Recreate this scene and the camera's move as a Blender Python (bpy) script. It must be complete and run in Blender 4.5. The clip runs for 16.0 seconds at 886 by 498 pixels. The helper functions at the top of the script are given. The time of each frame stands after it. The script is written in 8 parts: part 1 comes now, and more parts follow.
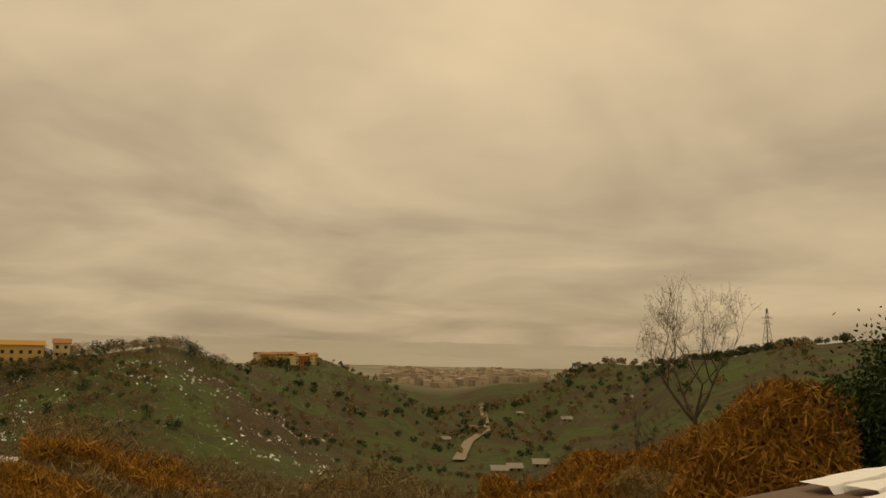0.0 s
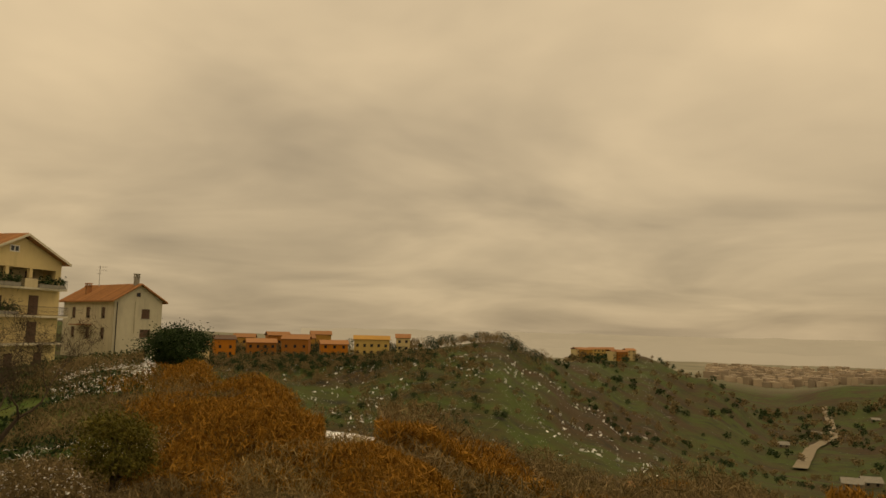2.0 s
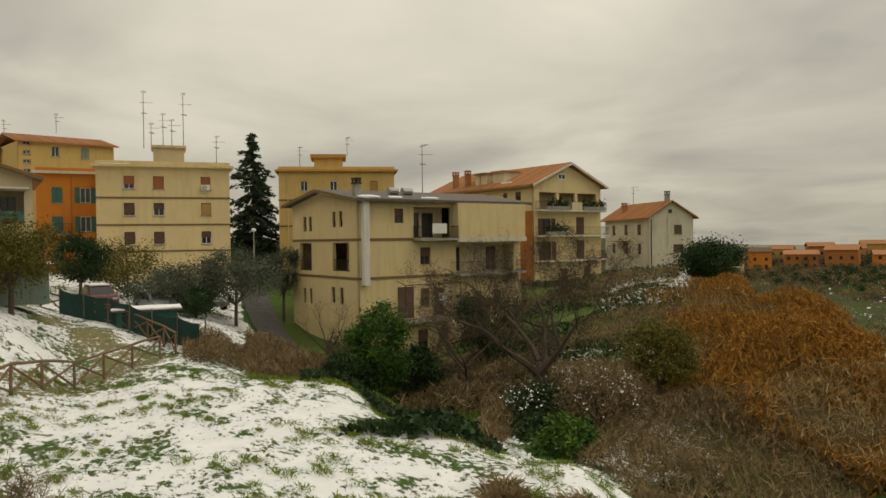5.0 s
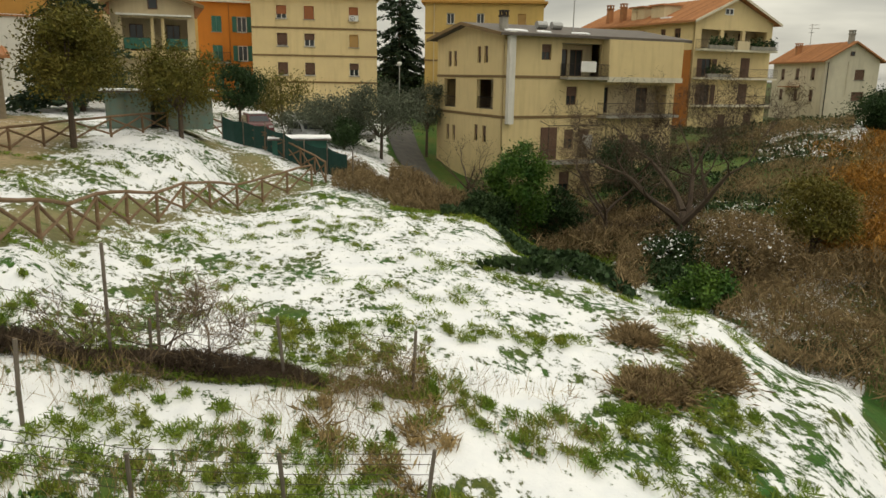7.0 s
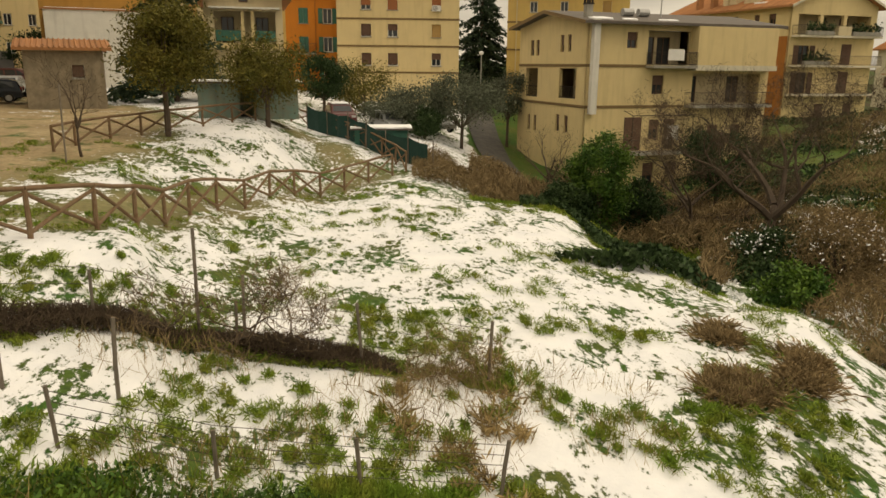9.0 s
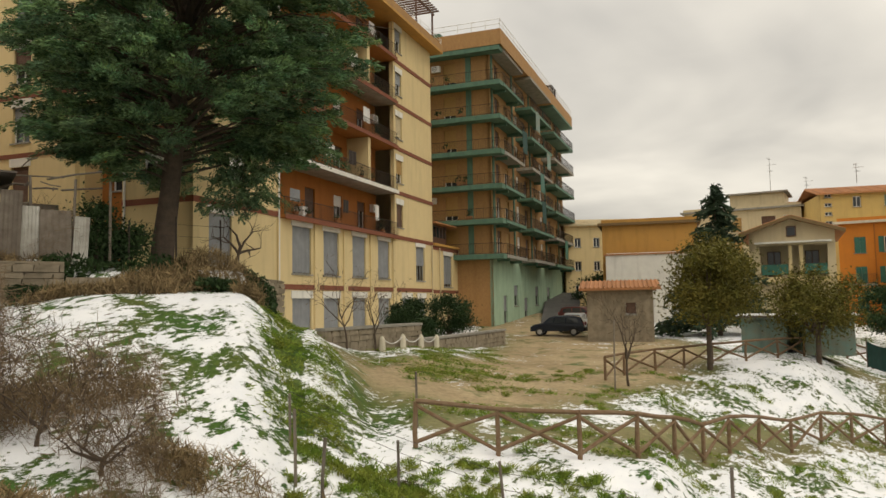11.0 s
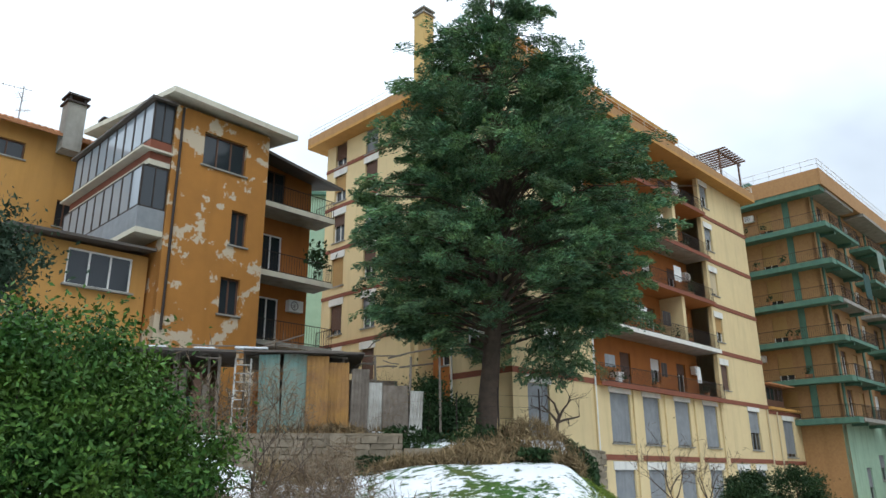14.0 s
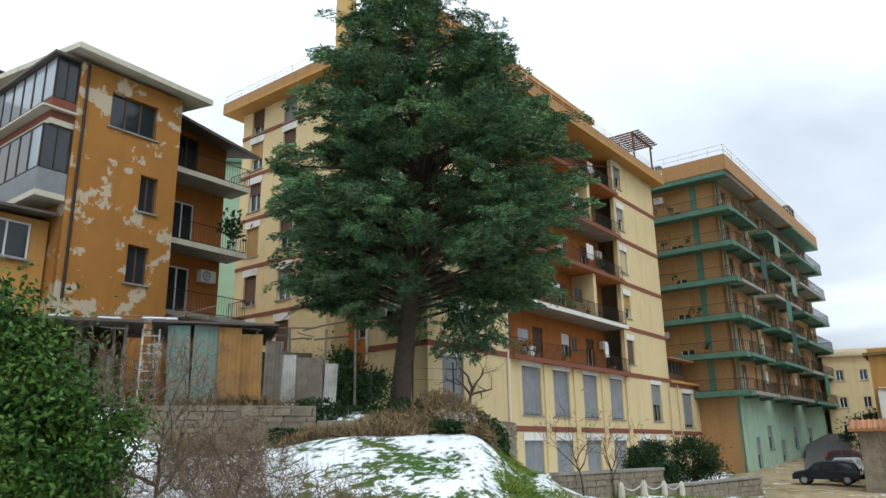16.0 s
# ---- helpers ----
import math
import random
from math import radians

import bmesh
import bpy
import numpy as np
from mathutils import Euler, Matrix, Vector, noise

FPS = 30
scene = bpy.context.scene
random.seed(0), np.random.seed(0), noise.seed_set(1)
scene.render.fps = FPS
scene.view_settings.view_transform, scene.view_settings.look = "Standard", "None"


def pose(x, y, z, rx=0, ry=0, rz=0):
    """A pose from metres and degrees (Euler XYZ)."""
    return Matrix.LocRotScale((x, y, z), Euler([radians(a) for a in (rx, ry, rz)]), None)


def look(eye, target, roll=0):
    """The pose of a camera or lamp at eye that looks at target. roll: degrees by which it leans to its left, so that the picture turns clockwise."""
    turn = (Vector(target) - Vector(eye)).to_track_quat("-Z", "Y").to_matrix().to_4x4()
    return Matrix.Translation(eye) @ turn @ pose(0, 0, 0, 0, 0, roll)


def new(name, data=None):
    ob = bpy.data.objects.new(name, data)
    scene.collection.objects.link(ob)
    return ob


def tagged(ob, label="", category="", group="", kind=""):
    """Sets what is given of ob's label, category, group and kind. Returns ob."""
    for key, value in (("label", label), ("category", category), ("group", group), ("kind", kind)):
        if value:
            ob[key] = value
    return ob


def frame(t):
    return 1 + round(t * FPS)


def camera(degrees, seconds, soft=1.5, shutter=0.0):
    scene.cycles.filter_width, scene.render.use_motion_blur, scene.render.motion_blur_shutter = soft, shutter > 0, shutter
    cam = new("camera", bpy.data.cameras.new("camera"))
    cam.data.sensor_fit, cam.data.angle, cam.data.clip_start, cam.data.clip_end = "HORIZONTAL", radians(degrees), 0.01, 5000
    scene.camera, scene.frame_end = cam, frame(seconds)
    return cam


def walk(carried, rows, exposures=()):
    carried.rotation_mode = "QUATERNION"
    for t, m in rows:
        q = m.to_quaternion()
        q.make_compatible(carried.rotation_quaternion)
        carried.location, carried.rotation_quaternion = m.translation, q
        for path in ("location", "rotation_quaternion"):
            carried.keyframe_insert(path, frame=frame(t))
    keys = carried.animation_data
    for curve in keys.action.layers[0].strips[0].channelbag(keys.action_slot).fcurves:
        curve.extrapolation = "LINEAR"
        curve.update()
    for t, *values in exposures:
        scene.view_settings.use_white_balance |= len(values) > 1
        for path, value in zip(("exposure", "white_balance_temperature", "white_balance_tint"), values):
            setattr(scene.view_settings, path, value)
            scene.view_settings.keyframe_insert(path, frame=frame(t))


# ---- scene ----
cam = camera(62.2, 16.0)
PATH = (
    (0.0, pose(0, 0, 0, 97.10, -1.37, 0.98)),
    (0.5, pose(0, 0, 0, 97.55, -1.02, 7.86)),
    (1.0, pose(0, 0, 0, 98.01, -1.32, 13.71)),
    (1.5, pose(0, 0, 0, 96.85, -0.56, 18.76)),
    (2.0, pose(0, 0, 0, 96.18, -1.35, 25.13)),
    (2.5, pose(0, 0, 0, 95.75, -0.69, 38.33)),
    (3.0, pose(0, 0, 0, 95.89, 0.74, 45.94)),
    (3.5, pose(0, 0, 0, 95.01, 1.52, 54.70)),
    (4.0, pose(0, 0, 0, 91.73, 1.36, 60.21)),
    (4.2, pose(0, 0, 0, 90.91, 1.38, 62.09)),
    (6.3, pose(0, 0, 0, 84.84, -1.18, 71.06)),
    (6.5, pose(0, 0, 0, 83.25, -1.43, 74.02)),
    (7.0, pose(0, 0, 0, 76.79, -0.88, 76.00)),
    (7.5, pose(0, 0, 0, 74.75, -0.67, 76.33)),
    (8.0, pose(0, 0, 0, 74.80, -0.71, 77.24)),
    (8.2, pose(0, 0, 0, 74.77, -0.62, 77.48)),
    (10.3, pose(0, 0, 0, 83.90, -0.52, 105.85)),
    (10.5, pose(0, 0, 0, 86.21, -0.43, 111.20)),
    (11.0, pose(0, 0, 0, 94.21, 1.00, 122.25)),
    (11.5, pose(0, 0, 0, 98.77, 1.23, 128.04)),
    (12.0, pose(0, 0, 0, 103.41, 1.39, 131.70)),
    (12.5, pose(0, 0, 0, 105.74, 1.65, 136.73)),
    (13.0, pose(0, 0, 0, 106.99, 1.45, 141.08)),
    (13.5, pose(0, 0, 0, 107.35, 0.75, 144.76)),
    (14.0, pose(0, 0, 0, 107.40, 0.44, 146.47)),
    (14.5, pose(0, 0, 0, 108.27, 0.46, 145.10)),
    (15.0, pose(0, 0, 0, 109.13, 0.48, 144.36)),
    (15.5, pose(0, 0, 0, 108.81, 0.24, 143.82)),
    (16.0, pose(0, 0, 0, 105.27, 0.87, 139.96)),
)
EXPOSURES = (
    (0.0, -0.8, 12800, 12), (0.5, -0.87, 14000, 12), (1.5, -0.82, 13500, 12), (2.5, -0.76, 12500, 12), (3.5, -0.58, 9600, 11), (4.2, -0.5, 8800, 10),
    (6.3, -0.22, 6400, 0), (7.0, -0.08, 7300, 4), (7.5, -0.1, 9000, 9), (8.2, -0.1, 9000, 9), (10.3, -0.2, 8300, 10),
    (11.0, 0.0, 7300, 9), (12.0, 0.2, 6500, 9), (13.0, 0.4, 6000, 8), (14.5, 0.42, 5450, 5), (16.0, 0.36, 5650, 6),
)
walk(cam, PATH, EXPOSURES)

# ---- light: an overcast sky with a weak, wide sun behind the cloud ----
world = bpy.data.worlds.new("overcast_sky")
scene.world = world
world.use_nodes = True
wt = world.node_tree
wt.nodes.clear()


def wnode(kind, **values):
    n = wt.nodes.new(kind)
    for key, value in values.items():
        n.inputs[key].default_value = value
    return n


sky = wt.nodes.new("ShaderNodeTexSky")
sky.sky_type = "NISHITA"
sky.sun_disc = False
sky.sun_elevation = radians(38)
sky.sun_rotation = radians(20)
coord = wt.nodes.new("ShaderNodeTexCoord")
split = wt.nodes.new("ShaderNodeSeparateXYZ")
wt.links.new(coord.outputs["Generated"], split.inputs[0])
# the cloud deck: the direction laid out on a flat layer, so that the bands flatten towards the horizon
lift = wt.nodes.new("ShaderNodeMath")
lift.operation = "ADD"
lift.inputs[1].default_value = 0.16
absz = wt.nodes.new("ShaderNodeMath")
absz.operation = "ABSOLUTE"
wt.links.new(split.outputs["Z"], absz.inputs[0])
wt.links.new(absz.outputs[0], lift.inputs[0])
flat = wt.nodes.new("ShaderNodeCombineXYZ")
for axis in "XY":
    d = wt.nodes.new("ShaderNodeMath")
    d.operation = "DIVIDE"
    wt.links.new(split.outputs[axis], d.inputs[0])
    wt.links.new(lift.outputs[0], d.inputs[1])
    wt.links.new(d.outputs[0], flat.inputs[axis])
big = wnode("ShaderNodeTexNoise", Scale=0.75, Detail=4.0, Roughness=0.5, Distortion=0.5)
fine = wnode("ShaderNodeTexNoise", Scale=2.6, Detail=6.0, Roughness=0.55, Distortion=0.3)
for n in (big, fine):
    wt.links.new(flat.outputs[0], n.inputs["Vector"])
mixn = wt.nodes.new("ShaderNodeMath")
mixn.operation = "MULTIPLY_ADD"
mixn.inputs[1].default_value = 0.13
wt.links.new(fine.outputs["Fac"], mixn.inputs[0])
wt.links.new(big.outputs["Fac"], mixn.inputs[2])
ramp = wt.nodes.new("ShaderNodeValToRGB")
ramp.color_ramp.elements[0].position, ramp.color_ramp.elements[0].color = 0.36, (0.66, 0.66, 0.66, 1)
ramp.color_ramp.elements[1].position, ramp.color_ramp.elements[1].color = 0.74, (1.22, 1.20, 1.15, 1)
wt.links.new(mixn.outputs[0], ramp.inputs[0])
clouds = wnode("ShaderNodeBackground", Strength=1.0)
wt.links.new(ramp.outputs[0], clouds.inputs["Color"])
# an overcast sky is about twice as bright overhead as at the horizon
rise_up = wt.nodes.new("ShaderNodeMath")
rise_up.operation = "MULTIPLY_ADD"
rise_up.inputs[1].default_value, rise_up.inputs[2].default_value = 0.95, 0.66
wt.links.new(absz.outputs[0], rise_up.inputs[0])
wt.links.new(rise_up.outputs[0], clouds.inputs["Strength"])
clear = wnode("ShaderNodeBackground", Strength=0.05)
wt.links.new(sky.outputs[0], clear.inputs["Color"])
both = wt.nodes.new("ShaderNodeMixShader")
both.inputs[0].default_value = 0.12
wt.links.new(clouds.outputs[0], both.inputs[1])
wt.links.new(clear.outputs[0], both.inputs[2])
out = wt.nodes.new("ShaderNodeOutputWorld")
wt.links.new(both.outputs[0], out.inputs[0])

sun_data = bpy.data.lights.new("sun", "SUN")
sun_data.energy, sun_data.angle, sun_data.color = 0.7, radians(25), (1.0, 0.95, 0.86)
sun = new("sun", sun_data)
sun.matrix_world = look((0, 0, 60), (-22, -40, 0))

# ---- materials ----
def material(name, base, rough=0.8, second=None, scale=4.0, amount=0.5, bump=0.0, bump_scale=30.0, metal=0.0, dirt=0.0, random_piece=0.0, detail=5.0, gloss=0.35):
    """A painted or natural surface: base and second colour mixed by noise at two scales, fine relief, darker weather stains."""
    m = bpy.data.materials.new(name)
    m.use_nodes = True
    nt = m.node_tree
    b = nt.nodes["Principled BSDF"]
    b.inputs["Roughness"].default_value = rough
    b.inputs["Metallic"].default_value = metal
    b.inputs["Specular IOR Level"].default_value = gloss
    co = nt.nodes.new("ShaderNodeTexCoord")
    geo = nt.nodes.new("ShaderNodeNewGeometry")
    second = second or tuple(c * 0.72 for c in base)
    n1 = nt.nodes.new("ShaderNodeTexNoise")
    n1.inputs["Scale"].default_value = scale
    n1.inputs["Detail"].default_value = detail
    n1.inputs["Roughness"].default_value = 0.65
    nt.links.new(geo.outputs["Position"], n1.inputs["Vector"])
    rmp = nt.nodes.new("ShaderNodeMapRange")
    rmp.inputs[1].default_value, rmp.inputs[2].default_value = 0.35, 0.7
    rmp.inputs[3].default_value, rmp.inputs[4].default_value = 0.0, amount
    nt.links.new(n1.outputs["Fac"], rmp.inputs[0])
    mx = nt.nodes.new("ShaderNodeMix")
    mx.data_type = "RGBA"
    mx.inputs[6].default_value, mx.inputs[7].default_value = (*base, 1), (*second, 1)
    nt.links.new(rmp.outputs[0], mx.inputs[0])
    col = mx.outputs[2]
    if dirt:
        # rain streaks: noise drawn out along the vertical
        mp = nt.nodes.new("ShaderNodeMapping")
        mp.inputs["Scale"].default_value = (1.3, 1.3, 0.16)
        nt.links.new(geo.outputs["Position"], mp.inputs["Vector"])
        n2 = nt.nodes.new("ShaderNodeTexNoise")
        n2.inputs["Scale"].default_value, n2.inputs["Detail"].default_value = 1.6, 6.0
        nt.links.new(mp.outputs[0], n2.inputs["Vector"])
        r2 = nt.nodes.new("ShaderNodeMapRange")
        r2.inputs[1].default_value, r2.inputs[2].default_value = 0.5, 0.78
        r2.inputs[3].default_value, r2.inputs[4].default_value = 0.0, dirt
        nt.links.new(n2.outputs["Fac"], r2.inputs[0])
        m2 = nt.nodes.new("ShaderNodeMix")
        m2.data_type = "RGBA"
        m2.inputs[7].default_value = (base[0] * 0.38, base[1] * 0.36, base[2] * 0.36, 1)
        nt.links.new(r2.outputs[0], m2.inputs[0])
        nt.links.new(col, m2.inputs[6])
        col = m2.outputs[2]
    if random_piece:
        info = nt.nodes.new("ShaderNodeObjectInfo")
        isl = nt.nodes.new("ShaderNodeMath")
        isl.operation = "ADD"
        nt.links.new(info.outputs["Random"], isl.inputs[0])
        nt.links.new(geo.outputs["Random Per Island"], isl.inputs[1])
        fr = nt.nodes.new("ShaderNodeMath")
        fr.operation = "FRACT"
        nt.links.new(isl.outputs[0], fr.inputs[0])
        r3 = nt.nodes.new("ShaderNodeMapRange")
        r3.inputs[3].default_value, r3.inputs[4].default_value = 1 - random_piece, 1 + random_piece
        nt.links.new(fr.outputs[0], r3.inputs[0])
        hsv = nt.nodes.new("ShaderNodeHueSaturation")
        nt.links.new(r3.outputs[0], hsv.inputs["Value"])
        nt.links.new(col, hsv.inputs["Color"])
        col = hsv.outputs[0]
    nt.links.new(col, b.inputs["Base Color"])
    if bump:
        n3 = nt.nodes.new("ShaderNodeTexNoise")
        n3.inputs["Scale"].default_value, n3.inputs["Detail"].default_value = bump_scale, 4.0
        nt.links.new(geo.outputs["Position"], n3.inputs["Vector"])
        bp = nt.nodes.new("ShaderNodeBump")
        bp.inputs["Strength"].default_value, bp.inputs["Distance"].default_value = bump, 0.03
        nt.links.new(n3.outputs["Fac"], bp.inputs["Height"])
        nt.links.new(bp.outputs[0], b.inputs["Normal"])
    return m


CREAM = material("cream_plaster", (0.68, 0.54, 0.29), 0.9, (0.60, 0.47, 0.26), 0.6, 0.7, 0.15, 25, dirt=0.25)
CREAM_PALE = material("pale_plaster", (0.60, 0.50, 0.32), 0.9, (0.50, 0.42, 0.28), 0.7, 0.7, 0.15, 25, dirt=0.3)
YELLOW = material("yellow_plaster", (0.60, 0.42, 0.15), 0.9, (0.50, 0.34, 0.13), 0.6, 0.7, 0.15, 25, dirt=0.25)
OCHRE = material("ochre_plaster", (0.50, 0.27, 0.07), 0.9, (0.42, 0.23, 0.07), 0.8, 0.7, 0.15, 25, dirt=0.3)
ORANGE = material("orange_plaster", (0.58, 0.20, 0.03), 0.9, (0.48, 0.17, 0.03), 0.6, 0.7, 0.1, 25, dirt=0.2)
RUST = material("rust_band_paint", (0.22, 0.075, 0.04), 0.85, (0.17, 0.06, 0.04), 2, 0.6)
LOGGIA = material("burnt_orange_plaster", (0.40, 0.15, 0.035), 0.9, (0.32, 0.12, 0.03), 1.2, 0.7, 0.1, 25, dirt=0.25)
BRICK_TAN = material("tan_brick", (0.42, 0.24, 0.10), 0.9, (0.32, 0.18, 0.08), 5, 0.8, 0.3, 18, dirt=0.25)
BROWN_BAND = material("brown_band_paint", (0.20, 0.13, 0.06), 0.85)
WHITE = material("white_render", (0.72, 0.70, 0.64), 0.85, (0.6, 0.58, 0.53), 1.5, 0.6, 0.1, 25, dirt=0.35)
OFFWHITE = material("off_white_plaster", (0.62, 0.57, 0.45), 0.9, (0.52, 0.47, 0.37), 0.8, 0.7, 0.1, 25, dirt=0.35)
GREEN_PAINT = material("sea_green_paint", (0.11, 0.21, 0.15), 0.8, (0.07, 0.14, 0.105), 1.6, 0.7, 0.1, 25, dirt=0.45)
GREEN_PALE = material("pale_green_plaster", (0.36, 0.50, 0.36), 0.85, (0.28, 0.40, 0.28), 0.9, 0.7, 0.1, 25, dirt=0.4)
CONCRETE = material("weathered_concrete", (0.33, 0.31, 0.27), 0.9, (0.22, 0.21, 0.18), 1.6, 0.8, 0.3, 14, dirt=0.5)
STONE = material("rubble_stone", (0.30, 0.25, 0.18), 0.95, (0.17, 0.14, 0.10), 2.2, 0.9, 0.6, 7, dirt=0.4)
TILE = material("terracotta_tile", (0.40, 0.18, 0.075), 0.85, (0.27, 0.13, 0.065), 2.5, 0.8, 0.2, 12, random_piece=0.2)
ROOF_DARK = material("dark_roof_sheet", (0.09, 0.075, 0.065), 0.7, (0.14, 0.12, 0.10), 1.2, 0.7, 0.1, 10)
SHUTTER_GREY = material("grey_roller_shutter", (0.21, 0.22, 0.23), 0.6, (0.30, 0.31, 0.32), 1.8, 0.8, 0.1, 20, dirt=0.4)
SHUTTER_RUST = material("rust_roller_shutter", (0.36, 0.13, 0.05), 0.7, (0.28, 0.11, 0.05), 3, 0.6)
SHUTTER_BROWN = material("brown_louvred_shutter", (0.10, 0.05, 0.03), 0.6, (0.14, 0.08, 0.05), 3, 0.6)
SHUTTER_TAN = material("tan_roller_shutter", (0.42, 0.26, 0.09), 0.7, (0.36, 0.21, 0.08), 3, 0.6)
SHUTTER_GREEN = material("green_shutter", (0.03, 0.12, 0.09), 0.6, (0.04, 0.16, 0.12), 3, 0.6)
IRON = material("dark_iron", (0.035, 0.03, 0.028), 0.6, (0.07, 0.045, 0.03), 8, 0.6, metal=0.4)
GALVANISED = material("galvanised_metal", (0.42, 0.42, 0.42), 0.5, (0.30, 0.30, 0.30), 6, 0.6, metal=0.6)
WHITE_PAINT = material("white_enamel", (0.75, 0.74, 0.71), 0.5, (0.62, 0.61, 0.58), 4, 0.5)
WOOD_RAIL = material("weathered_chestnut_pole", (0.17, 0.10, 0.055), 0.9, (0.24, 0.17, 0.11), 5, 0.8, 0.5, 40)
WOOD_GREY = material("grey_weathered_board", (0.20, 0.17, 0.14), 0.9, (0.10, 0.08, 0.06), 3, 0.8, 0.4, 30, dirt=0.5, random_piece=0.25)
SHEET_TEAL = material("teal_painted_sheet", (0.16, 0.27, 0.24), 0.7, (0.24, 0.20, 0.14), 1.8, 0.8, 0.2, 14, dirt=0.5)
SHEET_OCHRE = material("rusted_ochre_sheet", (0.38, 0.21, 0.06), 0.8, (0.24, 0.13, 0.06), 1.6, 0.9, 0.2, 14, dirt=0.6)
SHEET_WHITE = material("dirty_white_sheet", (0.55, 0.54, 0.50), 0.7, (0.22, 0.19, 0.15), 1.5, 0.8, 0.2, 14, dirt=0.6)
BARK = material("grey_brown_bark", (0.11, 0.08, 0.058), 0.95, (0.06, 0.045, 0.035), 4, 0.9, 0.8, 16)
BARK_DARK = material("dark_twigs", (0.060, 0.042, 0.028), 0.95, (0.10, 0.068, 0.042), 6, 0.8)
BARK_TAN = material("tan_twigs", (0.21, 0.15, 0.09), 0.95, (0.12, 0.085, 0.055), 5, 0.8)
SNOW = material("lying_snow", (0.86, 0.87, 0.89), 0.6, (0.78, 0.80, 0.84), 2.5, 0.5, 0.5, 9)
TARP = material("green_shade_net", (0.014, 0.05, 0.042), 0.8, (0.022, 0.075, 0.062), 3, 0.7, 0.2, 12)
ASPHALT = material("worn_asphalt", (0.06, 0.06, 0.06), 0.9, (0.12, 0.11, 0.10), 1.5, 0.8, 0.3, 30)


def leafy(name, a, b, spread=0.35, rough=0.6):
    return material(name, a, rough, b, 1.2, 0.9, random_piece=spread, gloss=0.12)


CEDAR = leafy("cedar_needles", (0.075, 0.145, 0.085), (0.14, 0.19, 0.07), 0.6)
CEDAR_FRESH = leafy("fresh_cedar_needles", (0.10, 0.215, 0.115), (0.19, 0.26, 0.08), 0.5)
LAUREL = leafy("laurel_leaves", (0.036, 0.092, 0.022), (0.10, 0.165, 0.022), 0.5, 0.45)
OLIVE = leafy("olive_leaves", (0.085, 0.10, 0.065), (0.14, 0.155, 0.11))
PINE = leafy("dark_fir_needles", (0.032, 0.055, 0.034), (0.05, 0.075, 0.042))
PRIVET = leafy("bronze_green_leaves", (0.10, 0.10, 0.022), (0.15, 0.115, 0.025))
IVY = leafy("dark_green_leaves", (0.022, 0.045, 0.018), (0.045, 0.075, 0.025))
RUSSET = leafy("russet_dry_brush", (0.34, 0.165, 0.034), (0.25, 0.13, 0.035), 0.5, 0.9)
BRAMBLE = leafy("brown_dry_bramble", (0.25, 0.18, 0.095), (0.15, 0.11, 0.06), 0.5, 0.9)
STRAW = leafy("dry_straw", (0.34, 0.25, 0.12), (0.22, 0.16, 0.08), 0.4, 0.9)
GRASS = leafy("winter_grass", (0.125, 0.22, 0.03), (0.23, 0.23, 0.045), 0.45, 0.8)


def glass_material(name, tint=(0.03, 0.035, 0.04)):
    m = bpy.data.materials.new(name)
    m.use_nodes = True
    b = m.node_tree.nodes["Principled BSDF"]
    b.inputs["Base Color"].default_value = (*tint, 1)
    b.inputs["Roughness"].default_value = 0.06
    b.inputs["IOR"].default_value = 1.5
    return m


PANE = glass_material("dark_window_glass")
PANE_PALE = glass_material("pale_blind_glass", (0.30, 0.33, 0.36))


# ---- mesh helpers ----
def box(bm, x0, x1, y0, y1, z0, z1, m=None):
    v = [bm.verts.new((x, y, z)) for z in (z0, z1) for x, y in ((x0, y0), (x1, y0), (x1, y1), (x0, y1))]
    if m is not None:
        for a in v:
            a.co = m @ a.co
    for q in ((3, 2, 1, 0), (4, 5, 6, 7), (0, 1, 5, 4), (1, 2, 6, 5), (2, 3, 7, 6), (3, 0, 4, 7)):
        bm.faces.new([v[i] for i in q])
    return bm


def tube(bm, points, radii, sides=6):
    """A tapered limb through the points."""
    rings = []
    n = len(points)
    for i, p in enumerate(points):
        a = Vector(points[max(i - 1, 0)])
        c = Vector(points[min(i + 1, n - 1)])
        t = (c - a).normalized()
        ref = Vector((0, 0, 1)) if abs(t.z) < 0.9 else Vector((1, 0, 0))
        e1 = t.cross(ref).normalized()
        e2 = t.cross(e1)
        r = radii[i] if hasattr(radii, "__len__") else radii
        rings.append([bm.verts.new(Vector(p) + (e1 * math.cos(k * math.tau / sides) + e2 * math.sin(k * math.tau / sides)) * r) for k in range(sides)])
    for r0, r1 in zip(rings, rings[1:]):
        for k in range(sides):
            bm.faces.new((r0[k], r0[(k + 1) % sides], r1[(k + 1) % sides], r1[k]))
    bm.faces.new(rings[0][::-1])
    bm.faces.new(rings[-1])
    return bm


def mesh_of(name, bm, mat, smooth=False):
    me = bpy.data.meshes.new(name)
    bm.normal_update()
    bm.to_mesh(me)
    bm.free()
    me.materials.append(mat)
    if smooth:
        me.shade_smooth()
    return me


def part(name, bm, mat, parent=None, label="", smooth=False):
    ob = new(name, mesh_of(name, bm, mat, smooth))
    if parent is not None:
        ob.parent = parent
    if label:
        ob["label"] = label
    return ob


def thing(name, m, label, category, group="", kind=""):
    ob = new(name)
    ob.empty_display_size = 0.3
    ob.matrix_world = m
    return tagged(ob, label, category, group, kind)


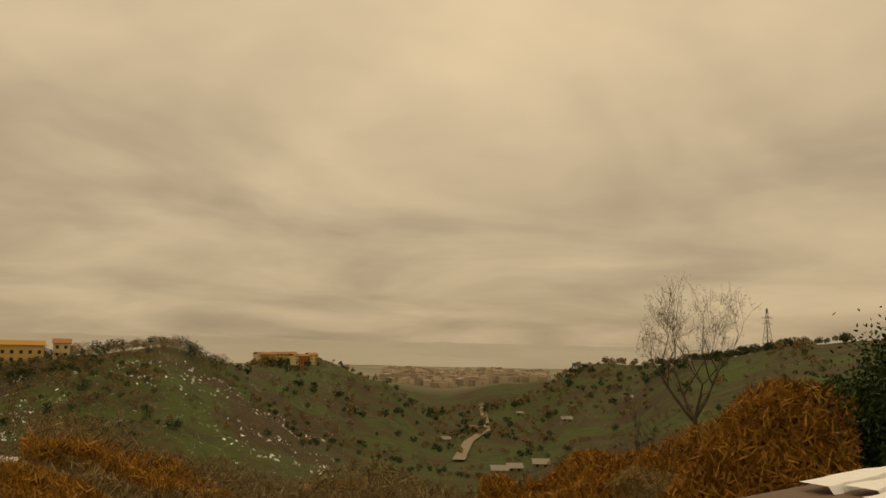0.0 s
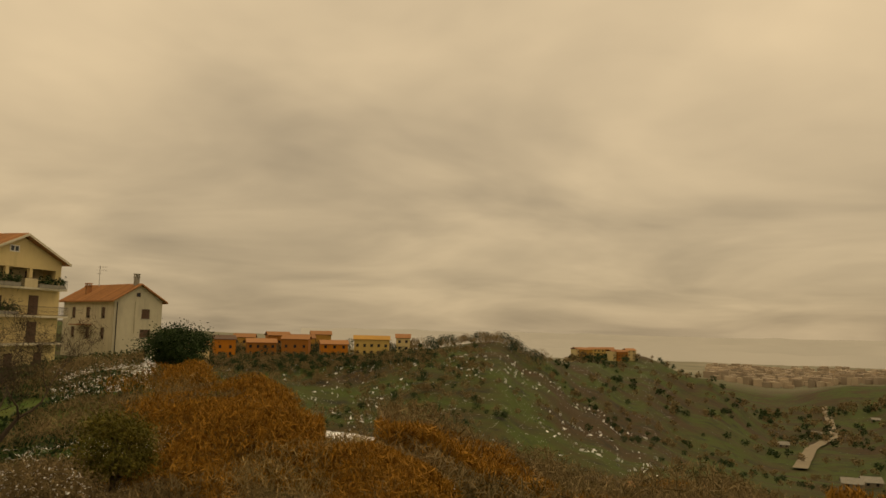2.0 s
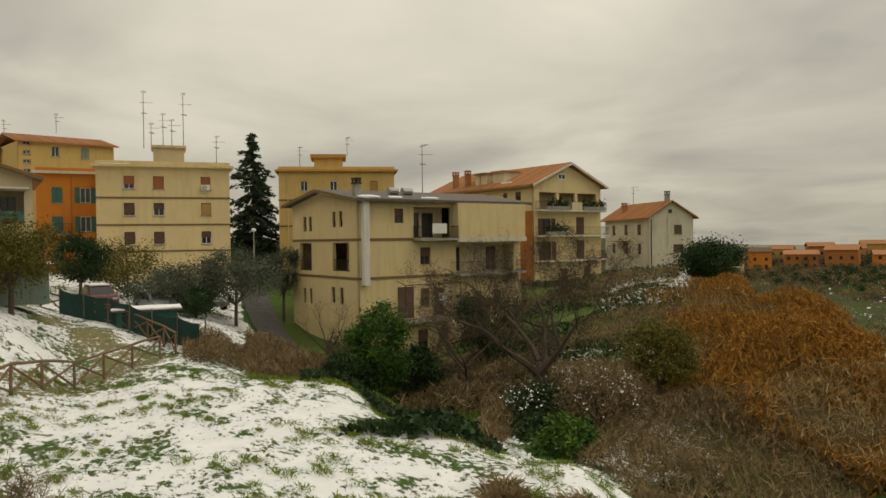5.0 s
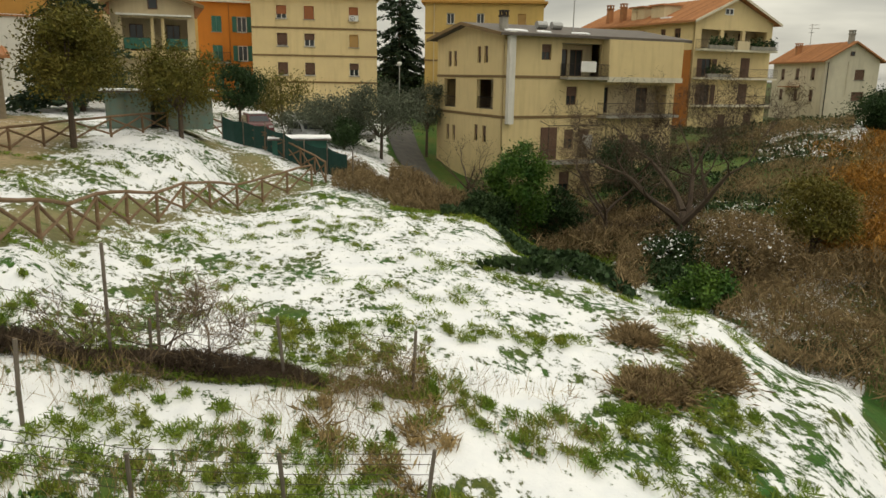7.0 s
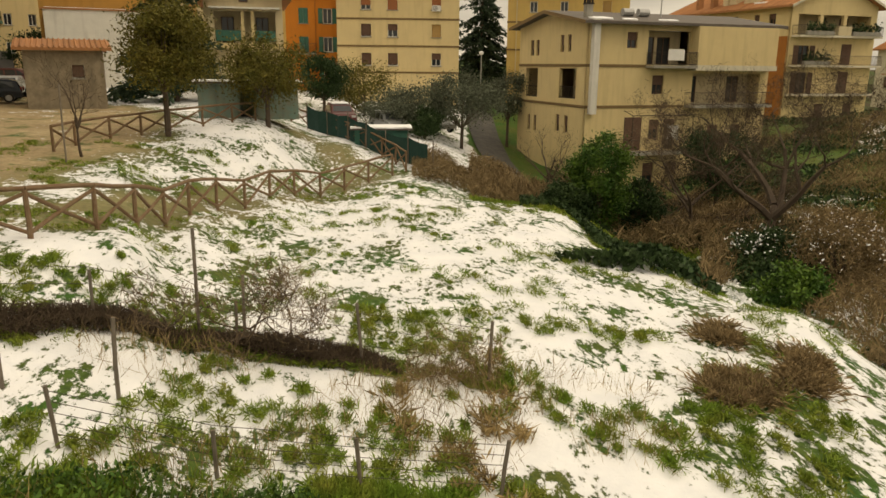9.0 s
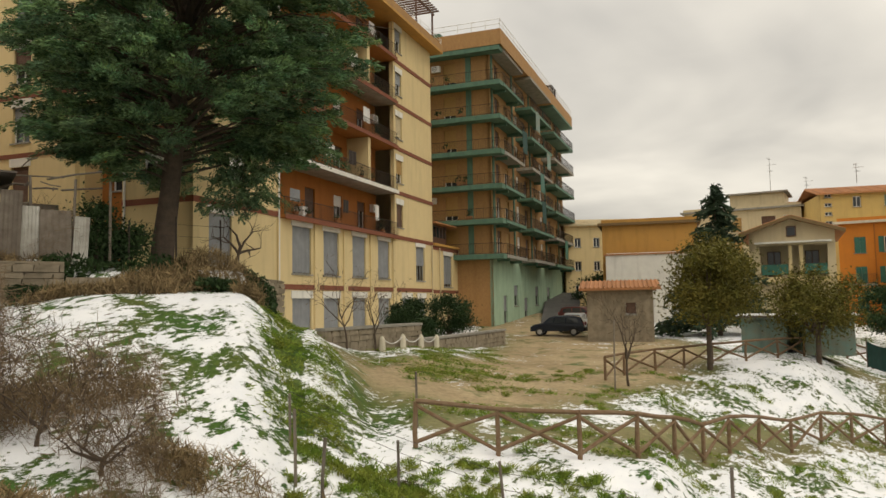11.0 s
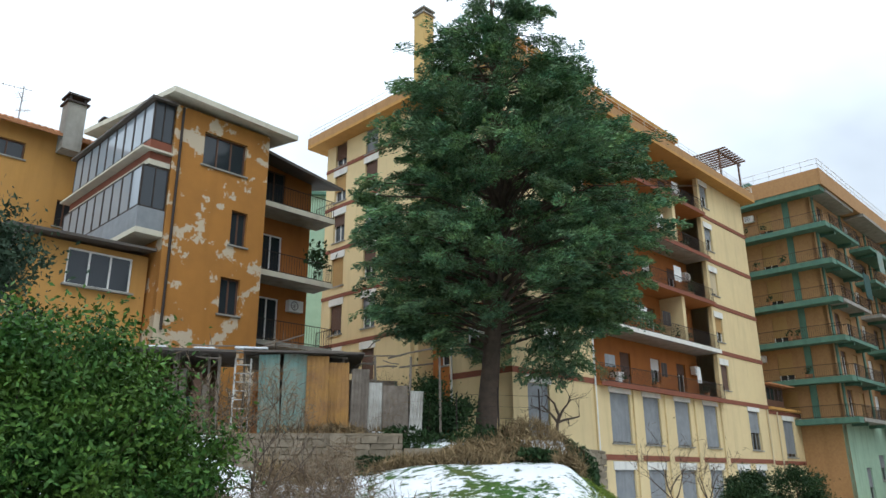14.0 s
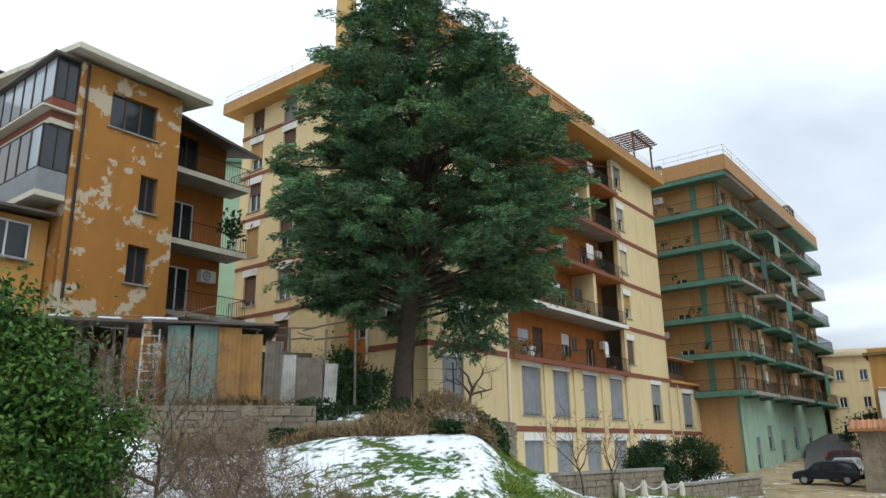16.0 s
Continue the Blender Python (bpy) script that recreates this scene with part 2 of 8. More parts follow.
def bearing(az, d, z=0.0):
    """The place d metres off on the bearing az, in degrees to the left of the y axis."""
    return Vector((-d * math.sin(radians(az)), d * math.cos(radians(az)), z))


# ---- ground ----
PROFILES = {}


def profile(az, *pairs):
    PROFILES[az] = ([p[0] for p in pairs], [p[1] for p in pairs])


profile(-100, (0, -5.6), (40, -3), (300, 2), (900, 12), (5000, 0))
profile(-45, (0, -5.8), (10, -5), (30, -3.5), (100, -5), (300, 2), (600, 12), (900, 15), (5000, 0))
profile(-30, (0, -5.8), (8, -5), (25, -3.2), (60, -6), (150, -13), (350, -4), (600, 7), (900, 4), (2500, -60), (5000, -40))
profile(-26, (0, -5.8), (8, -5.2), (26, -3.1), (60, -7), (150, -18), (350, -12), (600, 4), (900, 0), (2500, -70), (5000, -60))
profile(-18, (0, -5.8), (10, -5.7), (28, -4.9), (45, -6.8), (100, -20), (250, -36), (450, -24), (600, -9), (900, -20), (2500, -90), (5000, -80))
profile(-11, (0, -6), (15, -6), (30, -5.9), (60, -14), (150, -32), (400, -52), (700, -44), (950, -22), (1300, -60), (2500, -95), (5000, -90))
profile(-4, (0, -6), (15, -6.5), (30, -7.5), (60, -15), (100, -24), (150, -36), (400, -66), (800, -86), (1200, -68), (1500, -82), (2500, -95), (5000, -95))
profile(1, (0, -6), (30, -8.5), (60, -14.5), (100, -24), (150, -36), (400, -66), (800, -88), (1100, -93), (2500, -97), (5000, -97))
profile(6, (0, -6), (30, -8.5), (60, -13.5), (100, -24), (150, -34), (350, -55), (550, -55), (750, -42), (950, -75), (2500, -97), (5000, -97))
profile(10.6, (0, -6), (30, -8.5), (60, -13.5), (100, -24), (150, -33), (350, -45), (550, -35), (750, -21), (950, -65), (2500, -97), (5000, -97))
profile(14, (0, -6), (27, -8.2), (60, -13), (100, -23), (150, -32), (350, -34), (500, -25), (700, -23), (950, -65), (2500, -97), (5000, -97))
profile(18, (0, -6), (25, -8.0), (50, -10.5), (65, -13), (100, -23), (150, -31), (300, -22), (400, -13), (480, -16), (700, -40), (1000, -75), (2500, -97), (5000, -97))
profile(21, (0, -6), (25, -8.0), (50, -9.8), (62, -12), (100, -23), (150, -29), (300, -13), (380, -5.5), (500, -12), (900, -65), (2500, -97), (5000, -97))
profile(27, (0, -6), (20, -8.2), (35, -7.2), (48, -7.2), (75, -18), (150, -27), (300, -14), (370, -9.6), (500, -14), (900, -40), (2500, -95), (5000, -95))
profile(33, (0, -6), (12, -7), (22, -8.2), (38, -6.4), (50, -6.9), (80, -18), (130, -27), (220, -25), (340, -14.3), (400, -12), (700, -25), (2500, -80), (5000, -80))
profile(40, (0, -6), (12, -6.8), (22, -8.5), (34, -7), (48, -5.2), (60, -6), (90, -14), (140, -22), (240, -21), (340, -15), (420, -12), (900, -20), (5000, -60))
profile(47, (0, -5.8), (10, -6.2), (17, -6.4), (22, -8), (35, -8), (55, -5.4), (70, -3.4), (95, -3.8), (120, -6), (180, -14), (340, -14), (900, -8), (5000, -40))
profile(56, (0, -5.8), (10, -6), (19, -5.8), (24, -7.6), (32, -8), (50, -7), (70, -5), (90, -5), (130, -4), (900, 0), (5000, 0))
profile(66, (0, -5.8), (10, -5.9), (24, -6), (28, -7.4), (40, -9), (62, -9), (75, -7), (100, -5), (900, 0), (5000, 0))
profile(74, (0, -5.8), (10, -5.8), (31, -5.75), (35, -7), (52, -8.4), (64, -8), (80, -5), (110, -4), (900, 0), (5000, 0))
profile(85, (0, -5.8), (10, -5.7), (20, -5.6), (34, -5.45), (38, -5.55), (46, -5.2), (60, -5), (76, -4), (100, -3), (900, 5), (5000, 5))
profile(91, (0, -5.7), (10, -5.6), (20, -5.5), (33, -5.8), (37, -5.6), (43, -4.5), (60, -4.1), (80, -3), (900, 5), (5000, 5))
profile(97, (0, -5.6), (10, -5.5), (20, -5.35), (27.8, -5.22), (31, -4.85), (39, -3.0), (50, -3), (80, -2.5), (900, 5), (5000, 5))
profile(102, (0, -5.5), (10, -5.3), (18, -4.95), (23.8, -4.68), (28, -4.45), (37, -3.08), (50, -2.9), (80, -2.2), (900, 5), (5000, 5))
profile(107, (0, -5.4), (8, -5.1), (14, -4.55), (17, -3.8), (18, -3.8), (19.4, -3.92), (24.5, -3.8), (30, -3.5), (34.5, -3.2), (45, -3.0), (60, -2.75), (80, -1.9), (900, 5), (5000, 5))
profile(115, (0, -5.2), (8, -4.8), (13, -4.25), (17, -3.6), (25, -3.35), (40, -3.05), (58, -2.6), (80, -1.3), (900, 5), (5000, 5))
profile(127, (0, -5), (8, -4.6), (13, -3.9), (17.5, -3.4), (24, -2.7), (35, -2.0), (50, -2), (900, 2), (5000, 2))
profile(133, (0, -5), (8, -4.4), (14, -3.6), (18, -2.2), (22, -0.9), (25, -0.8), (27, -1.2), (36, -1.4), (900, 2), (5000, 2))
profile(138, (0, -5), (8, -4.2), (14, -2.9), (18, -1.0), (22, 0.35), (24.3, 0.5), (25, 1.2), (40, 1.2), (900, 2), (5000, 2))
profile(148, (0, -5), (8, -4.0), (13, -2.6), (18, -0.8), (22, 0.4), (24.3, 0.4), (25, 1.3), (900, 2), (5000, 2))
profile(156, (0, -5), (8, -3.8), (14, -2.2), (20, -0.6), (24, 0.0), (24.8, 1.4), (900, 2), (5000, 2))
profile(172, (0, -5), (8, -3.5), (15, -1.8), (22, -0.3), (25, 1.4), (900, 2), (5000, 2))
profile(205, (0, -5), (30, -1), (900, 2), (5000, 2))
profile(260, (0, -5.6), (40, -3), (300, 2), (900, 12), (5000, 0))
BEARINGS = sorted(PROFILES)
RUN = np.concatenate([np.linspace(0, 4, 5)[:-1], np.geomspace(4, 5000, 420)])
TABLE = [list(np.interp(RUN, *PROFILES[k])) for k in BEARINGS]
STEP = math.log(5000 / 4) / 419


def ground_z(x, y):
    d = math.hypot(x, y)
    az = math.degrees(math.atan2(-x, y))
    if az < -100:
        az += 360
    i = 0
    while i < len(BEARINGS) - 2 and az > BEARINGS[i + 1]:
        i += 1
    f = (az - BEARINGS[i]) / (BEARINGS[i + 1] - BEARINGS[i])
    f = f * f * (3 - 2 * f)
    j = d if d < 4 else 4 + math.log(d / 4) / STEP
    k = min(int(j), len(RUN) - 2)
    j -= k
    r0 = TABLE[i][k] + (TABLE[i][k + 1] - TABLE[i][k]) * j
    r1 = TABLE[i + 1][k] + (TABLE[i + 1][k + 1] - TABLE[i + 1][k]) * j
    rough = min(1.0, d / 12)
    z = r0 + (r1 - r0) * f
    z += 0.06 * rough * noise.noise((x * 0.45, y * 0.45, 3.0)) + 0.05 * rough * noise.noise((x * 1.4, y * 1.4, 7.0))
    if d > 90:
        k = min(1.0, (d - 90) / 150)
        z += k * (1.5 * noise.noise((x * 0.03, y * 0.03, 1.0)) + 3.0 * min(1.0, d / 900) * noise.noise((x * 0.007, y * 0.007, 5.0)))
    return float(z)


def on_ground(az, d, dz=0.0):
    p = bearing(az, d)
    return Vector((p.x, p.y, ground_z(p.x, p.y) + dz))


def near_line(p, line):
    """The distance of a point from a line of bearings."""
    best = 1e9
    for a, b in zip(line, line[1:]):
        ab = b - a
        k = max(0.0, min(1.0, (p - a).dot(ab) / ab.length_squared))
        best = min(best, (p - a - ab * k).length)
    return best


def line_of(*pairs):
    return [bearing(a, d) for a, d in pairs]


LOT = line_of((121, 27), (117.5, 30), (113, 36), (112, 48), (113, 62))
LOT_RIGHT = line_of((118, 29), (110, 34), (107, 42), (108, 52))
TRACK = line_of((121, 20), (112, 19.5), (104, 23.5), (97, 29), (91, 33.5), (88, 37), (90.5, 42), (94, 46))
ROAD = line_of((116, 62), (113.5, 80), (112.9, 110))


def cover(x, y):
    """How much snow, bare earth and far hillside the ground shows at a place."""
    p = Vector((x, y, 0))
    d = p.length
    az = math.degrees(math.atan2(-x, y))
    n = noise.noise((x * 0.12, y * 0.12, 0.0))
    soil = max(0.0, 1 - max(0.0, near_line(p, LOT) - 3.2) / 3.0)
    soil = max(soil, 1 - max(0.0, near_line(p, LOT_RIGHT) - 2.5) / 2.5)
    soil = max(soil, 0.5 * (1 - max(0.0, near_line(p, TRACK) - 0.9) / 1.0))
    soil = max(soil, 1 - max(0.0, near_line(p, ROAD) - 3.0) / 1.5)
    snow = 0.548 if d > 15 else (0.54 if az < 112 else 0.53)
    if 133 < az < 152 and 13 < d < 25:
        snow = 0.535 if az > 137.5 - (25 - d) * 0.5 else 0.45
    # the field ends in brush along an edge that bends down into the ravine
    lim = float(np.interp(az, (36, 40, 47, 56, 66, 74, 80, 84), (9, 15, 18, 20, 24.5, 32, 60, 400))) + 1.5 * n
    out = max(0.0, min(1.0, (d - lim) / 2.0)) if az > -100 else 0.0
    beyond = (0.515 if az < 62 else 0.47) if 44 < az and d < 48 else 0.36
    if az < 34 and d < 45:
        beyond = 0.2
    if 24 < az < 34 and 37 < d < 52:
        beyond = 0.56
    if 46 < az < 53 and 58 < d < 92:
        beyond = 0.53
    if d > 90:
        beyond = 0.40 if 8 < az < 50 else 0.37
    snow = snow + (beyond - snow) * out
    hill = min(1.0, max(0.0, (d - 60) / 60)) if az < 60 else 0.0
    return snow + 0.06 * n, max(0.0, soil), hill


def build_ground():
    azs = np.concatenate([np.linspace(-100, -36, 20)[:-1], np.arange(-36, 172, 0.42), np.linspace(172, 260, 22)])[:-1]
    rads = np.concatenate([[0.6, 1.5, 2.5, 3.5], np.geomspace(4.5, 60, 130)[:-1], np.geomspace(60, 4900, 120)])
    verts, snow, soil, hill, plain = [], [], [], [], []
    for a in azs:
        for r in rads:
            p = bearing(a, r)
            verts.append((p.x, p.y, ground_z(p.x, p.y)))
            s, e, h = cover(p.x, p.y) if r < 900 else (0.16, 0.0, 1.0)
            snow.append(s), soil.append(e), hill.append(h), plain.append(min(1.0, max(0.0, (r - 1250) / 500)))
    n, m = len(azs), len(rads)
    faces = []
    for i in range(n):
        for j in range(m - 1):
            a, b = i * m + j, ((i + 1) % n) * m + j
            faces.append((a, a + 1, b + 1, b))
    verts.append((0, 0, ground_z(0, 0)))
    snow.append(0.6), soil.append(0.0), hill.append(0.0), plain.append(0.0)
    c = len(verts) - 1
    for i in range(n):
        faces.append((c, i * m, ((i + 1) % n) * m))
    me = bpy.data.meshes.new("ground")
    me.from_pydata(verts, [], faces)
    for key, values in (("snow_cover", snow), ("bare_soil", soil), ("far_slope", hill), ("plain", plain)):
        at = me.attributes.new(key, "FLOAT", "POINT")
        at.data.foreach_set("value", values)
    me.shade_smooth()
    me.update()
    bm = bmesh.new()
    bm.from_mesh(me)
    bmesh.ops.recalc_face_normals(bm, faces=bm.faces)
    if sum(f.normal.z for f in bm.faces) < 0:
        bmesh.ops.reverse_faces(bm, faces=bm.faces)
    bm.to_mesh(me)
    bm.free()
    return me


def ground_material():
    m = bpy.data.materials.new("snowy_ground")
    m.use_nodes = True
    nt = m.node_tree
    b = nt.nodes["Principled BSDF"]
    b.inputs["Roughness"].default_value = 0.85
    b.inputs["Specular IOR Level"].default_value = 0.15
    geo = nt.nodes.new("ShaderNodeNewGeometry")

    def nz(scale, detail=5.0, rough=0.6, squash=None):
        n = nt.nodes.new("ShaderNodeTexNoise")
        n.inputs["Scale"].default_value, n.inputs["Detail"].default_value, n.inputs["Roughness"].default_value = scale, detail, rough
        if squash:
            mp = nt.nodes.new("ShaderNodeMapping")
            mp.inputs["Scale"].default_value = squash
            nt.links.new(geo.outputs["Position"], mp.inputs[0])
            nt.links.new(mp.outputs[0], n.inputs["Vector"])
        else:
            nt.links.new(geo.outputs["Position"], n.inputs["Vector"])
        return n.outputs["Fac"]

    def mix(fac, a, c):
        x = nt.nodes.new("ShaderNodeMix")
        x.data_type = "RGBA"
        for sock, val in ((x.inputs[6], a), (x.inputs[7], c)):
            if isinstance(val, tuple):
                sock.default_value = (*val, 1)
            else:
                nt.links.new(val, sock)
        nt.links.new(fac, x.inputs[0])
        return x.outputs[2]

    def rng(v, lo, hi, a=0.0, c=1.0):
        r = nt.nodes.new("ShaderNodeMapRange")
        r.inputs[1].default_value, r.inputs[2].default_value, r.inputs[3].default_value, r.inputs[4].default_value = lo, hi, a, c
        nt.links.new(v, r.inputs[0])
        return r.outputs[0]

    def calc(op, a, c):
        x = nt.nodes.new("ShaderNodeMath")
        x.operation = op
        for sock, val in ((x.inputs[0], a), (x.inputs[1], c)):
            if isinstance(val, (int, float)):
                sock.default_value = val
            else:
                nt.links.new(val, sock)
        return x.outputs[0]

    def attr(name):
        a = nt.nodes.new("ShaderNodeAttribute")
        a.attribute_name = name
        return a.outputs["Fac"]

    grass = mix(rng(nz(0.5), 0.35, 0.65), (0.045, 0.13, 0.022), (0.11, 0.13, 0.03))
    grass = mix(rng(nz(9.0), 0.4, 0.75), grass, (0.03, 0.055, 0.018))
    earth = mix(rng(nz(0.35), 0.35, 0.65), (0.46, 0.36, 0.22), (0.32, 0.24, 0.14))
    earth = mix(rng(nz(5.0), 0.4, 0.8), earth, (0.22, 0.17, 0.10))
    far = mix(rng(nz(0.022, 6.0, 0.65), 0.42, 0.58), (0.050, 0.076, 0.014), (0.060, 0.037, 0.016))
    far = mix(rng(nz(0.12, 6.0, 0.7), 0.5, 0.66), far, (0.022, 0.022, 0.013))
    # distance haze put into the base colour: the far plain turns paler
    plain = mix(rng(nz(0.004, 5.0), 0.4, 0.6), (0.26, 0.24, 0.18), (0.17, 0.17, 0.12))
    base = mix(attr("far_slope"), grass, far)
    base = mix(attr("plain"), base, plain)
    soil = calc("MULTIPLY", attr("bare_soil"), rng(nz(0.9, 6.0), 0.30, 0.46))
    base = mix(soil, base, earth)
    pattern = calc("ADD", calc("MULTIPLY", nz(0.55, 6.0, 0.62, (1.0, 1.0, 1.0)), 0.45), calc("MULTIPLY", nz(3.0, 8.0, 0.74, (1.0, 1.7, 1.0)), 0.55))
    keep = calc("SUBTRACT", attr("snow_cover"), calc("MULTIPLY", attr("bare_soil"), 0.14))
    lying = rng(calc("SUBTRACT", keep, pattern), 0.0, 0.022)
    snowcol = mix(rng(nz(1.2), 0.4, 0.7), (0.86, 0.87, 0.89), (0.76, 0.78, 0.82))
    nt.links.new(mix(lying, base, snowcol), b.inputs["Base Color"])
    relief = calc("ADD", calc("MULTIPLY", lying, 0.6), calc("MULTIPLY", nz(14.0, 5.0), 0.5))
    bp = nt.nodes.new("ShaderNodeBump")
    bp.inputs["Strength"].default_value, bp.inputs["Distance"].default_value = 0.6, 0.09
    nt.links.new(relief, bp.inputs["Height"])
    nt.links.new(bp.outputs[0], b.inputs["Normal"])
    return m


ground = new("ground", build_ground())
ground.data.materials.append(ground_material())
tagged(ground, "grassy hillside under thawing snow with bare earth tracks", "ground", kind="structure")

# ---- building kit ----
ONE = Matrix.Identity(4)


def turned(x, y, deg):
    return Matrix.Translation((x, y, 0)) @ Matrix.Rotation(radians(deg), 4, "Z")


def left_face(depth):
    """The face seen from the block's left: its own x runs from back to front."""
    return turned(0, depth, -90)


def right_face(w):
    return turned(w, 0, 90)


def site(a, b):
    """The frame of a block whose front runs from a to b as one faces it; y runs inwards."""
    u = (b - a).normalized()
    return Matrix(((u.x, -u.y, 0, a.x), (u.y, u.x, 0, a.y), (0, 0, 1, 0), (0, 0, 0, 1)))


def wall_mesh(w, z0, z1, holes, thick=0.3, m=ONE, x0=0.0, slope=None):
    """A wall with real openings. slope: (x, z) of a gable's top."""
    bm = bmesh.new()
    xs = sorted({x0, w, *[h[0] for h in holes], *[h[1] for h in holes]})
    zs = sorted({z0, z1, *[h[2] for h in holes], *[h[3] for h in holes]})

    def solid(i, j):
        if not (0 <= i < len(xs) - 1 and 0 <= j < len(zs) - 1):
            return False
        cx, cz = (xs[i] + xs[i + 1]) / 2, (zs[j] + zs[j + 1]) / 2
        return not any(h[0] < cx < h[1] and h[2] < cz < h[3] for h in holes)

    def quad(*p):
        bm.faces.new([bm.verts.new(m @ Vector(q)) for q in p])

    for i in range(len(xs) - 1):
        for j in range(len(zs) - 1):
            if not solid(i, j):
                continue
            a, b, c, d = xs[i], xs[i + 1], zs[j], zs[j + 1]
            quad((a, 0, c), (b, 0, c), (b, 0, d), (a, 0, d))
            quad((b, thick, c), (a, thick, c), (a, thick, d), (b, thick, d))
            if not solid(i - 1, j):
                quad((a, thick, c), (a, 0, c), (a, 0, d), (a, thick, d))
            if not solid(i + 1, j):
                quad((b, 0, c), (b, thick, c), (b, thick, d), (b, 0, d))
            if not solid(i, j - 1):
                quad((a, thick, c), (b, thick, c), (b, 0, c), (a, 0, c))
            if not solid(i, j + 1):
                quad((a, 0, d), (b, 0, d), (b, thick, d), (a, thick, d))
    if slope:
        t, z = slope
        quad((x0, 0, z1), (w, 0, z1), (t, 0, z))
        quad((w, thick, z1), (x0, thick, z1), (t, thick, z))
    bmesh.ops.remove_doubles(bm, verts=bm.verts, dist=0.0005)
    return bm


CACHE = {}


def shared(key, make, mat):
    if key not in CACHE:
        CACHE[key] = mesh_of(key[0], make(), mat)
    return CACHE[key]


def put(name, me, parent, m):
    ob = new(name, me)
    ob.parent = parent
    ob.matrix_local = m
    return ob


def frame_bm(w, h, t=0.07, d=0.08, bars=1):
    """A window frame with its mullions, in one piece."""
    n = bars + 1
    step = (w - t) / n
    return wall_mesh(w, 0, h, [(t + step * k, step * (k + 1), t, h - t) for k in range(n)], d)


def slats_bm(w, h, pitch=0.09):
    """A roller or louvred shutter: one stepped sheet of overlapping slats."""
    bm = bmesh.new()
    n = max(3, int(h / pitch))
    prev = None
    for i in range(n):
        z = h * i / n
        for y, zz in ((0.0, z), (0.02, z + h / n)):
            cur = [bm.verts.new((0, y, zz)), bm.verts.new((w, y, zz))]
            if prev:
                bm.faces.new((prev[0], prev[1], cur[1], cur[0]))
            prev = cur
    return bm


def opening(parent, m, x0, x1, z0, z1, kind="glass", shutter=None, frame_mat=None, drop=1.0, sill=True, inset=0.16, lintel=None):
    """The window or door in an opening: a frame with panes, and a roller or louvred shutter over part of it."""
    w, h = round(x1 - x0, 2), round(z1 - z0, 2)
    frame_mat = frame_mat or WHITE_PAINT
    place = m @ Matrix.Translation((x0, inset, z0))
    bars = 0 if w < 0.7 else (1 if w < 1.7 else 2)
    win = put("window", shared(("window_frame", w, h, frame_mat.name), lambda: frame_bm(w, h, 0.07, 0.08, bars), frame_mat), parent, place)
    put("pane", shared(("pane", w, h), lambda: box(bmesh.new(), 0.05, w - 0.05, 0.04, 0.055, 0.05, h - 0.05), PANE), win, ONE)
    if shutter is not None and kind == "roller":
        hh = round(h * drop, 2)
        put("shutter", shared(("roller_shutter", w, hh, shutter.name), lambda: slats_bm(w - 0.04, hh), shutter), win, Matrix.Translation((0.02, -0.07, h - hh)))
    if shutter is not None and kind == "louvre":
        for k in (0, 1):
            put("shutter", shared(("louvre", w, h, shutter.name), lambda: slats_bm(w / 2 - 0.02, h, 0.12), shutter), win, Matrix.Translation((k * w / 2 + 0.01, -0.22, 0)))
    if shutter is not None and kind == "open":
        for k in (0, 1):
            put("shutter", shared(("louvre", w, h, shutter.name), lambda: slats_bm(w / 2 - 0.02, h, 0.12), shutter), win, Matrix.Translation(((-w / 2) if k == 0 else w + 0.01, -0.22, 0)))
    if lintel is not None:
        put("lintel", shared(("lintel", w, lintel.name), lambda: box(bmesh.new(), -0.12, w + 0.12, -0.2, 0.1, 0, 0.42), lintel), win, Matrix.Translation((0, 0, h)))
    if sill:
        put("sill", shared(("sill", w), lambda: box(bmesh.new(), -0.1, w + 0.1, -0.24, 0.0, -0.07, 0), CONCRETE), win, ONE)
    return win


def wall(parent, w, z0, z1, mat, holes=(), m=ONE, thick=0.3, x0=0.0, slope=None, name="wall"):
    return part(name, wall_mesh(w, z0, z1, [h[:4] for h in holes], thick, m, x0, slope), mat, parent)


def band(parent, x0, x1, z, mat, m=ONE, h=0.28, out=0.05, name="band"):
    return part(name, box(bmesh.new(), x0, x1, -out, -0.003, z - h / 2, z + h / 2, m), mat, parent)


def railing_bm(w, h=0.95, gap=0.13, depth=0.0):
    """Iron bars between two rails; with returns of the given depth at both ends."""
    bm = bmesh.new()

    def run(p, q):
        d = (q - p)
        n = max(2, int(d.length / gap))
        for z in (0.08, h):
            a, b = p + Vector((0, 0, z)), q + Vector((0, 0, z))
            tube(bm, [a, b], 0.02, 4)
        for i in range(n + 1):
            a = p + d * (i / n)
            tube(bm, [a, a + Vector((0, 0, h))], 0.011 if 0 < i < n else 0.02, 3)

    run(Vector((0, 0, 0)), Vector((w, 0, 0)))
    if depth:
        run(Vector((0, 0, 0)), Vector((0, depth, 0)))
        run(Vector((w, 0, 0)), Vector((w, depth, 0)))
    return bm


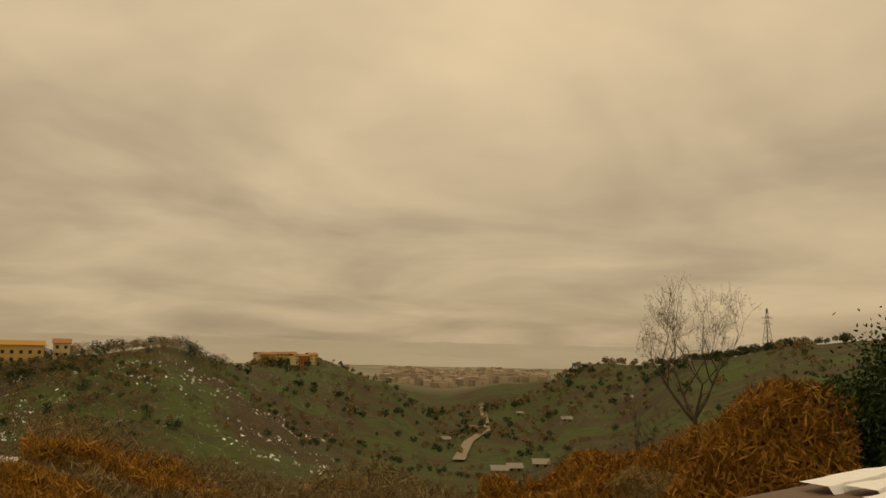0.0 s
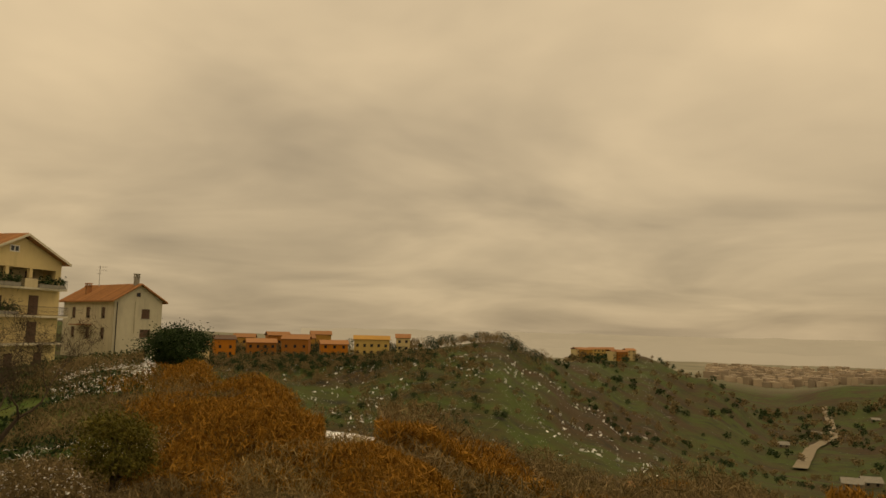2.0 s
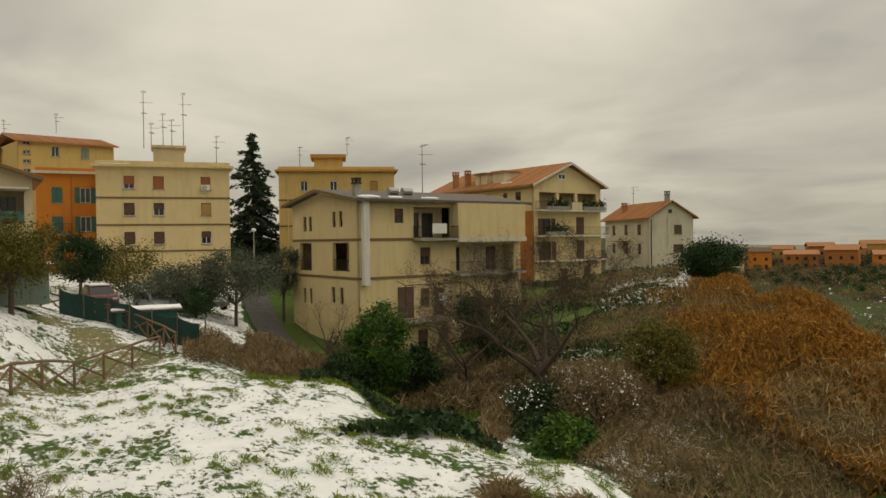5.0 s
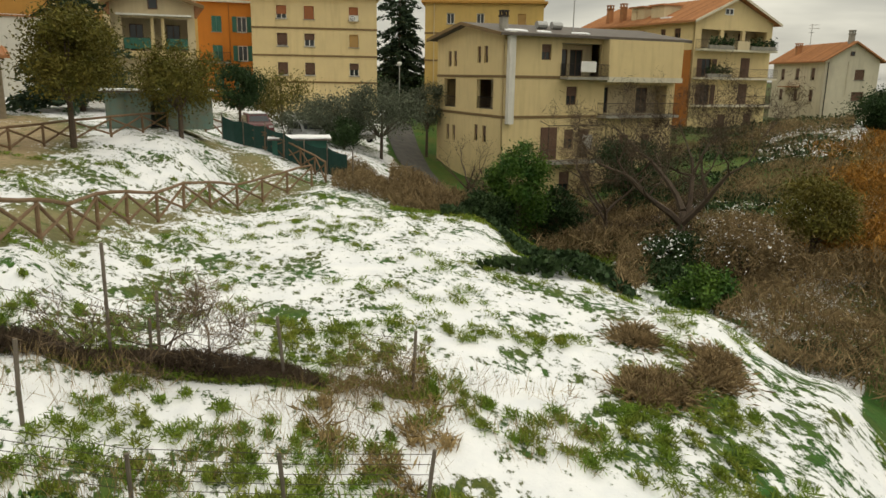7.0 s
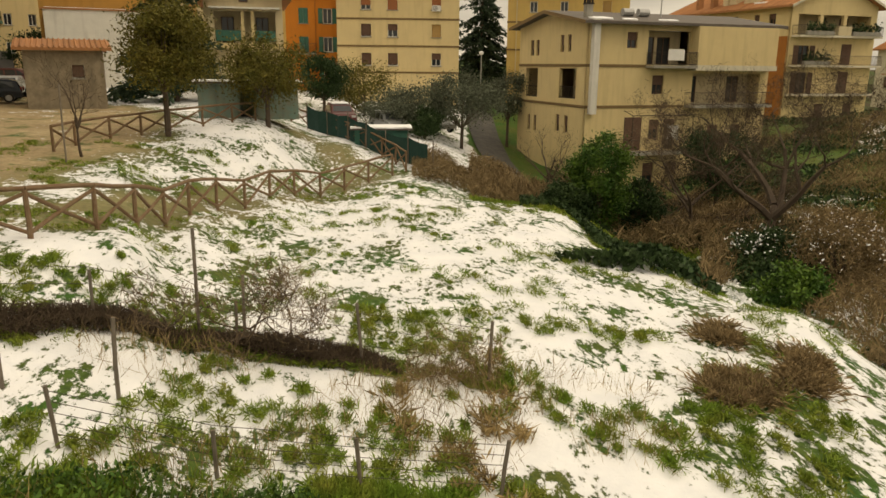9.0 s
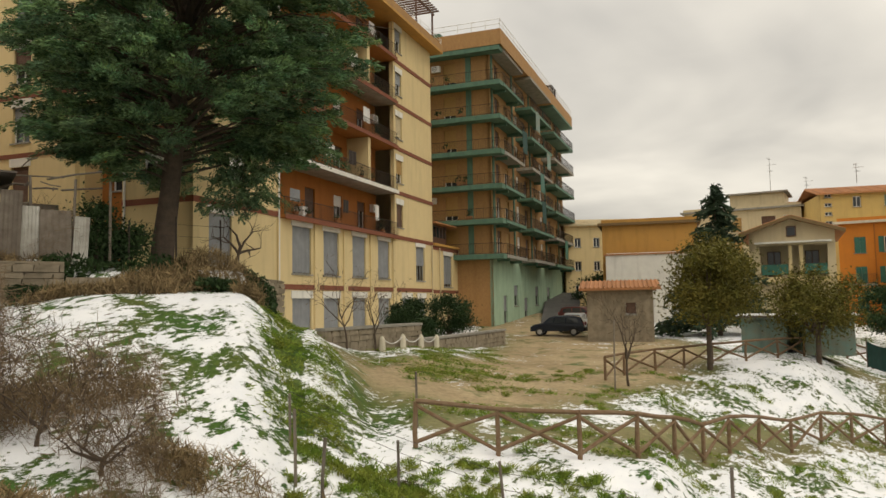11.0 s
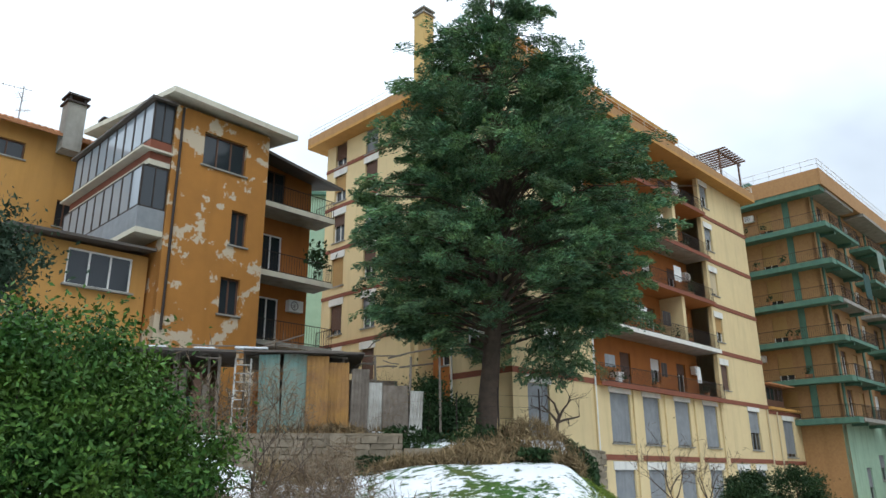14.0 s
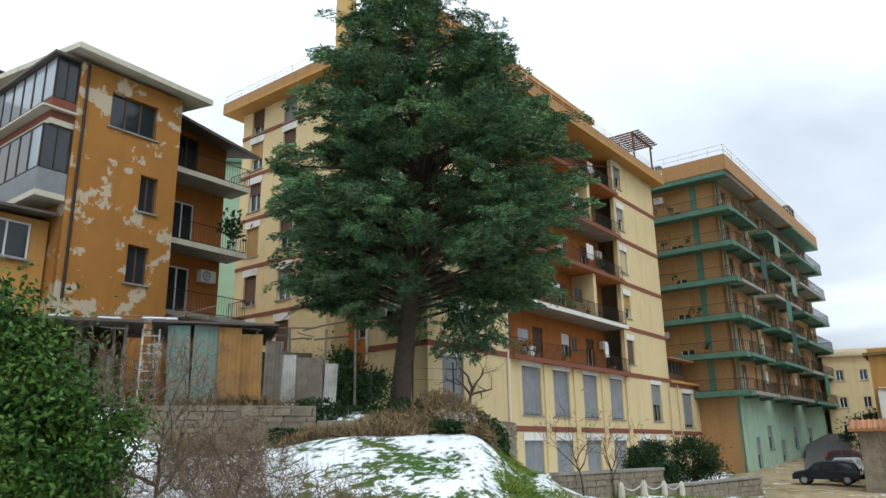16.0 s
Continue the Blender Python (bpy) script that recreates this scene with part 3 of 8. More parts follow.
def balcony(parent, m, x0, x1, z, depth, mat, rail=True, thick=0.2, rail_mat=None, edge=None):
    slab = part("balcony", box(bmesh.new(), x0, x1, -depth, -0.004, z - thick, z, m), mat, parent)
    if edge is not None:
        part("edge_strip", box(bmesh.new(), x0 - 0.02, x1 + 0.02, -depth - 0.03, -depth - 0.002, z - thick - 0.02, z + 0.03, m), edge, slab)
    if rail:
        w = round(x1 - x0 - 0.08, 2)
        rm = rail_mat or IRON
        put("railing", shared(("railing", w, depth, rm.name), lambda: railing_bm(w, 0.95, 0.14, depth - 0.05), rm), slab, m @ Matrix.Translation((x0 + 0.04, -depth + 0.04, z)))
    return slab


def slab_roof(parent, x0, x1, y0, y1, z, mat, thick=0.3, m=ONE, name="roof"):
    bm = box(bmesh.new(), x0, x1, y0, y1, z, z + thick, m)
    return part(name, bm, mat, parent)


def pitched(parent, x0, x1, y0, y1, z, rise, mat, along="y", thick=0.16, over=0.6, tiles=True, trim=None):
    """A gable roof; its ridge runs along x or y. The tile courses are real ribs."""
    bm = bmesh.new()
    a0, a1, b0, b1 = (x0, x1, y0, y1) if along == "y" else (y0, y1, x0, x1)
    mid, half = (a0 + a1) / 2, (a1 - a0) / 2
    k = rise / half

    def pt(a, b, zz):
        return (a, b, zz) if along == "y" else (b, a, zz)

    for sgn in (-1, 1):
        e = mid + sgn * (half + over)
        ze = z - over * k
        zr = z + rise
        c = [pt(e, b0 - over, ze), pt(mid, b0 - over, zr), pt(mid, b1 + over, zr), pt(e, b1 + over, ze)]
        lo = [bm.verts.new(p) for p in c]
        hi = [bm.verts.new((p[0], p[1], p[2] + thick)) for p in c]
        bm.faces.new(lo), bm.faces.new(hi)
        for i in range(4):
            bm.faces.new((lo[i], lo[(i + 1) % 4], hi[(i + 1) % 4], hi[i]))
    bmesh.ops.recalc_face_normals(bm, faces=bm.faces)
    roof = part("roof", bm, mat, parent)
    if tiles:
        rb = bmesh.new()
        for sgn in (-1, 1):
            e = mid + sgn * (half + over)
            ze, zr = z - over * k + thick, z + rise + thick
            n = int((b1 - b0 + 2 * over) / 0.3)
            for i in range(n):
                b = b0 - over + 0.15 + i * 0.3
                tube(rb, [pt(e, b, ze + 0.01), pt(mid, b, zr + 0.01)], 0.085, 4)
        tagged(part("tiling", rb, mat, roof), kind="stuff")
    if trim is not None:
        for b in (b0 - over - 0.03, b1 + over - 0.03):
            for sgn in (-1, 1):
                tb = bmesh.new()
                e = mid + sgn * (half + over)
                p, q = Vector(pt(e, b, z - over * k - 0.06)), Vector(pt(mid, b, z + rise - 0.06))
                d = Vector(pt(0, 0.06, 0))
                v = [tb.verts.new(c) for c in (p, q, q + Vector((0, 0, 0.26)), p + Vector((0, 0, 0.26)), p + d, q + d, q + d + Vector((0, 0, 0.26)), p + d + Vector((0, 0, 0.26)))]
                for f in ((0, 1, 2, 3), (7, 6, 5, 4), (0, 4, 5, 1), (3, 2, 6, 7)):
                    tb.faces.new([v[i] for i in f])
                part("bargeboard", tb, trim, roof)
    return roof


def chimney(parent, x, y, z0, z1, s, mat, cap=None):
    bm = bmesh.new()
    box(bm, x - s / 2, x + s / 2, y - s / 2, y + s / 2, z0, z1)
    ch = part("chimney", bm, mat, parent)
    bm = bmesh.new()
    box(bm, x - s * 0.62, x + s * 0.62, y - s * 0.62, y + s * 0.62, z1, z1 + 0.1)
    for i, j in ((-1, -1), (1, -1), (1, 1), (-1, 1)):
        box(bm, x + i * s * 0.4 - 0.06, x + i * s * 0.4 + 0.06, y + j * s * 0.4 - 0.06, y + j * s * 0.4 + 0.06, z1 + 0.1, z1 + 0.38)
    box(bm, x - s * 0.6, x + s * 0.6, y - s * 0.6, y + s * 0.6, z1 + 0.38, z1 + 0.48)
    part("chimney_cap", bm, cap or mat, ch)
    return ch


def antenna(p, h, label="thin galvanised television antenna mast on a roof"):
    a = thing("antenna", Matrix.Translation(p), label, "antenna", "roof antennas")
    part("mast", tube(bmesh.new(), [(0, 0, 0), (0, 0, h)], [0.05, 0.035], 5), GALVANISED, a)
    for k, (z, l) in enumerate(((h - 0.15, 1.1), (h * 0.8, 0.9), (h * 0.62, 0.6))):
        bm = bmesh.new()
        d = Vector((math.cos(k * 1.3), math.sin(k * 1.3), 0))
        c = Vector((0, 0, z))
        tube(bm, [c - d * l * 0.4, c + d * l], 0.018, 4)
        s = Vector((-d.y, d.x, 0))
        for j in range(5):
            q = c + d * (l * (j / 4) - 0.1)
            tube(bm, [q - s * 0.25, q + s * 0.25], 0.012, 3)
        part("aerial", bm, GALVANISED, a)
    return a


def air_unit(parent, m, x, z, out=0.35):
    b = part("air_conditioner", box(bmesh.new(), x, x + 0.8, -out, -0.03, z, z + 0.55, m), WHITE_PAINT, parent, "white outdoor air conditioning unit")
    bm = bmesh.new()
    ring = [Vector((x + 0.3 + 0.2 * math.cos(k * math.tau / 14), -out - 0.01, z + 0.27 + 0.2 * math.sin(k * math.tau / 14))) for k in range(15)]
    tube(bm, [m @ q for q in ring], 0.018, 4)
    for k in range(3):
        tube(bm, [m @ ring[k * 2], m @ ring[k * 2 + 7]], 0.01, 3)
    part("fan_grille", bm, IRON, b)


def downpipe(parent, m, x, z0, z1, mat=None):
    return part("downpipe", tube(bmesh.new(), [m @ Vector((x, -0.09, z0)), m @ Vector((x, -0.09, z1))], 0.055, 6), mat or CREAM_PALE, parent)


def closed_sides(parent, w, depth, z0, z1, mat, left=(), right=(), gable=None, y0=0.0):
    """The left, right and back walls of a block, with their openings."""
    lm, rm = left_face(depth), right_face(w)
    wall(parent, depth - 0.003, z0, z1, mat, left, lm, slope=gable, x0=0.003)
    wall(parent, depth - 0.003, z0, z1, mat, right, rm, slope=gable, x0=0.003)
    wall(parent, w - 0.31, z0, z1, mat, (), turned(w, depth, 180), x0=0.31)
    return lm, rm


def leaf(bm, c, s, rng, flat=False):
    """One small leaf or spray, turned at random."""
    a = Vector((rng.gauss(0, 1), rng.gauss(0, 1), rng.gauss(0, 0.4 if flat else 1))).normalized()
    b = a.cross(Vector((rng.gauss(0, 1), rng.gauss(0, 1), rng.gauss(0, 1)))).normalized()
    a, b = a * s, b * s * 0.45
    bm.faces.new([bm.verts.new(p) for p in (c - a, c + b, c + a, c - b)])


# ---- the tall cream apartment block ----
U = Vector((-0.978, -0.207, 0))
V = Vector((0.207, -0.978, 0))
MAIN = Vector((-21.5, -26.6, 0))
STOREYS = [4.85 + 3.3 * k for k in range(5)]
SIDE_BANDS = [7.65, 10.65, 13.65, 16.5, 19.2]
EAVE = 20.9


def loggia_things(k, z):
    """Pots, washing and a white appliance behind the loggia rail."""
    rng = random.Random(70 + k)
    m = site(MAIN, MAIN + U)
    for i in range(4):
        x = rng.uniform(7.6, 21.2)
        q = m @ Vector((x, 0.05, z + 0.03))
        pot = thing("potted_plant", Matrix.Translation(q), "small potted plant on a loggia floor", "plant", "loggia plants")
        part("pot", tube(bmesh.new(), [(0, 0, 0), (0, 0, 0.32)], [0.13, 0.18], 9), TILE, pot)
        bm = bmesh.new()
        for j in range(40):
            leaf(bm, Vector((rng.gauss(0, 0.18), rng.gauss(0, 0.15), 0.35 + abs(rng.gauss(0.2, 0.2)))), 0.09, rng)
        part("foliage", bm, IVY, pot)
    for i in range(3):
        x = rng.uniform(7.8, 20)
        w, h = rng.uniform(0.5, 1.1), rng.uniform(0.6, 1.1)
        bm = bmesh.new()
        prev = None
        for j in range(7):
            y = 0.03 * math.sin(j * 1.9 + i)
            cur = [bm.verts.new((w * j / 6, y, 0)), bm.verts.new((w * j / 6, y * 0.3, h))]
            if prev:
                bm.faces.new((prev[0], cur[0], cur[1], prev[1]))
            prev = cur
        ob = part("laundry", bm, (WHITE_PAINT, SHUTTER_GREY, IRON)[(i + k) % 3])
        ob.matrix_world = m @ Matrix.Translation((x, 0.35, z + 1.0))
        tagged(ob, "washing hung out behind the loggia rail", "laundry", "loggia washing")
    if k == 0:
        bm = box(bmesh.new(), -0.3, 0.3, -0.28, 0.28, 0, 0.85)
        bmesh.ops.bevel(bm, geom=bm.edges[:], offset=0.02, segments=2, affect="EDGES")
        ob = part("washing_machine", bm, WHITE_PAINT)
        ob.matrix_world = m @ Matrix.Translation((10.4, 0.8, z + 0.025))
        tagged(ob, "white washing machine on the loggia", "appliance")


def tall_block():
    t = thing("apartment_block", site(MAIN, MAIN + U), "tall cream plaster apartment block with rust bands and loggias", "apartment block")
    low = [(8.17, 10.2), (11.6, 13.5), (15.3, 17.2), (19.1, 21.0), (25.95, 27.75)]
    holes = [(1.1, 2.8, 1.95, 4.35)] + [(a, b, 1.75, 4.4) for a, b in low]
    base = [(a, b, -1.7, 0.4) for a, b in low[:4]] + [(23.2, 25.0, -1.7, 0.4), (26.2, 27.8, -1.7, 0.4)]
    wall(t, 29.6, -3.4, 4.85, CREAM, holes + base)
    for i, h in enumerate(holes):
        opening(t, ONE, *h, "roller", SHUTTER_GREY, CONCRETE, 0.97 if i < 5 else 0.55, lintel=WHITE)
    for h in base:
        opening(t, ONE, *h, "roller", SHUTTER_GREY, CONCRETE, 1.0, lintel=WHITE)
    band(t, 6.9, 29.6, 1.02, RUST)
    # pilasters of the ground floor stand a little proud
    for x in (6.9, 10.7, 14.25, 18.0, 21.7):
        part("pilaster", box(bmesh.new(), x - 0.25, x + 0.25, -0.1, -0.003, -3.4, 4.65), CREAM, t)
    # solid left bay and right bay of the upper floors
    lw = [(2.6, 3.9, z + 0.95, z + 2.45) for z in STOREYS]
    wall(t, 6.9, 4.85, EAVE, CREAM, lw)
    for h in lw:
        opening(t, ONE, *h, "roller", WHITE_PAINT, WHITE_PAINT, 0.45)
    rw = [(22.35, 23.5, z + 0.75, z + 2.45) for z in STOREYS]
    wall(t, 29.6, 4.85, EAVE, CREAM, rw, x0=22.0)
    for i, h in enumerate(rw):
        opening(t, ONE, *h, "roller", (SHUTTER_BROWN, SHUTTER_TAN, CREAM_PALE, SHUTTER_GREY, SHUTTER_GREY)[i], WHITE_PAINT, (1.0, 0.6, 0.9, 0.5, 0.5)[i], lintel=WHITE)
    for k, z in enumerate(STOREYS):
        for a, b in ((-0.05, 6.9), (22.0, 29.65)):
            band(t, a, b, z, RUST)
        # loggia: back wall, floor, parapet rails, side cheeks
        doors = [(8.0, 9.3, z + 0.05, z + 2.35), (12.0, 13.2, z + 0.05, z + 2.35), (15.6, 16.8, z + 0.9, z + 2.35), (19.0, 20.2, z + 0.05, z + 2.35)]
        back = Matrix.Translation((0, 1.5, 0))
        wall(t, 22.0, z, min(z + 3.3, EAVE), LOGGIA, doors, back, x0=6.9)
        for i, d in enumerate(doors):
            opening(t, back, *d, "roller", (WHITE_PAINT, SHUTTER_BROWN, WHITE_PAINT, SHUTTER_BROWN)[(i + k) % 4], WHITE_PAINT, (0.35, 0.8, 0.5, 0.3)[(i + 2 * k) % 4], sill=False)
        slab = part("balcony", box(bmesh.new(), 6.91, 21.99, -0.35, 1.48, z - 0.16, z + 0.02), CONCRETE if k % 2 else LOGGIA, t, "loggia floor slab with a rust edge")
        part("edge_strip", box(bmesh.new(), 6.9, 22.0, -0.39, -0.352, z - 0.2, z + 0.06), RUST if k != 1 else WHITE, slab)
        put("railing", shared(("railing_loggia",), lambda: railing_bm(14.9, 0.95, 0.13), IRON), slab, Matrix.Translation((6.95, -0.3, z + 0.03)))
        loggia_things(k, z)
        if k in (1, 3):
            part("pier", box(bmesh.new(), 17.5, 17.9, -0.1, 1.49, z + 0.03, z + 3.1), CREAM, t)
    # left side: front bay, recessed stair bay, rear bay
    lm = left_face(15)
    wall(t, 14.997, -3.4, EAVE, CREAM, [(12.2, 13.4, z + 0.9, z + 2.4) for z in STOREYS], lm, x0=11.0)
    inner = lm @ Matrix.Translation((0, 1.4, 0))
    wall(t, 10.7, 1.0, EAVE, LOGGIA, [(9.0, 10.2, z + 0.9, z + 2.4) for z in [1.6] + STOREYS], inner, x0=8.4)
    for z in [1.6] + STOREYS:
        opening(t, inner, 9.0, 10.2, z + 0.9, z + 2.4, "roller", SHUTTER_BROWN, WHITE_PAINT, 0.6)
    for x in (8.1, 10.7):
        part("cheek", box(bmesh.new(), x, x + 0.3, 0.302, 1.7, 0.5, EAVE - 0.01, lm), CREAM, t)
    rear = [(x, x + 1.15, z - 2.35, z - 0.55) for z in SIDE_BANDS + [EAVE + 0.7] for x in (3.95, 0.9)]
    wall(t, 8.1, 0.5, EAVE, CREAM, rear, lm)
    for i, h in enumerate(rear):
        opening(t, lm, *h, "roller", (SHUTTER_BROWN, SHUTTER_TAN, SHUTTER_GREY, SHUTTER_BROWN)[i % 4], WHITE_PAINT, (1.0, 0.7, 0.4, 0.85, 0.6)[i % 5], lintel=WHITE)
    for z in STOREYS:
        opening(t, lm, 12.2, 13.4, z + 0.9, z + 2.4, "roller", WHITE_PAINT, WHITE_PAINT, 0.4)
        band(t, 11.0, 15.06, z, RUST, lm)
    for z in SIDE_BANDS:
        band(t, -0.0, 8.1, z, RUST, lm, 0.22)
        part("band", box(bmesh.new(), 8.102, 8.15, 0.0, 1.39, z - 0.11, z + 0.11, lm), RUST, t)
    wall(t, 15, -3.4, EAVE, CREAM, (), right_face(29.6), x0=0.31)
    wall(t, 29.29, -3.4, EAVE, CREAM, (), turned(29.6, 15, 180), x0=0.31)
    downpipe(t, ONE, 6.75, -2.4, 20.0, WHITE_PAINT), downpipe(t, lm, 11.2, 1.5, 20.0, WHITE_PAINT), downpipe(t, ONE, 29.2, -2.4, 4.7, CREAM_PALE)
    # cornice, roof terrace, attic floor
    bm = box(bmesh.new(), -0.4, 30.3, -0.9, 6.1, EAVE, EAVE + 0.2)
    roof = part("roof", bm, OCHRE, t, "ochre cornice with a flat roof terrace")
    part("roof", box(bmesh.new(), -1.0, 30.3, 6.104, 15.9, EAVE, EAVE + 0.2), OCHRE, t)
    for x0, x1, y0, y1 in ((-0.4, 30.3, -0.9, -0.75), (-0.4, -0.25, -0.746, 6.1), (30.15, 30.3, -0.746, 15.9), (-1.0, -0.85, 6.104, 15.9), (-0.846, -0.404, 6.104, 6.25)):
        part("fascia", box(bmesh.new(), x0, x1, y0, y1, EAVE + 0.203, EAVE + 0.75), BRICK_TAN, roof)
    rb = bmesh.new()
    for a, b in (((-0.3, -0.82), (30.2, -0.82)), ((-0.92, 6.2), (-0.92, 15.8)), ((30.2, -0.8), (30.2, 15.8))):
        p, q = Vector((*a, EAVE + 0.75)), Vector((*b, EAVE + 0.75))
        for z in (0.25, 0.5):
            tube(rb, [p + Vector((0, 0, z)), q + Vector((0, 0, z))], 0.02, 4)
        n = int((q - p).length / 1.5)
        for i in range(n + 1):
            c = p + (q - p) * (i / n)
            tube(rb, [c, c + Vector((0, 0, 0.52))], 0.02, 4)
    part("railing", rb, WHITE_PAINT, roof)
    at = Matrix.Translation((0, 3.4, 0))
    aw = [(x, x + 1.6, 23.0, 24.4) for x in (6, 11, 16, 20.5)]
    wall(t, 24.5, EAVE + 0.22, 25.6, CREAM_PALE, aw, at, x0=5.5, name="attic_wall")
    for h in aw:
        opening(t, at, *h, "roller", WHITE_PAINT, WHITE_PAINT, 0.5)
    al = turned(5.5, 14, -90)
    wall(t, 10.6, EAVE + 0.22, 25.6, CREAM_PALE, (), al, name="attic_wall")
    wall(t, 10.6, EAVE + 0.22, 25.6, CREAM_PALE, (), turned(24.5, 3.4, 90), x0=0.31, name="attic_wall")
    bm = box(bmesh.new(), 4.8, 25.2, 2.5, 14.6, 25.6, 26.0)
    part("attic_roof", bm, OCHRE, t)
    bm = bmesh.new()
    v = [bm.verts.new(p) for p in ((5.0, 2.7, 26.004), (22, 2.7, 26.004), (22, 14.4, 26.004), (5.0, 14.4, 26.004), (8, 8.5, 28.2), (19, 8.5, 28.2))]
    for f in ((0, 1, 5, 4), (1, 2, 5), (2, 3, 4, 5), (3, 0, 4)):
        bm.faces.new([v[i] for i in f])
    part("hip_roof", bm, ROOF_DARK, t)
    # pergola over the terrace
    pg = bmesh.new()
    for x in (25.4, 28.9):
        box(pg, x - 0.06, x + 0.06, -0.6, -0.48, EAVE + 0.3, 23.9), box(pg, x - 0.06, x + 0.06, 3.2, 3.32, EAVE + 0.3, 23.9)
    for y in (-0.55, 3.25):
        box(pg, 25.2, 29.3, y - 0.05, y + 0.05, 23.9, 24.05)
    pergola = part("pergola", pg, SHUTTER_BROWN, t, "dark wooden pergola on the roof terrace")
    for i in range(9):
        put("beam", shared(("beam",), lambda: box(bmesh.new(), -0.05, 0.05, -1.1, 3.7, 0, 0.12), SHUTTER_BROWN), pergola, Matrix.Translation((25.4 + i * 0.45, 0, 24.06)))
    chimney(t, 4.0, 10.0, EAVE + 0.2, 30.6, 0.95, YELLOW, CONCRETE)
    for k, (x, z) in enumerate(((20.8, 6.6), (20.9, 13.2), (7.3, 16.6), (20.7, 19.6))):
        air_unit(t, Matrix.Translation((0, 1.45, 0)), x, z)
    # low link to the next block
    lk = [(32.1, 34.2, 1.35, 4.05)]
    wall(t, 35.7, -3.4, 4.75, CREAM, lk, ONE, x0=29.61, name="link_wall")
    opening(t, ONE, *lk[0], "roller", SHUTTER_GREY, CONCRETE, 0.9, lintel=WHITE)
    band(t, 29.61, 35.7, 0.95, RUST), band(t, 29.61, 35.7, 4.55, RUST)
    part("link_roof", box(bmesh.new(), 29.62, 35.75, -0.2, 9, 4.752, 4.95), OCHRE, t)
    gl = part("glazed_terrace", wall_mesh(33.7, 4.96, 6.6, [(29.8 + i * 0.75, 30.45 + i * 0.75, 5.55, 6.45) for i in range(5)], 0.1, Matrix.Translation((0, 0.3, 0)), 29.62), SHUTTER_BROWN, t)
    for i in range(5):
        put("pane", shared(("pane", "terrace"), lambda: box(bmesh.new(), 0, 0.65, 0.03, 0.05, 0, 0.9), PANE), gl, Matrix.Translation((29.8 + i * 0.75, 0.3, 5.55)))
    part("canopy", box(bmesh.new(), 29.62, 34.8, -0.3, 4, 6.62, 6.72), TILE, t)
    downpipe(t, ONE, 31.0, -2.0, 4.6, CREAM_PALE)
    return t


tall_block()


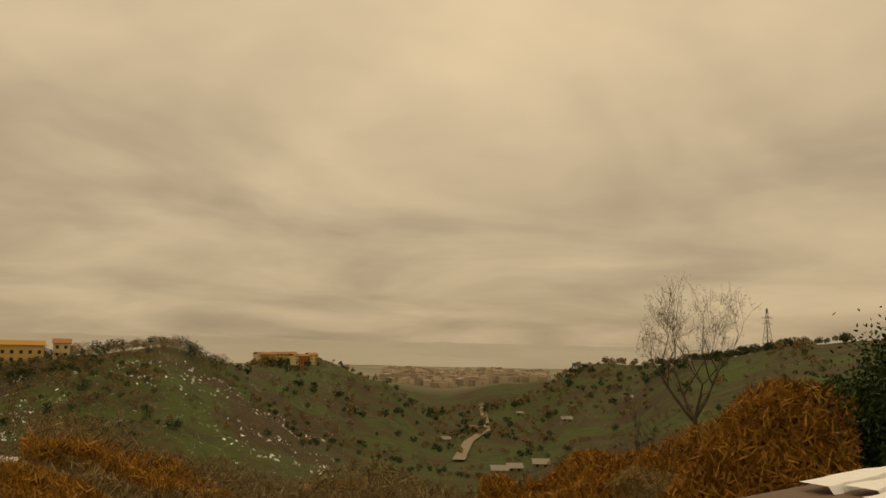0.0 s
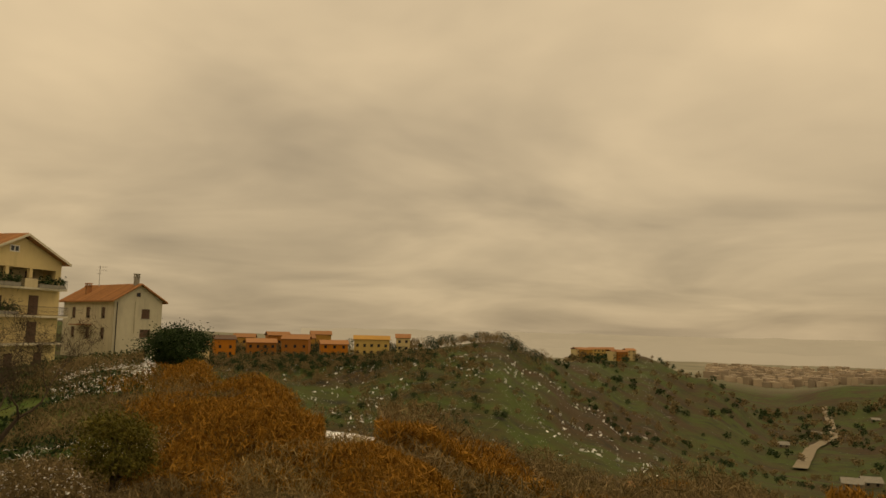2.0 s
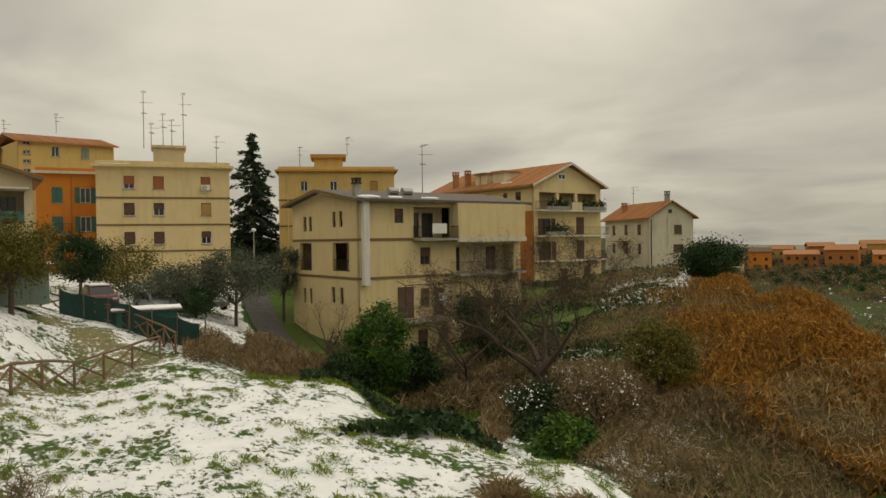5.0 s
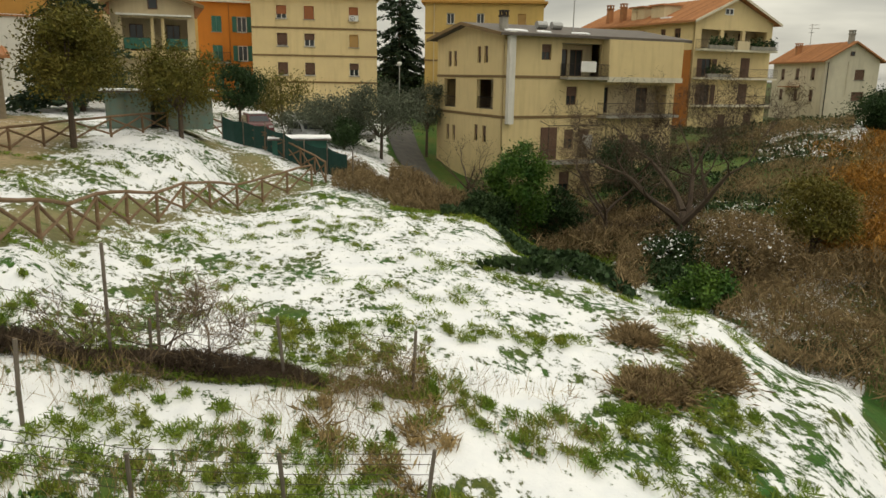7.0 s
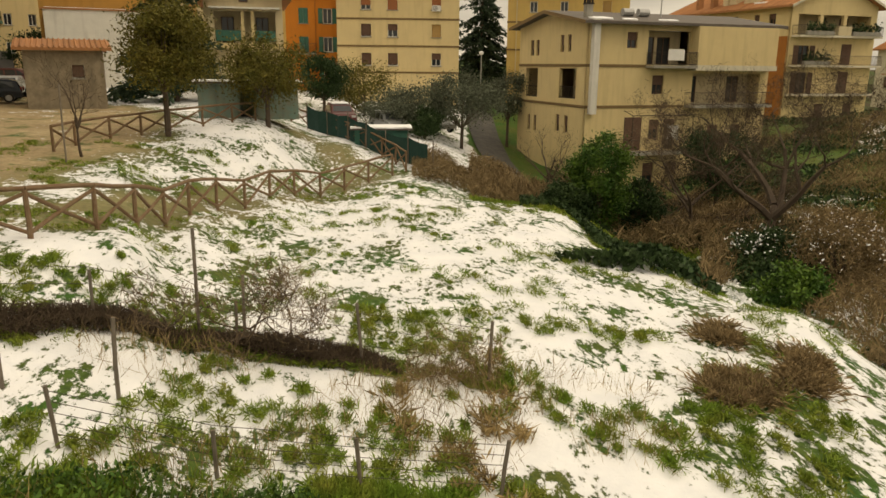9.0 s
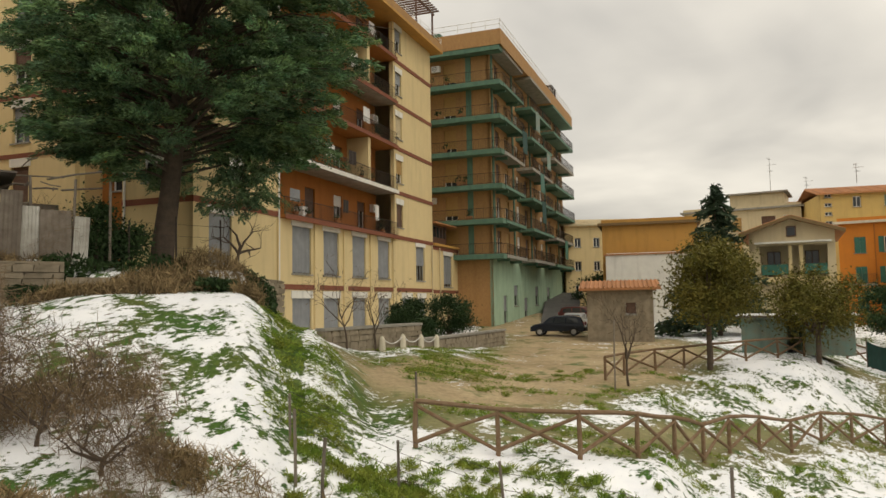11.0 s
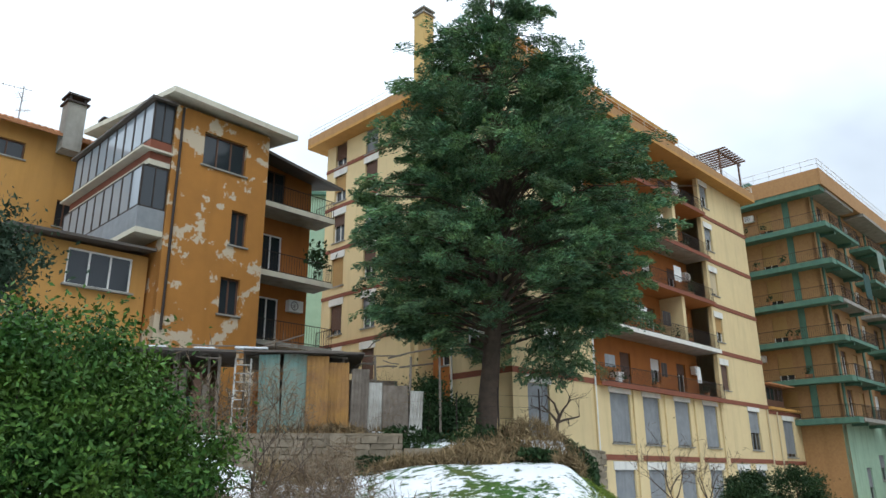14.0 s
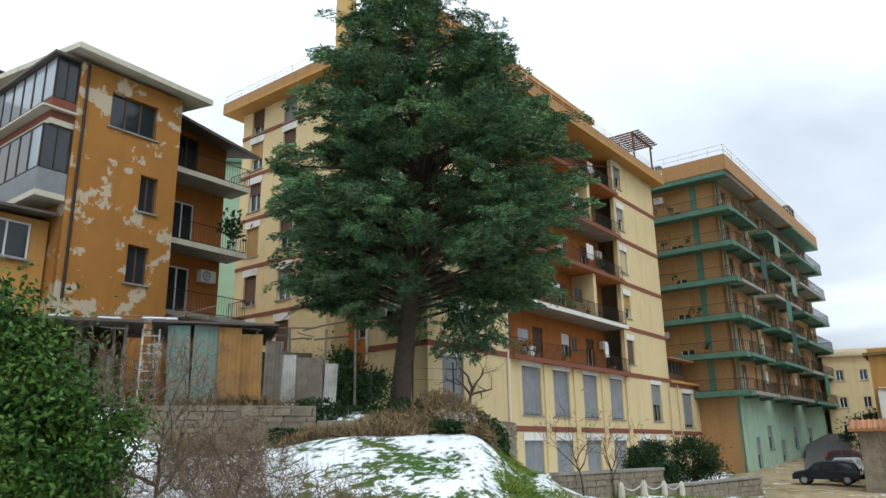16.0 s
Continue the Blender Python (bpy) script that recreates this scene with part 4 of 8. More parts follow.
# ---- the green and brick block with wrap-round balconies ----
def green_block():
    a = MAIN + U * 35.8 + V * -3.3
    t = thing("apartment_block", site(a, a + U), "brick apartment block with sea green wrap-round balcony slabs", "apartment block")
    w, dep, top = 33.0, 13.0, 22.7
    levels = [4.2 + 3.08 * k for k in range(6)]
    lm = left_face(dep)
    holes = []
    for z in levels:
        for x in (1.6, 4.6, 8.8, 12.2, 16.0, 19.4, 23.6, 27.4, 30.6):
            holes.append((x, x + 1.25, z + 0.1, z + 2.3))
    wall(t, w, -3.6, 4.2, GREEN_PALE, [(3.2, 4.5, -2.3, 0.6), (7, 8.6, -0.4, 1.6), (11, 12.6, -2.3, 0.4), (16, 17.6, -0.4, 1.6), (22, 23.6, -0.4, 1.6)])
    for x, z0, z1 in ((3.2, -2.3, 0.6), (7, -0.4, 1.6), (11, -2.3, 0.4), (16, -0.4, 1.6), (22, -0.4, 1.6)):
        opening(t, ONE, x, x + (1.3 if x == 3.2 else 1.6), z0, z1, "roller", SHUTTER_GREY, GALVANISED, 0.5)
    wall(t, w, 4.2, top, BRICK_TAN, holes)
    for i, h in enumerate(holes):
        opening(t, ONE, *h, "roller", (SHUTTER_BROWN, SHUTTER_TAN, WHITE_PAINT)[i % 3], WHITE_PAINT, (0.3, 1.0, 0.55, 0.8, 0.2)[i % 5], sill=False)
    wall(t, dep - 0.003, -3.6, top, BRICK_TAN, [(8.6, 9.8, z + 0.1, z + 2.3) for z in levels], lm, x0=0.003)
    for z in levels:
        opening(t, lm, 8.6, 9.8, z + 0.1, z + 2.3, "roller", SHUTTER_TAN, WHITE_PAINT, 0.8, sill=False)
    wall(t, dep, -3.6, top, BRICK_TAN, (), right_face(w), x0=0.31)
    wall(t, w - 0.31, -3.6, top, BRICK_TAN, (), turned(w, dep, 180), x0=0.31)
    for x in (0.4, 7.4, 14.6, 21.8, 29.2):
        part("pilaster", box(bmesh.new(), x, x + 0.45, -0.1, -0.003, 4.2, top), GREEN_PAINT, t)
    part("pilaster", box(bmesh.new(), 10.8, 11.3, -0.1, -0.003, 4.2, top, lm), GREEN_PAINT, t)
    for k, z in enumerate(levels + [top]):
        # slab along the left side, then three bays along the front, stepped in and out
        part("balcony", box(bmesh.new(), 0, dep + 1.3, -1.15, -0.004, z - 0.42, z, lm), GREEN_PAINT, t, "weathered sea green concrete balcony slab")
        for x0, x1, dd in ((0.0, 7.3, 1.35), (9.0, 18.8, 1.7), (20.6, 32.8, 1.6)):
            sl = part("balcony", box(bmesh.new(), x0, x1, -dd, -0.004, z - 0.3, z - 0.02), GREEN_PAINT if (k + int(x0)) % 3 else CONCRETE, t, "weathered sea green concrete balcony slab")
            if k < 6:
                ww = round(x1 - x0 - 0.1, 2)
                put("railing", shared(("railing", ww, dd), lambda: railing_bm(ww, 0.95, 0.15, dd - 0.1), IRON), sl, Matrix.Translation((x0 + 0.05, -dd + 0.06, z)))
                for s in range(2):
                    xx = x0 + (x1 - x0) * (0.2 + 0.6 * s)
                    part("bracket", box(bmesh.new(), xx - 0.15, xx + 0.15, -dd + 0.2, -0.005, z - 0.55, z - 0.302), GREEN_PAINT, sl)
        if k < 6:
            put("railing", shared(("railing", "gl"), lambda: railing_bm(dep + 1.1, 0.95, 0.16), IRON), t, lm @ Matrix.Translation((0.05, -1.08, z)))
    # parapet floor
    bm = box(bmesh.new(), -1.2, w + 0.2, -1.5, dep, top + 0.002, top + 0.2)
    box(bm, -1.2, w + 0.2, -1.5, -1.3, top + 0.202, top + 1.4), box(bm, -1.2, -1.0, -1.29, dep, top + 0.202, top + 1.4)
    roof = part("roof", bm, BRICK_TAN, t)
    rb = bmesh.new()
    for p, q in ((Vector((-1.1, -1.4, top + 1.4)), Vector((w, -1.4, top + 1.4))), (Vector((-1.1, -1.4, top + 1.4)), Vector((-1.1, dep, top + 1.4)))):
        for z in (0.45, 0.9):
            tube(rb, [p + Vector((0, 0, z)), q + Vector((0, 0, z))], 0.025, 4)
        n = int((q - p).length / 1.2)
        for i in range(n + 1):
            c = p + (q - p) * (i / n)
            tube(rb, [c, c + Vector((0, 0, 0.92))], 0.022, 4)
    part("railing", rb, WHITE_PAINT, roof)
    part("stair_head", box(bmesh.new(), 1, 5.5, 5, 10, top + 0.21, top + 2.6), GREEN_PAINT, t)
    part("canopy_frame", frame_bm(2.6, 1.4, 0.06, 2.0, 0), IRON, t).location = (22, -1.2, top + 1.4)
    # washing and blinds that hang from the balconies
    for i, (x, z, hh, mat) in enumerate(((5.2, 14.2, 2.2, TARP), (12.5, 11.4, 2.0, SHUTTER_GREEN), (11.0, 17.6, 2.0, SHEET_TEAL), (13.0, 8.2, 2.3, TARP), (16.0, 14.4, 1.8, SHEET_TEAL), (25.0, 5.0, 2.2, SHUTTER_GREEN))):
        part("awning", box(bmesh.new(), x, x + 1.8, -1.72, -1.69, z, z + hh), mat, t, "faded hanging balcony blind")
    air_unit(t, lm, 7.0, 9.0), air_unit(t, lm, 7.6, 21.2)
    rng = random.Random(5)
    for k, z in enumerate(levels):
        for s in range(3):
            x = rng.uniform(1, dep - 1)
            pot = part("flower_pot", tube(bmesh.new(), [lm @ Vector((x, -0.85, z + 0.01)), lm @ Vector((x, -0.85, z + 0.35))], [0.14, 0.19], 8), TILE, t)
            bm = bmesh.new()
            for i in range(14):
                c = lm @ Vector((x + rng.uniform(-0.25, 0.25), -0.85 + rng.uniform(-0.2, 0.2), z + rng.uniform(0.4, 0.9)))
                leaf(bm, c, 0.16, rng)
            part("foliage", bm, IVY, pot)
    return t


green_block()


# ---- the narrow ochre house with peeling plaster ----
def peeling():
    m = material("peeling_ochre_plaster", (0.42, 0.19, 0.04), 0.9, (0.33, 0.15, 0.035), 0.9, 0.7, 0.15, 25, dirt=0.2)
    nt = m.node_tree
    b = nt.nodes["Principled BSDF"]
    old = b.inputs["Base Color"].links[0].from_socket
    geo = nt.nodes.new("ShaderNodeNewGeometry")
    n = nt.nodes.new("ShaderNodeTexNoise")
    n.inputs["Scale"].default_value, n.inputs["Detail"].default_value, n.inputs["Roughness"].default_value = 0.85, 8.0, 0.62
    nt.links.new(geo.outputs["Position"], n.inputs["Vector"])
    r = nt.nodes.new("ShaderNodeMapRange")
    r.inputs[1].default_value, r.inputs[2].default_value = 0.545, 0.565
    nt.links.new(n.outputs["Fac"], r.inputs[0])
    mx = nt.nodes.new("ShaderNodeMix")
    mx.data_type = "RGBA"
    mx.inputs[7].default_value = (0.55, 0.45, 0.32, 1)
    nt.links.new(r.outputs[0], mx.inputs[0])
    nt.links.new(old, mx.inputs[6])
    nt.links.new(mx.outputs[2], b.inputs["Base Color"])
    return m


PEELING = peeling()


def ochre_house():
    a = bearing(168.2, 29.5)
    t = thing("ochre_house", site(a, a + U), "narrow ochre house with peeling plaster and glazed verandas", "house")
    holes = [(1.32, 3.34, 12.7, 14.2), (2.85, 3.62, 9.5, 11.05), (2.6, 3.5, 6.5, 8.05)]
    wall(t, 4.45, 0.8, 15.0, PEELING, holes)
    for h in holes:
        opening(t, ONE, *h, "glass", None, SHUTTER_BROWN)
    lm = left_face(9.0)
    wall(t, 8.997, 0.8, 15.0, PEELING, (), lm, x0=0.003)
    wall(t, 9.0, 0.8, 15.0, OCHRE, (), right_face(4.45), x0=0.31)
    wall(t, 4.1, 0.8, 15.0, OCHRE, (), turned(4.45, 9.0, 180), x0=0.31)
    # shed roof with pale boxed eaves
    bm = bmesh.new()
    c = [(-0.5, -0.7, 15.15), (5.5, -0.7, 14.95), (5.5, 9.5, 16.6), (-0.5, 9.5, 16.8)]
    lo, hi = [bm.verts.new(p) for p in c], [bm.verts.new((x, y, z + 0.24)) for x, y, z in c]
    bm.faces.new(lo[::-1]), bm.faces.new(hi)
    for i in range(4):
        bm.faces.new((lo[i], lo[(i + 1) % 4], hi[(i + 1) % 4], hi[i]))
    part("roof", bm, OFFWHITE, t)
    # glazed verandas hung on the left side
    for z0, z1, out in ((12.3, 14.9, 0.9), (9.4, 12.1, 1.1)):
        fl = part("veranda", box(bmesh.new(), 0.4, 8.9, -out, -0.004, z0 - 0.22, z0, lm), OFFWHITE, t, "glazed veranda with dark metal frames")
        part("parapet", box(bmesh.new(), 0.4, 8.9, -out, -out + 0.06, z0 + 0.002, z0 + 0.85, lm), RUST if z0 > 12 else SHUTTER_GREY, fl)
        part("parapet", box(bmesh.new(), 8.84, 8.9, -out + 0.065, -0.01, z0 + 0.002, z0 + 0.85, lm), RUST if z0 > 12 else SHUTTER_GREY, fl)
        n = 9
        for i in range(n):
            x = 0.4 + (8.5 / n) * i
            g = put("window_frame", shared(("veranda_frame",), lambda: frame_bm(0.93, 1.75, 0.06, 0.06, 0), IRON), fl, lm @ Matrix.Translation((x, -out, z0 + 0.86)))
            put("pane", shared(("veranda_pane",), lambda: box(bmesh.new(), 0.05, 0.88, 0.02, 0.03, 0.05, 1.7), PANE_PALE), g, ONE)
        g = put("window_frame", shared(("veranda_frame_e", out), lambda: frame_bm(out - 0.05, 1.75, 0.05, 0.05, 1), IRON), fl, lm @ turned(8.9, -out + 0.02, 90) @ Matrix.Translation((0, 0, z0 + 0.86)))
        put("pane", shared(("veranda_pane_e", out), lambda: box(bmesh.new(), 0.04, out - 0.1, 0.02, 0.03, 0.05, 1.7), PANE), g, ONE)
        part("veranda_roof", box(bmesh.new(), 0.2, 9.1, -out - 0.2, -0.004, z1 + 0.52 if z0 < 12 else z1, (z1 + 0.6) if z0 < 12 else z1 + 0.1, lm), OFFWHITE if z0 < 12 else ROOF_DARK, fl)
    # lower closed veranda that stands forward
    fm = Matrix.Translation((-4.6, 0.9, 0))
    fh = [(1.5, 3.9, 6.9, 8.3)]
    wall(t, 4.5, 0.8, 8.5, OCHRE, fh, fm, name="lower_wall")
    opening(t, fm, *fh[0], "glass", None, WHITE_PAINT, inset=0.05)
    wall(t, 8.0, 0.8, 8.5, OCHRE, [(4.5, 7.2, 6.6, 8.2)], turned(-4.6, 8.9, -90), x0=0.01, name="lower_wall")
    opening(t, turned(-4.6, 8.9, -90), 4.5, 7.2, 6.6, 8.2, "glass", None, SHUTTER_BROWN)
    bm = bmesh.new()
    c = [(-5.4, 0.2, 8.5), (-0.1, 0.2, 8.6), (-0.1, 8.9, 9.35), (-5.4, 8.9, 9.2)]
    lo, hi = [bm.verts.new(p) for p in c], [bm.verts.new((x, y, z + 0.1)) for x, y, z in c]
    bm.faces.new(lo[::-1]), bm.faces.new(hi)
    for i in range(4):
        bm.faces.new((lo[i], lo[(i + 1) % 4], hi[(i + 1) % 4], hi[i]))
    part("lower_roof", bm, ROOF_DARK, t)
    # right half, set back, with balconies
    rm = Matrix.Translation((0, 2.5, 0))
    dh = []
    for z in (12.35, 9.05, 5.95):
        dh += [(5.2, 7.0, z + 0.05, z + 2.3)]
    wall(t, 8.6, 0.8, 15.2, LOGGIA, dh, rm, x0=4.45)
    for h in dh:
        opening(t, rm, *h, "glass", None, WHITE_PAINT if h[2] < 12 else SHUTTER_BROWN, sill=False, inset=0.05)
    wall(t, 6.5, 0.8, 15.2, OCHRE, (), turned(8.6, 2.5, 90), x0=0.31)
    for z in (12.35, 9.05):
        balcony(t, rm, 4.5, 9.0, z, 1.5, CONCRETE, edge=OFFWHITE)
    balcony(t, rm, 4.5, 9.3, 5.95, 1.3, CONCRETE)
    bm = bmesh.new()
    c = [(4.46, 0.6, 14.6), (9.4, 0.9, 14.0), (9.4, 6, 15.5), (4.46, 6, 16.1)]
    lo, hi = [bm.verts.new(p) for p in c], [bm.verts.new((x, y, z + 0.14)) for x, y, z in c]
    bm.faces.new(lo[::-1]), bm.faces.new(hi)
    for i in range(4):
        bm.faces.new((lo[i], lo[(i + 1) % 4], hi[(i + 1) % 4], hi[i]))
    part("balcony_roof", bm, ROOF_DARK, t)
    air_unit(t, rm, 7.4, 7.7)
    rng = random.Random(3)
    bm = bmesh.new()
    for i in range(160):
        leaf(bm, Vector((8.3 + rng.gauss(0, 0.3), 1.3 + rng.gauss(0, 0.2), 10.3 + rng.gauss(0, 0.35))), 0.16, rng)
    part("potted_shrub", bm, IVY, t)
    downpipe(t, ONE, 0.25, 5.5, 14.9, IRON)
    # rear wing with a gable
    bw = [(0.8, 2.4, 15.2, 16.1), (4.2, 5.0, 12.2, 13.6)]
    wm = Matrix.Translation((-5.0, 11.0, 0))
    wall(t, 9.4, 0.8, 17.0, OCHRE, bw, wm, name="rear_wall")
    for h in bw:
        opening(t, wm, *h, "glass", None, SHUTTER_BROWN)
    wall(t, 9, 0.8, 17.0, OCHRE, [(5.5, 8, 15.4, 16.4)], turned(-5.0, 20, -90), x0=0.01, name="rear_wall")
    opening(t, turned(-5.0, 20, -90), 5.5, 8, 15.4, 16.4, "glass", None, SHUTTER_BROWN)
    pitched(t, -5.0, 4.4, 11, 20, 17.0, 1.9, TILE, "x", over=0.8, trim=OFFWHITE)
    chimney(t, -0.8, 10.5, 16.0, 18.6, 0.9, CONCRETE, IRON), chimney(t, 0.6, 9.6, 15.5, 17.5, 0.6, CONCRETE, IRON)
    return t


ochre_house()
antenna(bearing(179, 44, 17.5), 4.0)


# ---- the villa with the grey-brown roof above the ravine ----
def villa():
    a, b = Vector((-53.1, 17.9, 0)), Vector((-56.4, 34.7, 0))
    t = thing("villa", site(a, b), "four-storey cream villa with brown bands and balconies", "house")
    z0, ze, w, dep = -9.4, 3.1, 16.4, 11.8
    front = [(3.2, 4.05, 1.35, 2.5), (5.0, 8.75, 0.15, 2.65), (9.2, 15.6, -2.75, -0.45), (5.6, 6.6, -2.0, -0.6), (3.4, 4.9, -6.2, -3.7), (5.6, 6.5, -5.4, -3.9), (7.0, 8.0, -6.2, -3.9), (5.3, 6.3, -9.2, -7.2), (7.4, 8.4, -8.9, -7.2), (11.0, 12.0, -6.0, -4.4), (13.2, 14.2, -6.0, -4.4), (11.5, 12.6, -9.2, -7.4)]
    wall(t, w, z0, ze, CREAM, front)
    for h in front:
        if h[:2] in ((5.0, 8.75), (9.2, 15.6)):
            back = Matrix.Translation((0, 1.6, 0))
            dd = [(h[0] + 0.5, h[0] + 1.6, h[2] + 0.05, h[2] + 2.1), (h[1] - 1.9, h[1] - 0.7, h[2] + 0.05, h[2] + 2.1)]
            wall(t, h[1] + 0.2, h[2] - 0.2, h[3] + 0.2, CREAM_PALE, dd, back, x0=h[0] - 0.2)
            for d in dd:
                opening(t, back, *d, "glass", None, SHUTTER_BROWN, sill=False, inset=0.05)
            part("loggia_floor", box(bmesh.new(), h[0] + 0.002, h[1] - 0.002, 0.31, 1.59, h[2] - 0.15, h[2] - 0.005), CONCRETE, t)
            part("loggia_ceiling", box(bmesh.new(), h[0] + 0.002, h[1] - 0.002, 0.31, 1.59, h[3] + 0.005, h[3] + 0.15), WHITE, t)
        else:
            opening(t, ONE, *h, "louvre" if h[1] - h[0] > 1.3 else "roller", SHUTTER_BROWN, SHUTTER_BROWN, 0.5, sill=False)
    # upper right bay stands forward
    part("bay", box(bmesh.new(), 8.8, 16.2, -0.9, -0.005, 0.18, 3.0), CREAM, t)
    part("bay_soffit", box(bmesh.new(), 8.7, 16.3, -0.95, -0.005, -0.22, 0.175), OFFWHITE, t)
    balcony(t, ONE, 4.9, 8.75, 0.13, 1.1, CONCRETE)
    balcony(t, ONE, 8.6, 16.0, -2.8, 1.2, CONCRETE)
    balcony(t, ONE, 3.2, 8.6, -6.25, 1.4, CONCRETE)
    band(t, -0.05, 4.9, 0.08, BROWN_BAND, h=0.2), band(t, -0.05, 8.5, -2.9, BROWN_BAND, h=0.2)
    lm = left_face(dep)
    n = dep

    def lh(y0, y1, a0, a1):
        return (n - y1, n - y0, a0, a1)

    left = [lh(9.0, 9.6, 0.85, 2.1), lh(8.0, 8.55, 0.85, 2.1), lh(3.75, 4.3, 1.1, 2.35), lh(2.6, 3.15, 1.1, 2.35), lh(8.1, 10.4, -2.5, -0.15), lh(1.6, 4.3, -2.4, -0.15), lh(9.3, 9.8, -5.3, -4.0), lh(8.1, 8.6, -5.3, -4.0), lh(4.0, 4.6, -5.0, -3.7), lh(2.6, 3.2, -5.0, -3.7)]
    wall(t, dep - 0.003, z0, ze, CREAM, left, lm, slope=(dep * 0.47, 4.0), x0=0.003)
    for h in left:
        if h[1] - h[0] > 2:
            back = lm @ Matrix.Translation((0, 1.4, 0))
            wall(t, h[1] + 0.2, h[2] - 0.2, h[3] + 0.2, CREAM_PALE, [(h[0] + 0.6, h[0] + 1.6, h[2] + 0.05, h[3] - 0.25)], back, x0=h[0] - 0.2)
            opening(t, back, h[0] + 0.6, h[0] + 1.6, h[2] + 0.05, h[3] - 0.25, "glass", None, SHUTTER_BROWN, sill=False, inset=0.05)
            part("loggia_floor", box(bmesh.new(), h[0] + 0.002, h[1] - 0.002, 0.31, 1.39, h[2] - 0.1, h[2] - 0.005, lm), CONCRETE, t)
            ww = round(h[1] - h[0] - 0.04, 2)
            put("railing", shared(("railing", ww), lambda: railing_bm(ww, 0.9), IRON), t, lm @ Matrix.Translation((h[0] + 0.02, 0.1, h[2])))
        else:
            opening(t, lm, *h, "roller", SHUTTER_BROWN, SHUTTER_BROWN, 0.6, sill=False)
    band(t, 0, dep, 0.08, BROWN_BAND, lm, 0.2), band(t, 0, dep, -2.9, BROWN_BAND, lm, 0.2)
    # the projecting middle bay of the left side
    wall(t, dep, z0, ze, CREAM, (), right_face(w), x0=0.31, slope=(dep * 0.53, 4.0))
    wall(t, w - 0.31, z0, ze, CREAM, (), turned(w, dep, 180), x0=0.31)
    part("flue", box(bmesh.new(), 0.15, 0.65, -0.5, -0.06, -3.4, 3.3), WHITE, t, "tall pale boxed flue on the corner")
    chimney(t, 0.5, 1.2, 3.0, 4.4, 0.5, CONCRETE, IRON)
    pitched(t, 0, w, 0, dep, 3.12, 0.95, ROOF_DARK, "x", 0.2, 0.75, tiles=False, trim=BROWN_BAND)
    for x in (4.5, 5.9):
        part("water_tank", tube(bmesh.new(), [(x, 3.0, 4.1), (x + 0.9, 3.0, 4.1)], 0.3, 10), GALVANISED, t)
    for i, (x0, x1, y0, y1) in enumerate(((0.2, 2.4, 0.3, 1.4), (2.9, 4.4, 0.2, 1.0), (6.0, 8.0, 0.3, 0.9))):
        k = 0.95 / 5.9
        bm = bmesh.new()
        pts = [(x0, y0), (x1 - 0.3, y0 - 0.1), (x1, y0 + 0.5), (x1 - 0.4, y1), (x0 + 0.3, y1 - 0.1)]
        lo = [bm.verts.new((x, y, 3.12 + y * k + 0.2)) for x, y in pts]
        hi = [bm.verts.new((x * 0.96 + 0.04 * x0, y, 3.12 + y * k + 0.27)) for x, y in pts]
        bm.faces.new(hi)
        for j in range(5):
            bm.faces.new((lo[j], lo[(j + 1) % 5], hi[(j + 1) % 5], hi[j]))
        part("snow_patch", bm, SNOW, t)
    # pergola frame over the lower balcony
    bm = bmesh.new()
    for x in (3.3, 6.0, 8.6):
        tube(bm, [(x, -1.3, -6.2), (x, -1.3, -3.5)], 0.035, 4), tube(bm, [(x, -1.3, -3.5), (x, -0.05, -3.2)], 0.03, 4)
    tube(bm, [(3.2, -1.3, -3.5), (8.7, -1.3, -3.5)], 0.035, 4)
    part("pergola", bm, IRON, t)
    part("laundry", box(bmesh.new(), 6.2, 7.2, -1.5, -1.46, -5.3, -4.2), WHITE_PAINT, t)
    part("laundry", box(bmesh.new(), 6.0, 7.4, -1.2, -1.16, 0.5, 1.3), WHITE_PAINT, t)
    return t


villa()
antenna(bearing(66.4, 60, 3.6), 4.2)


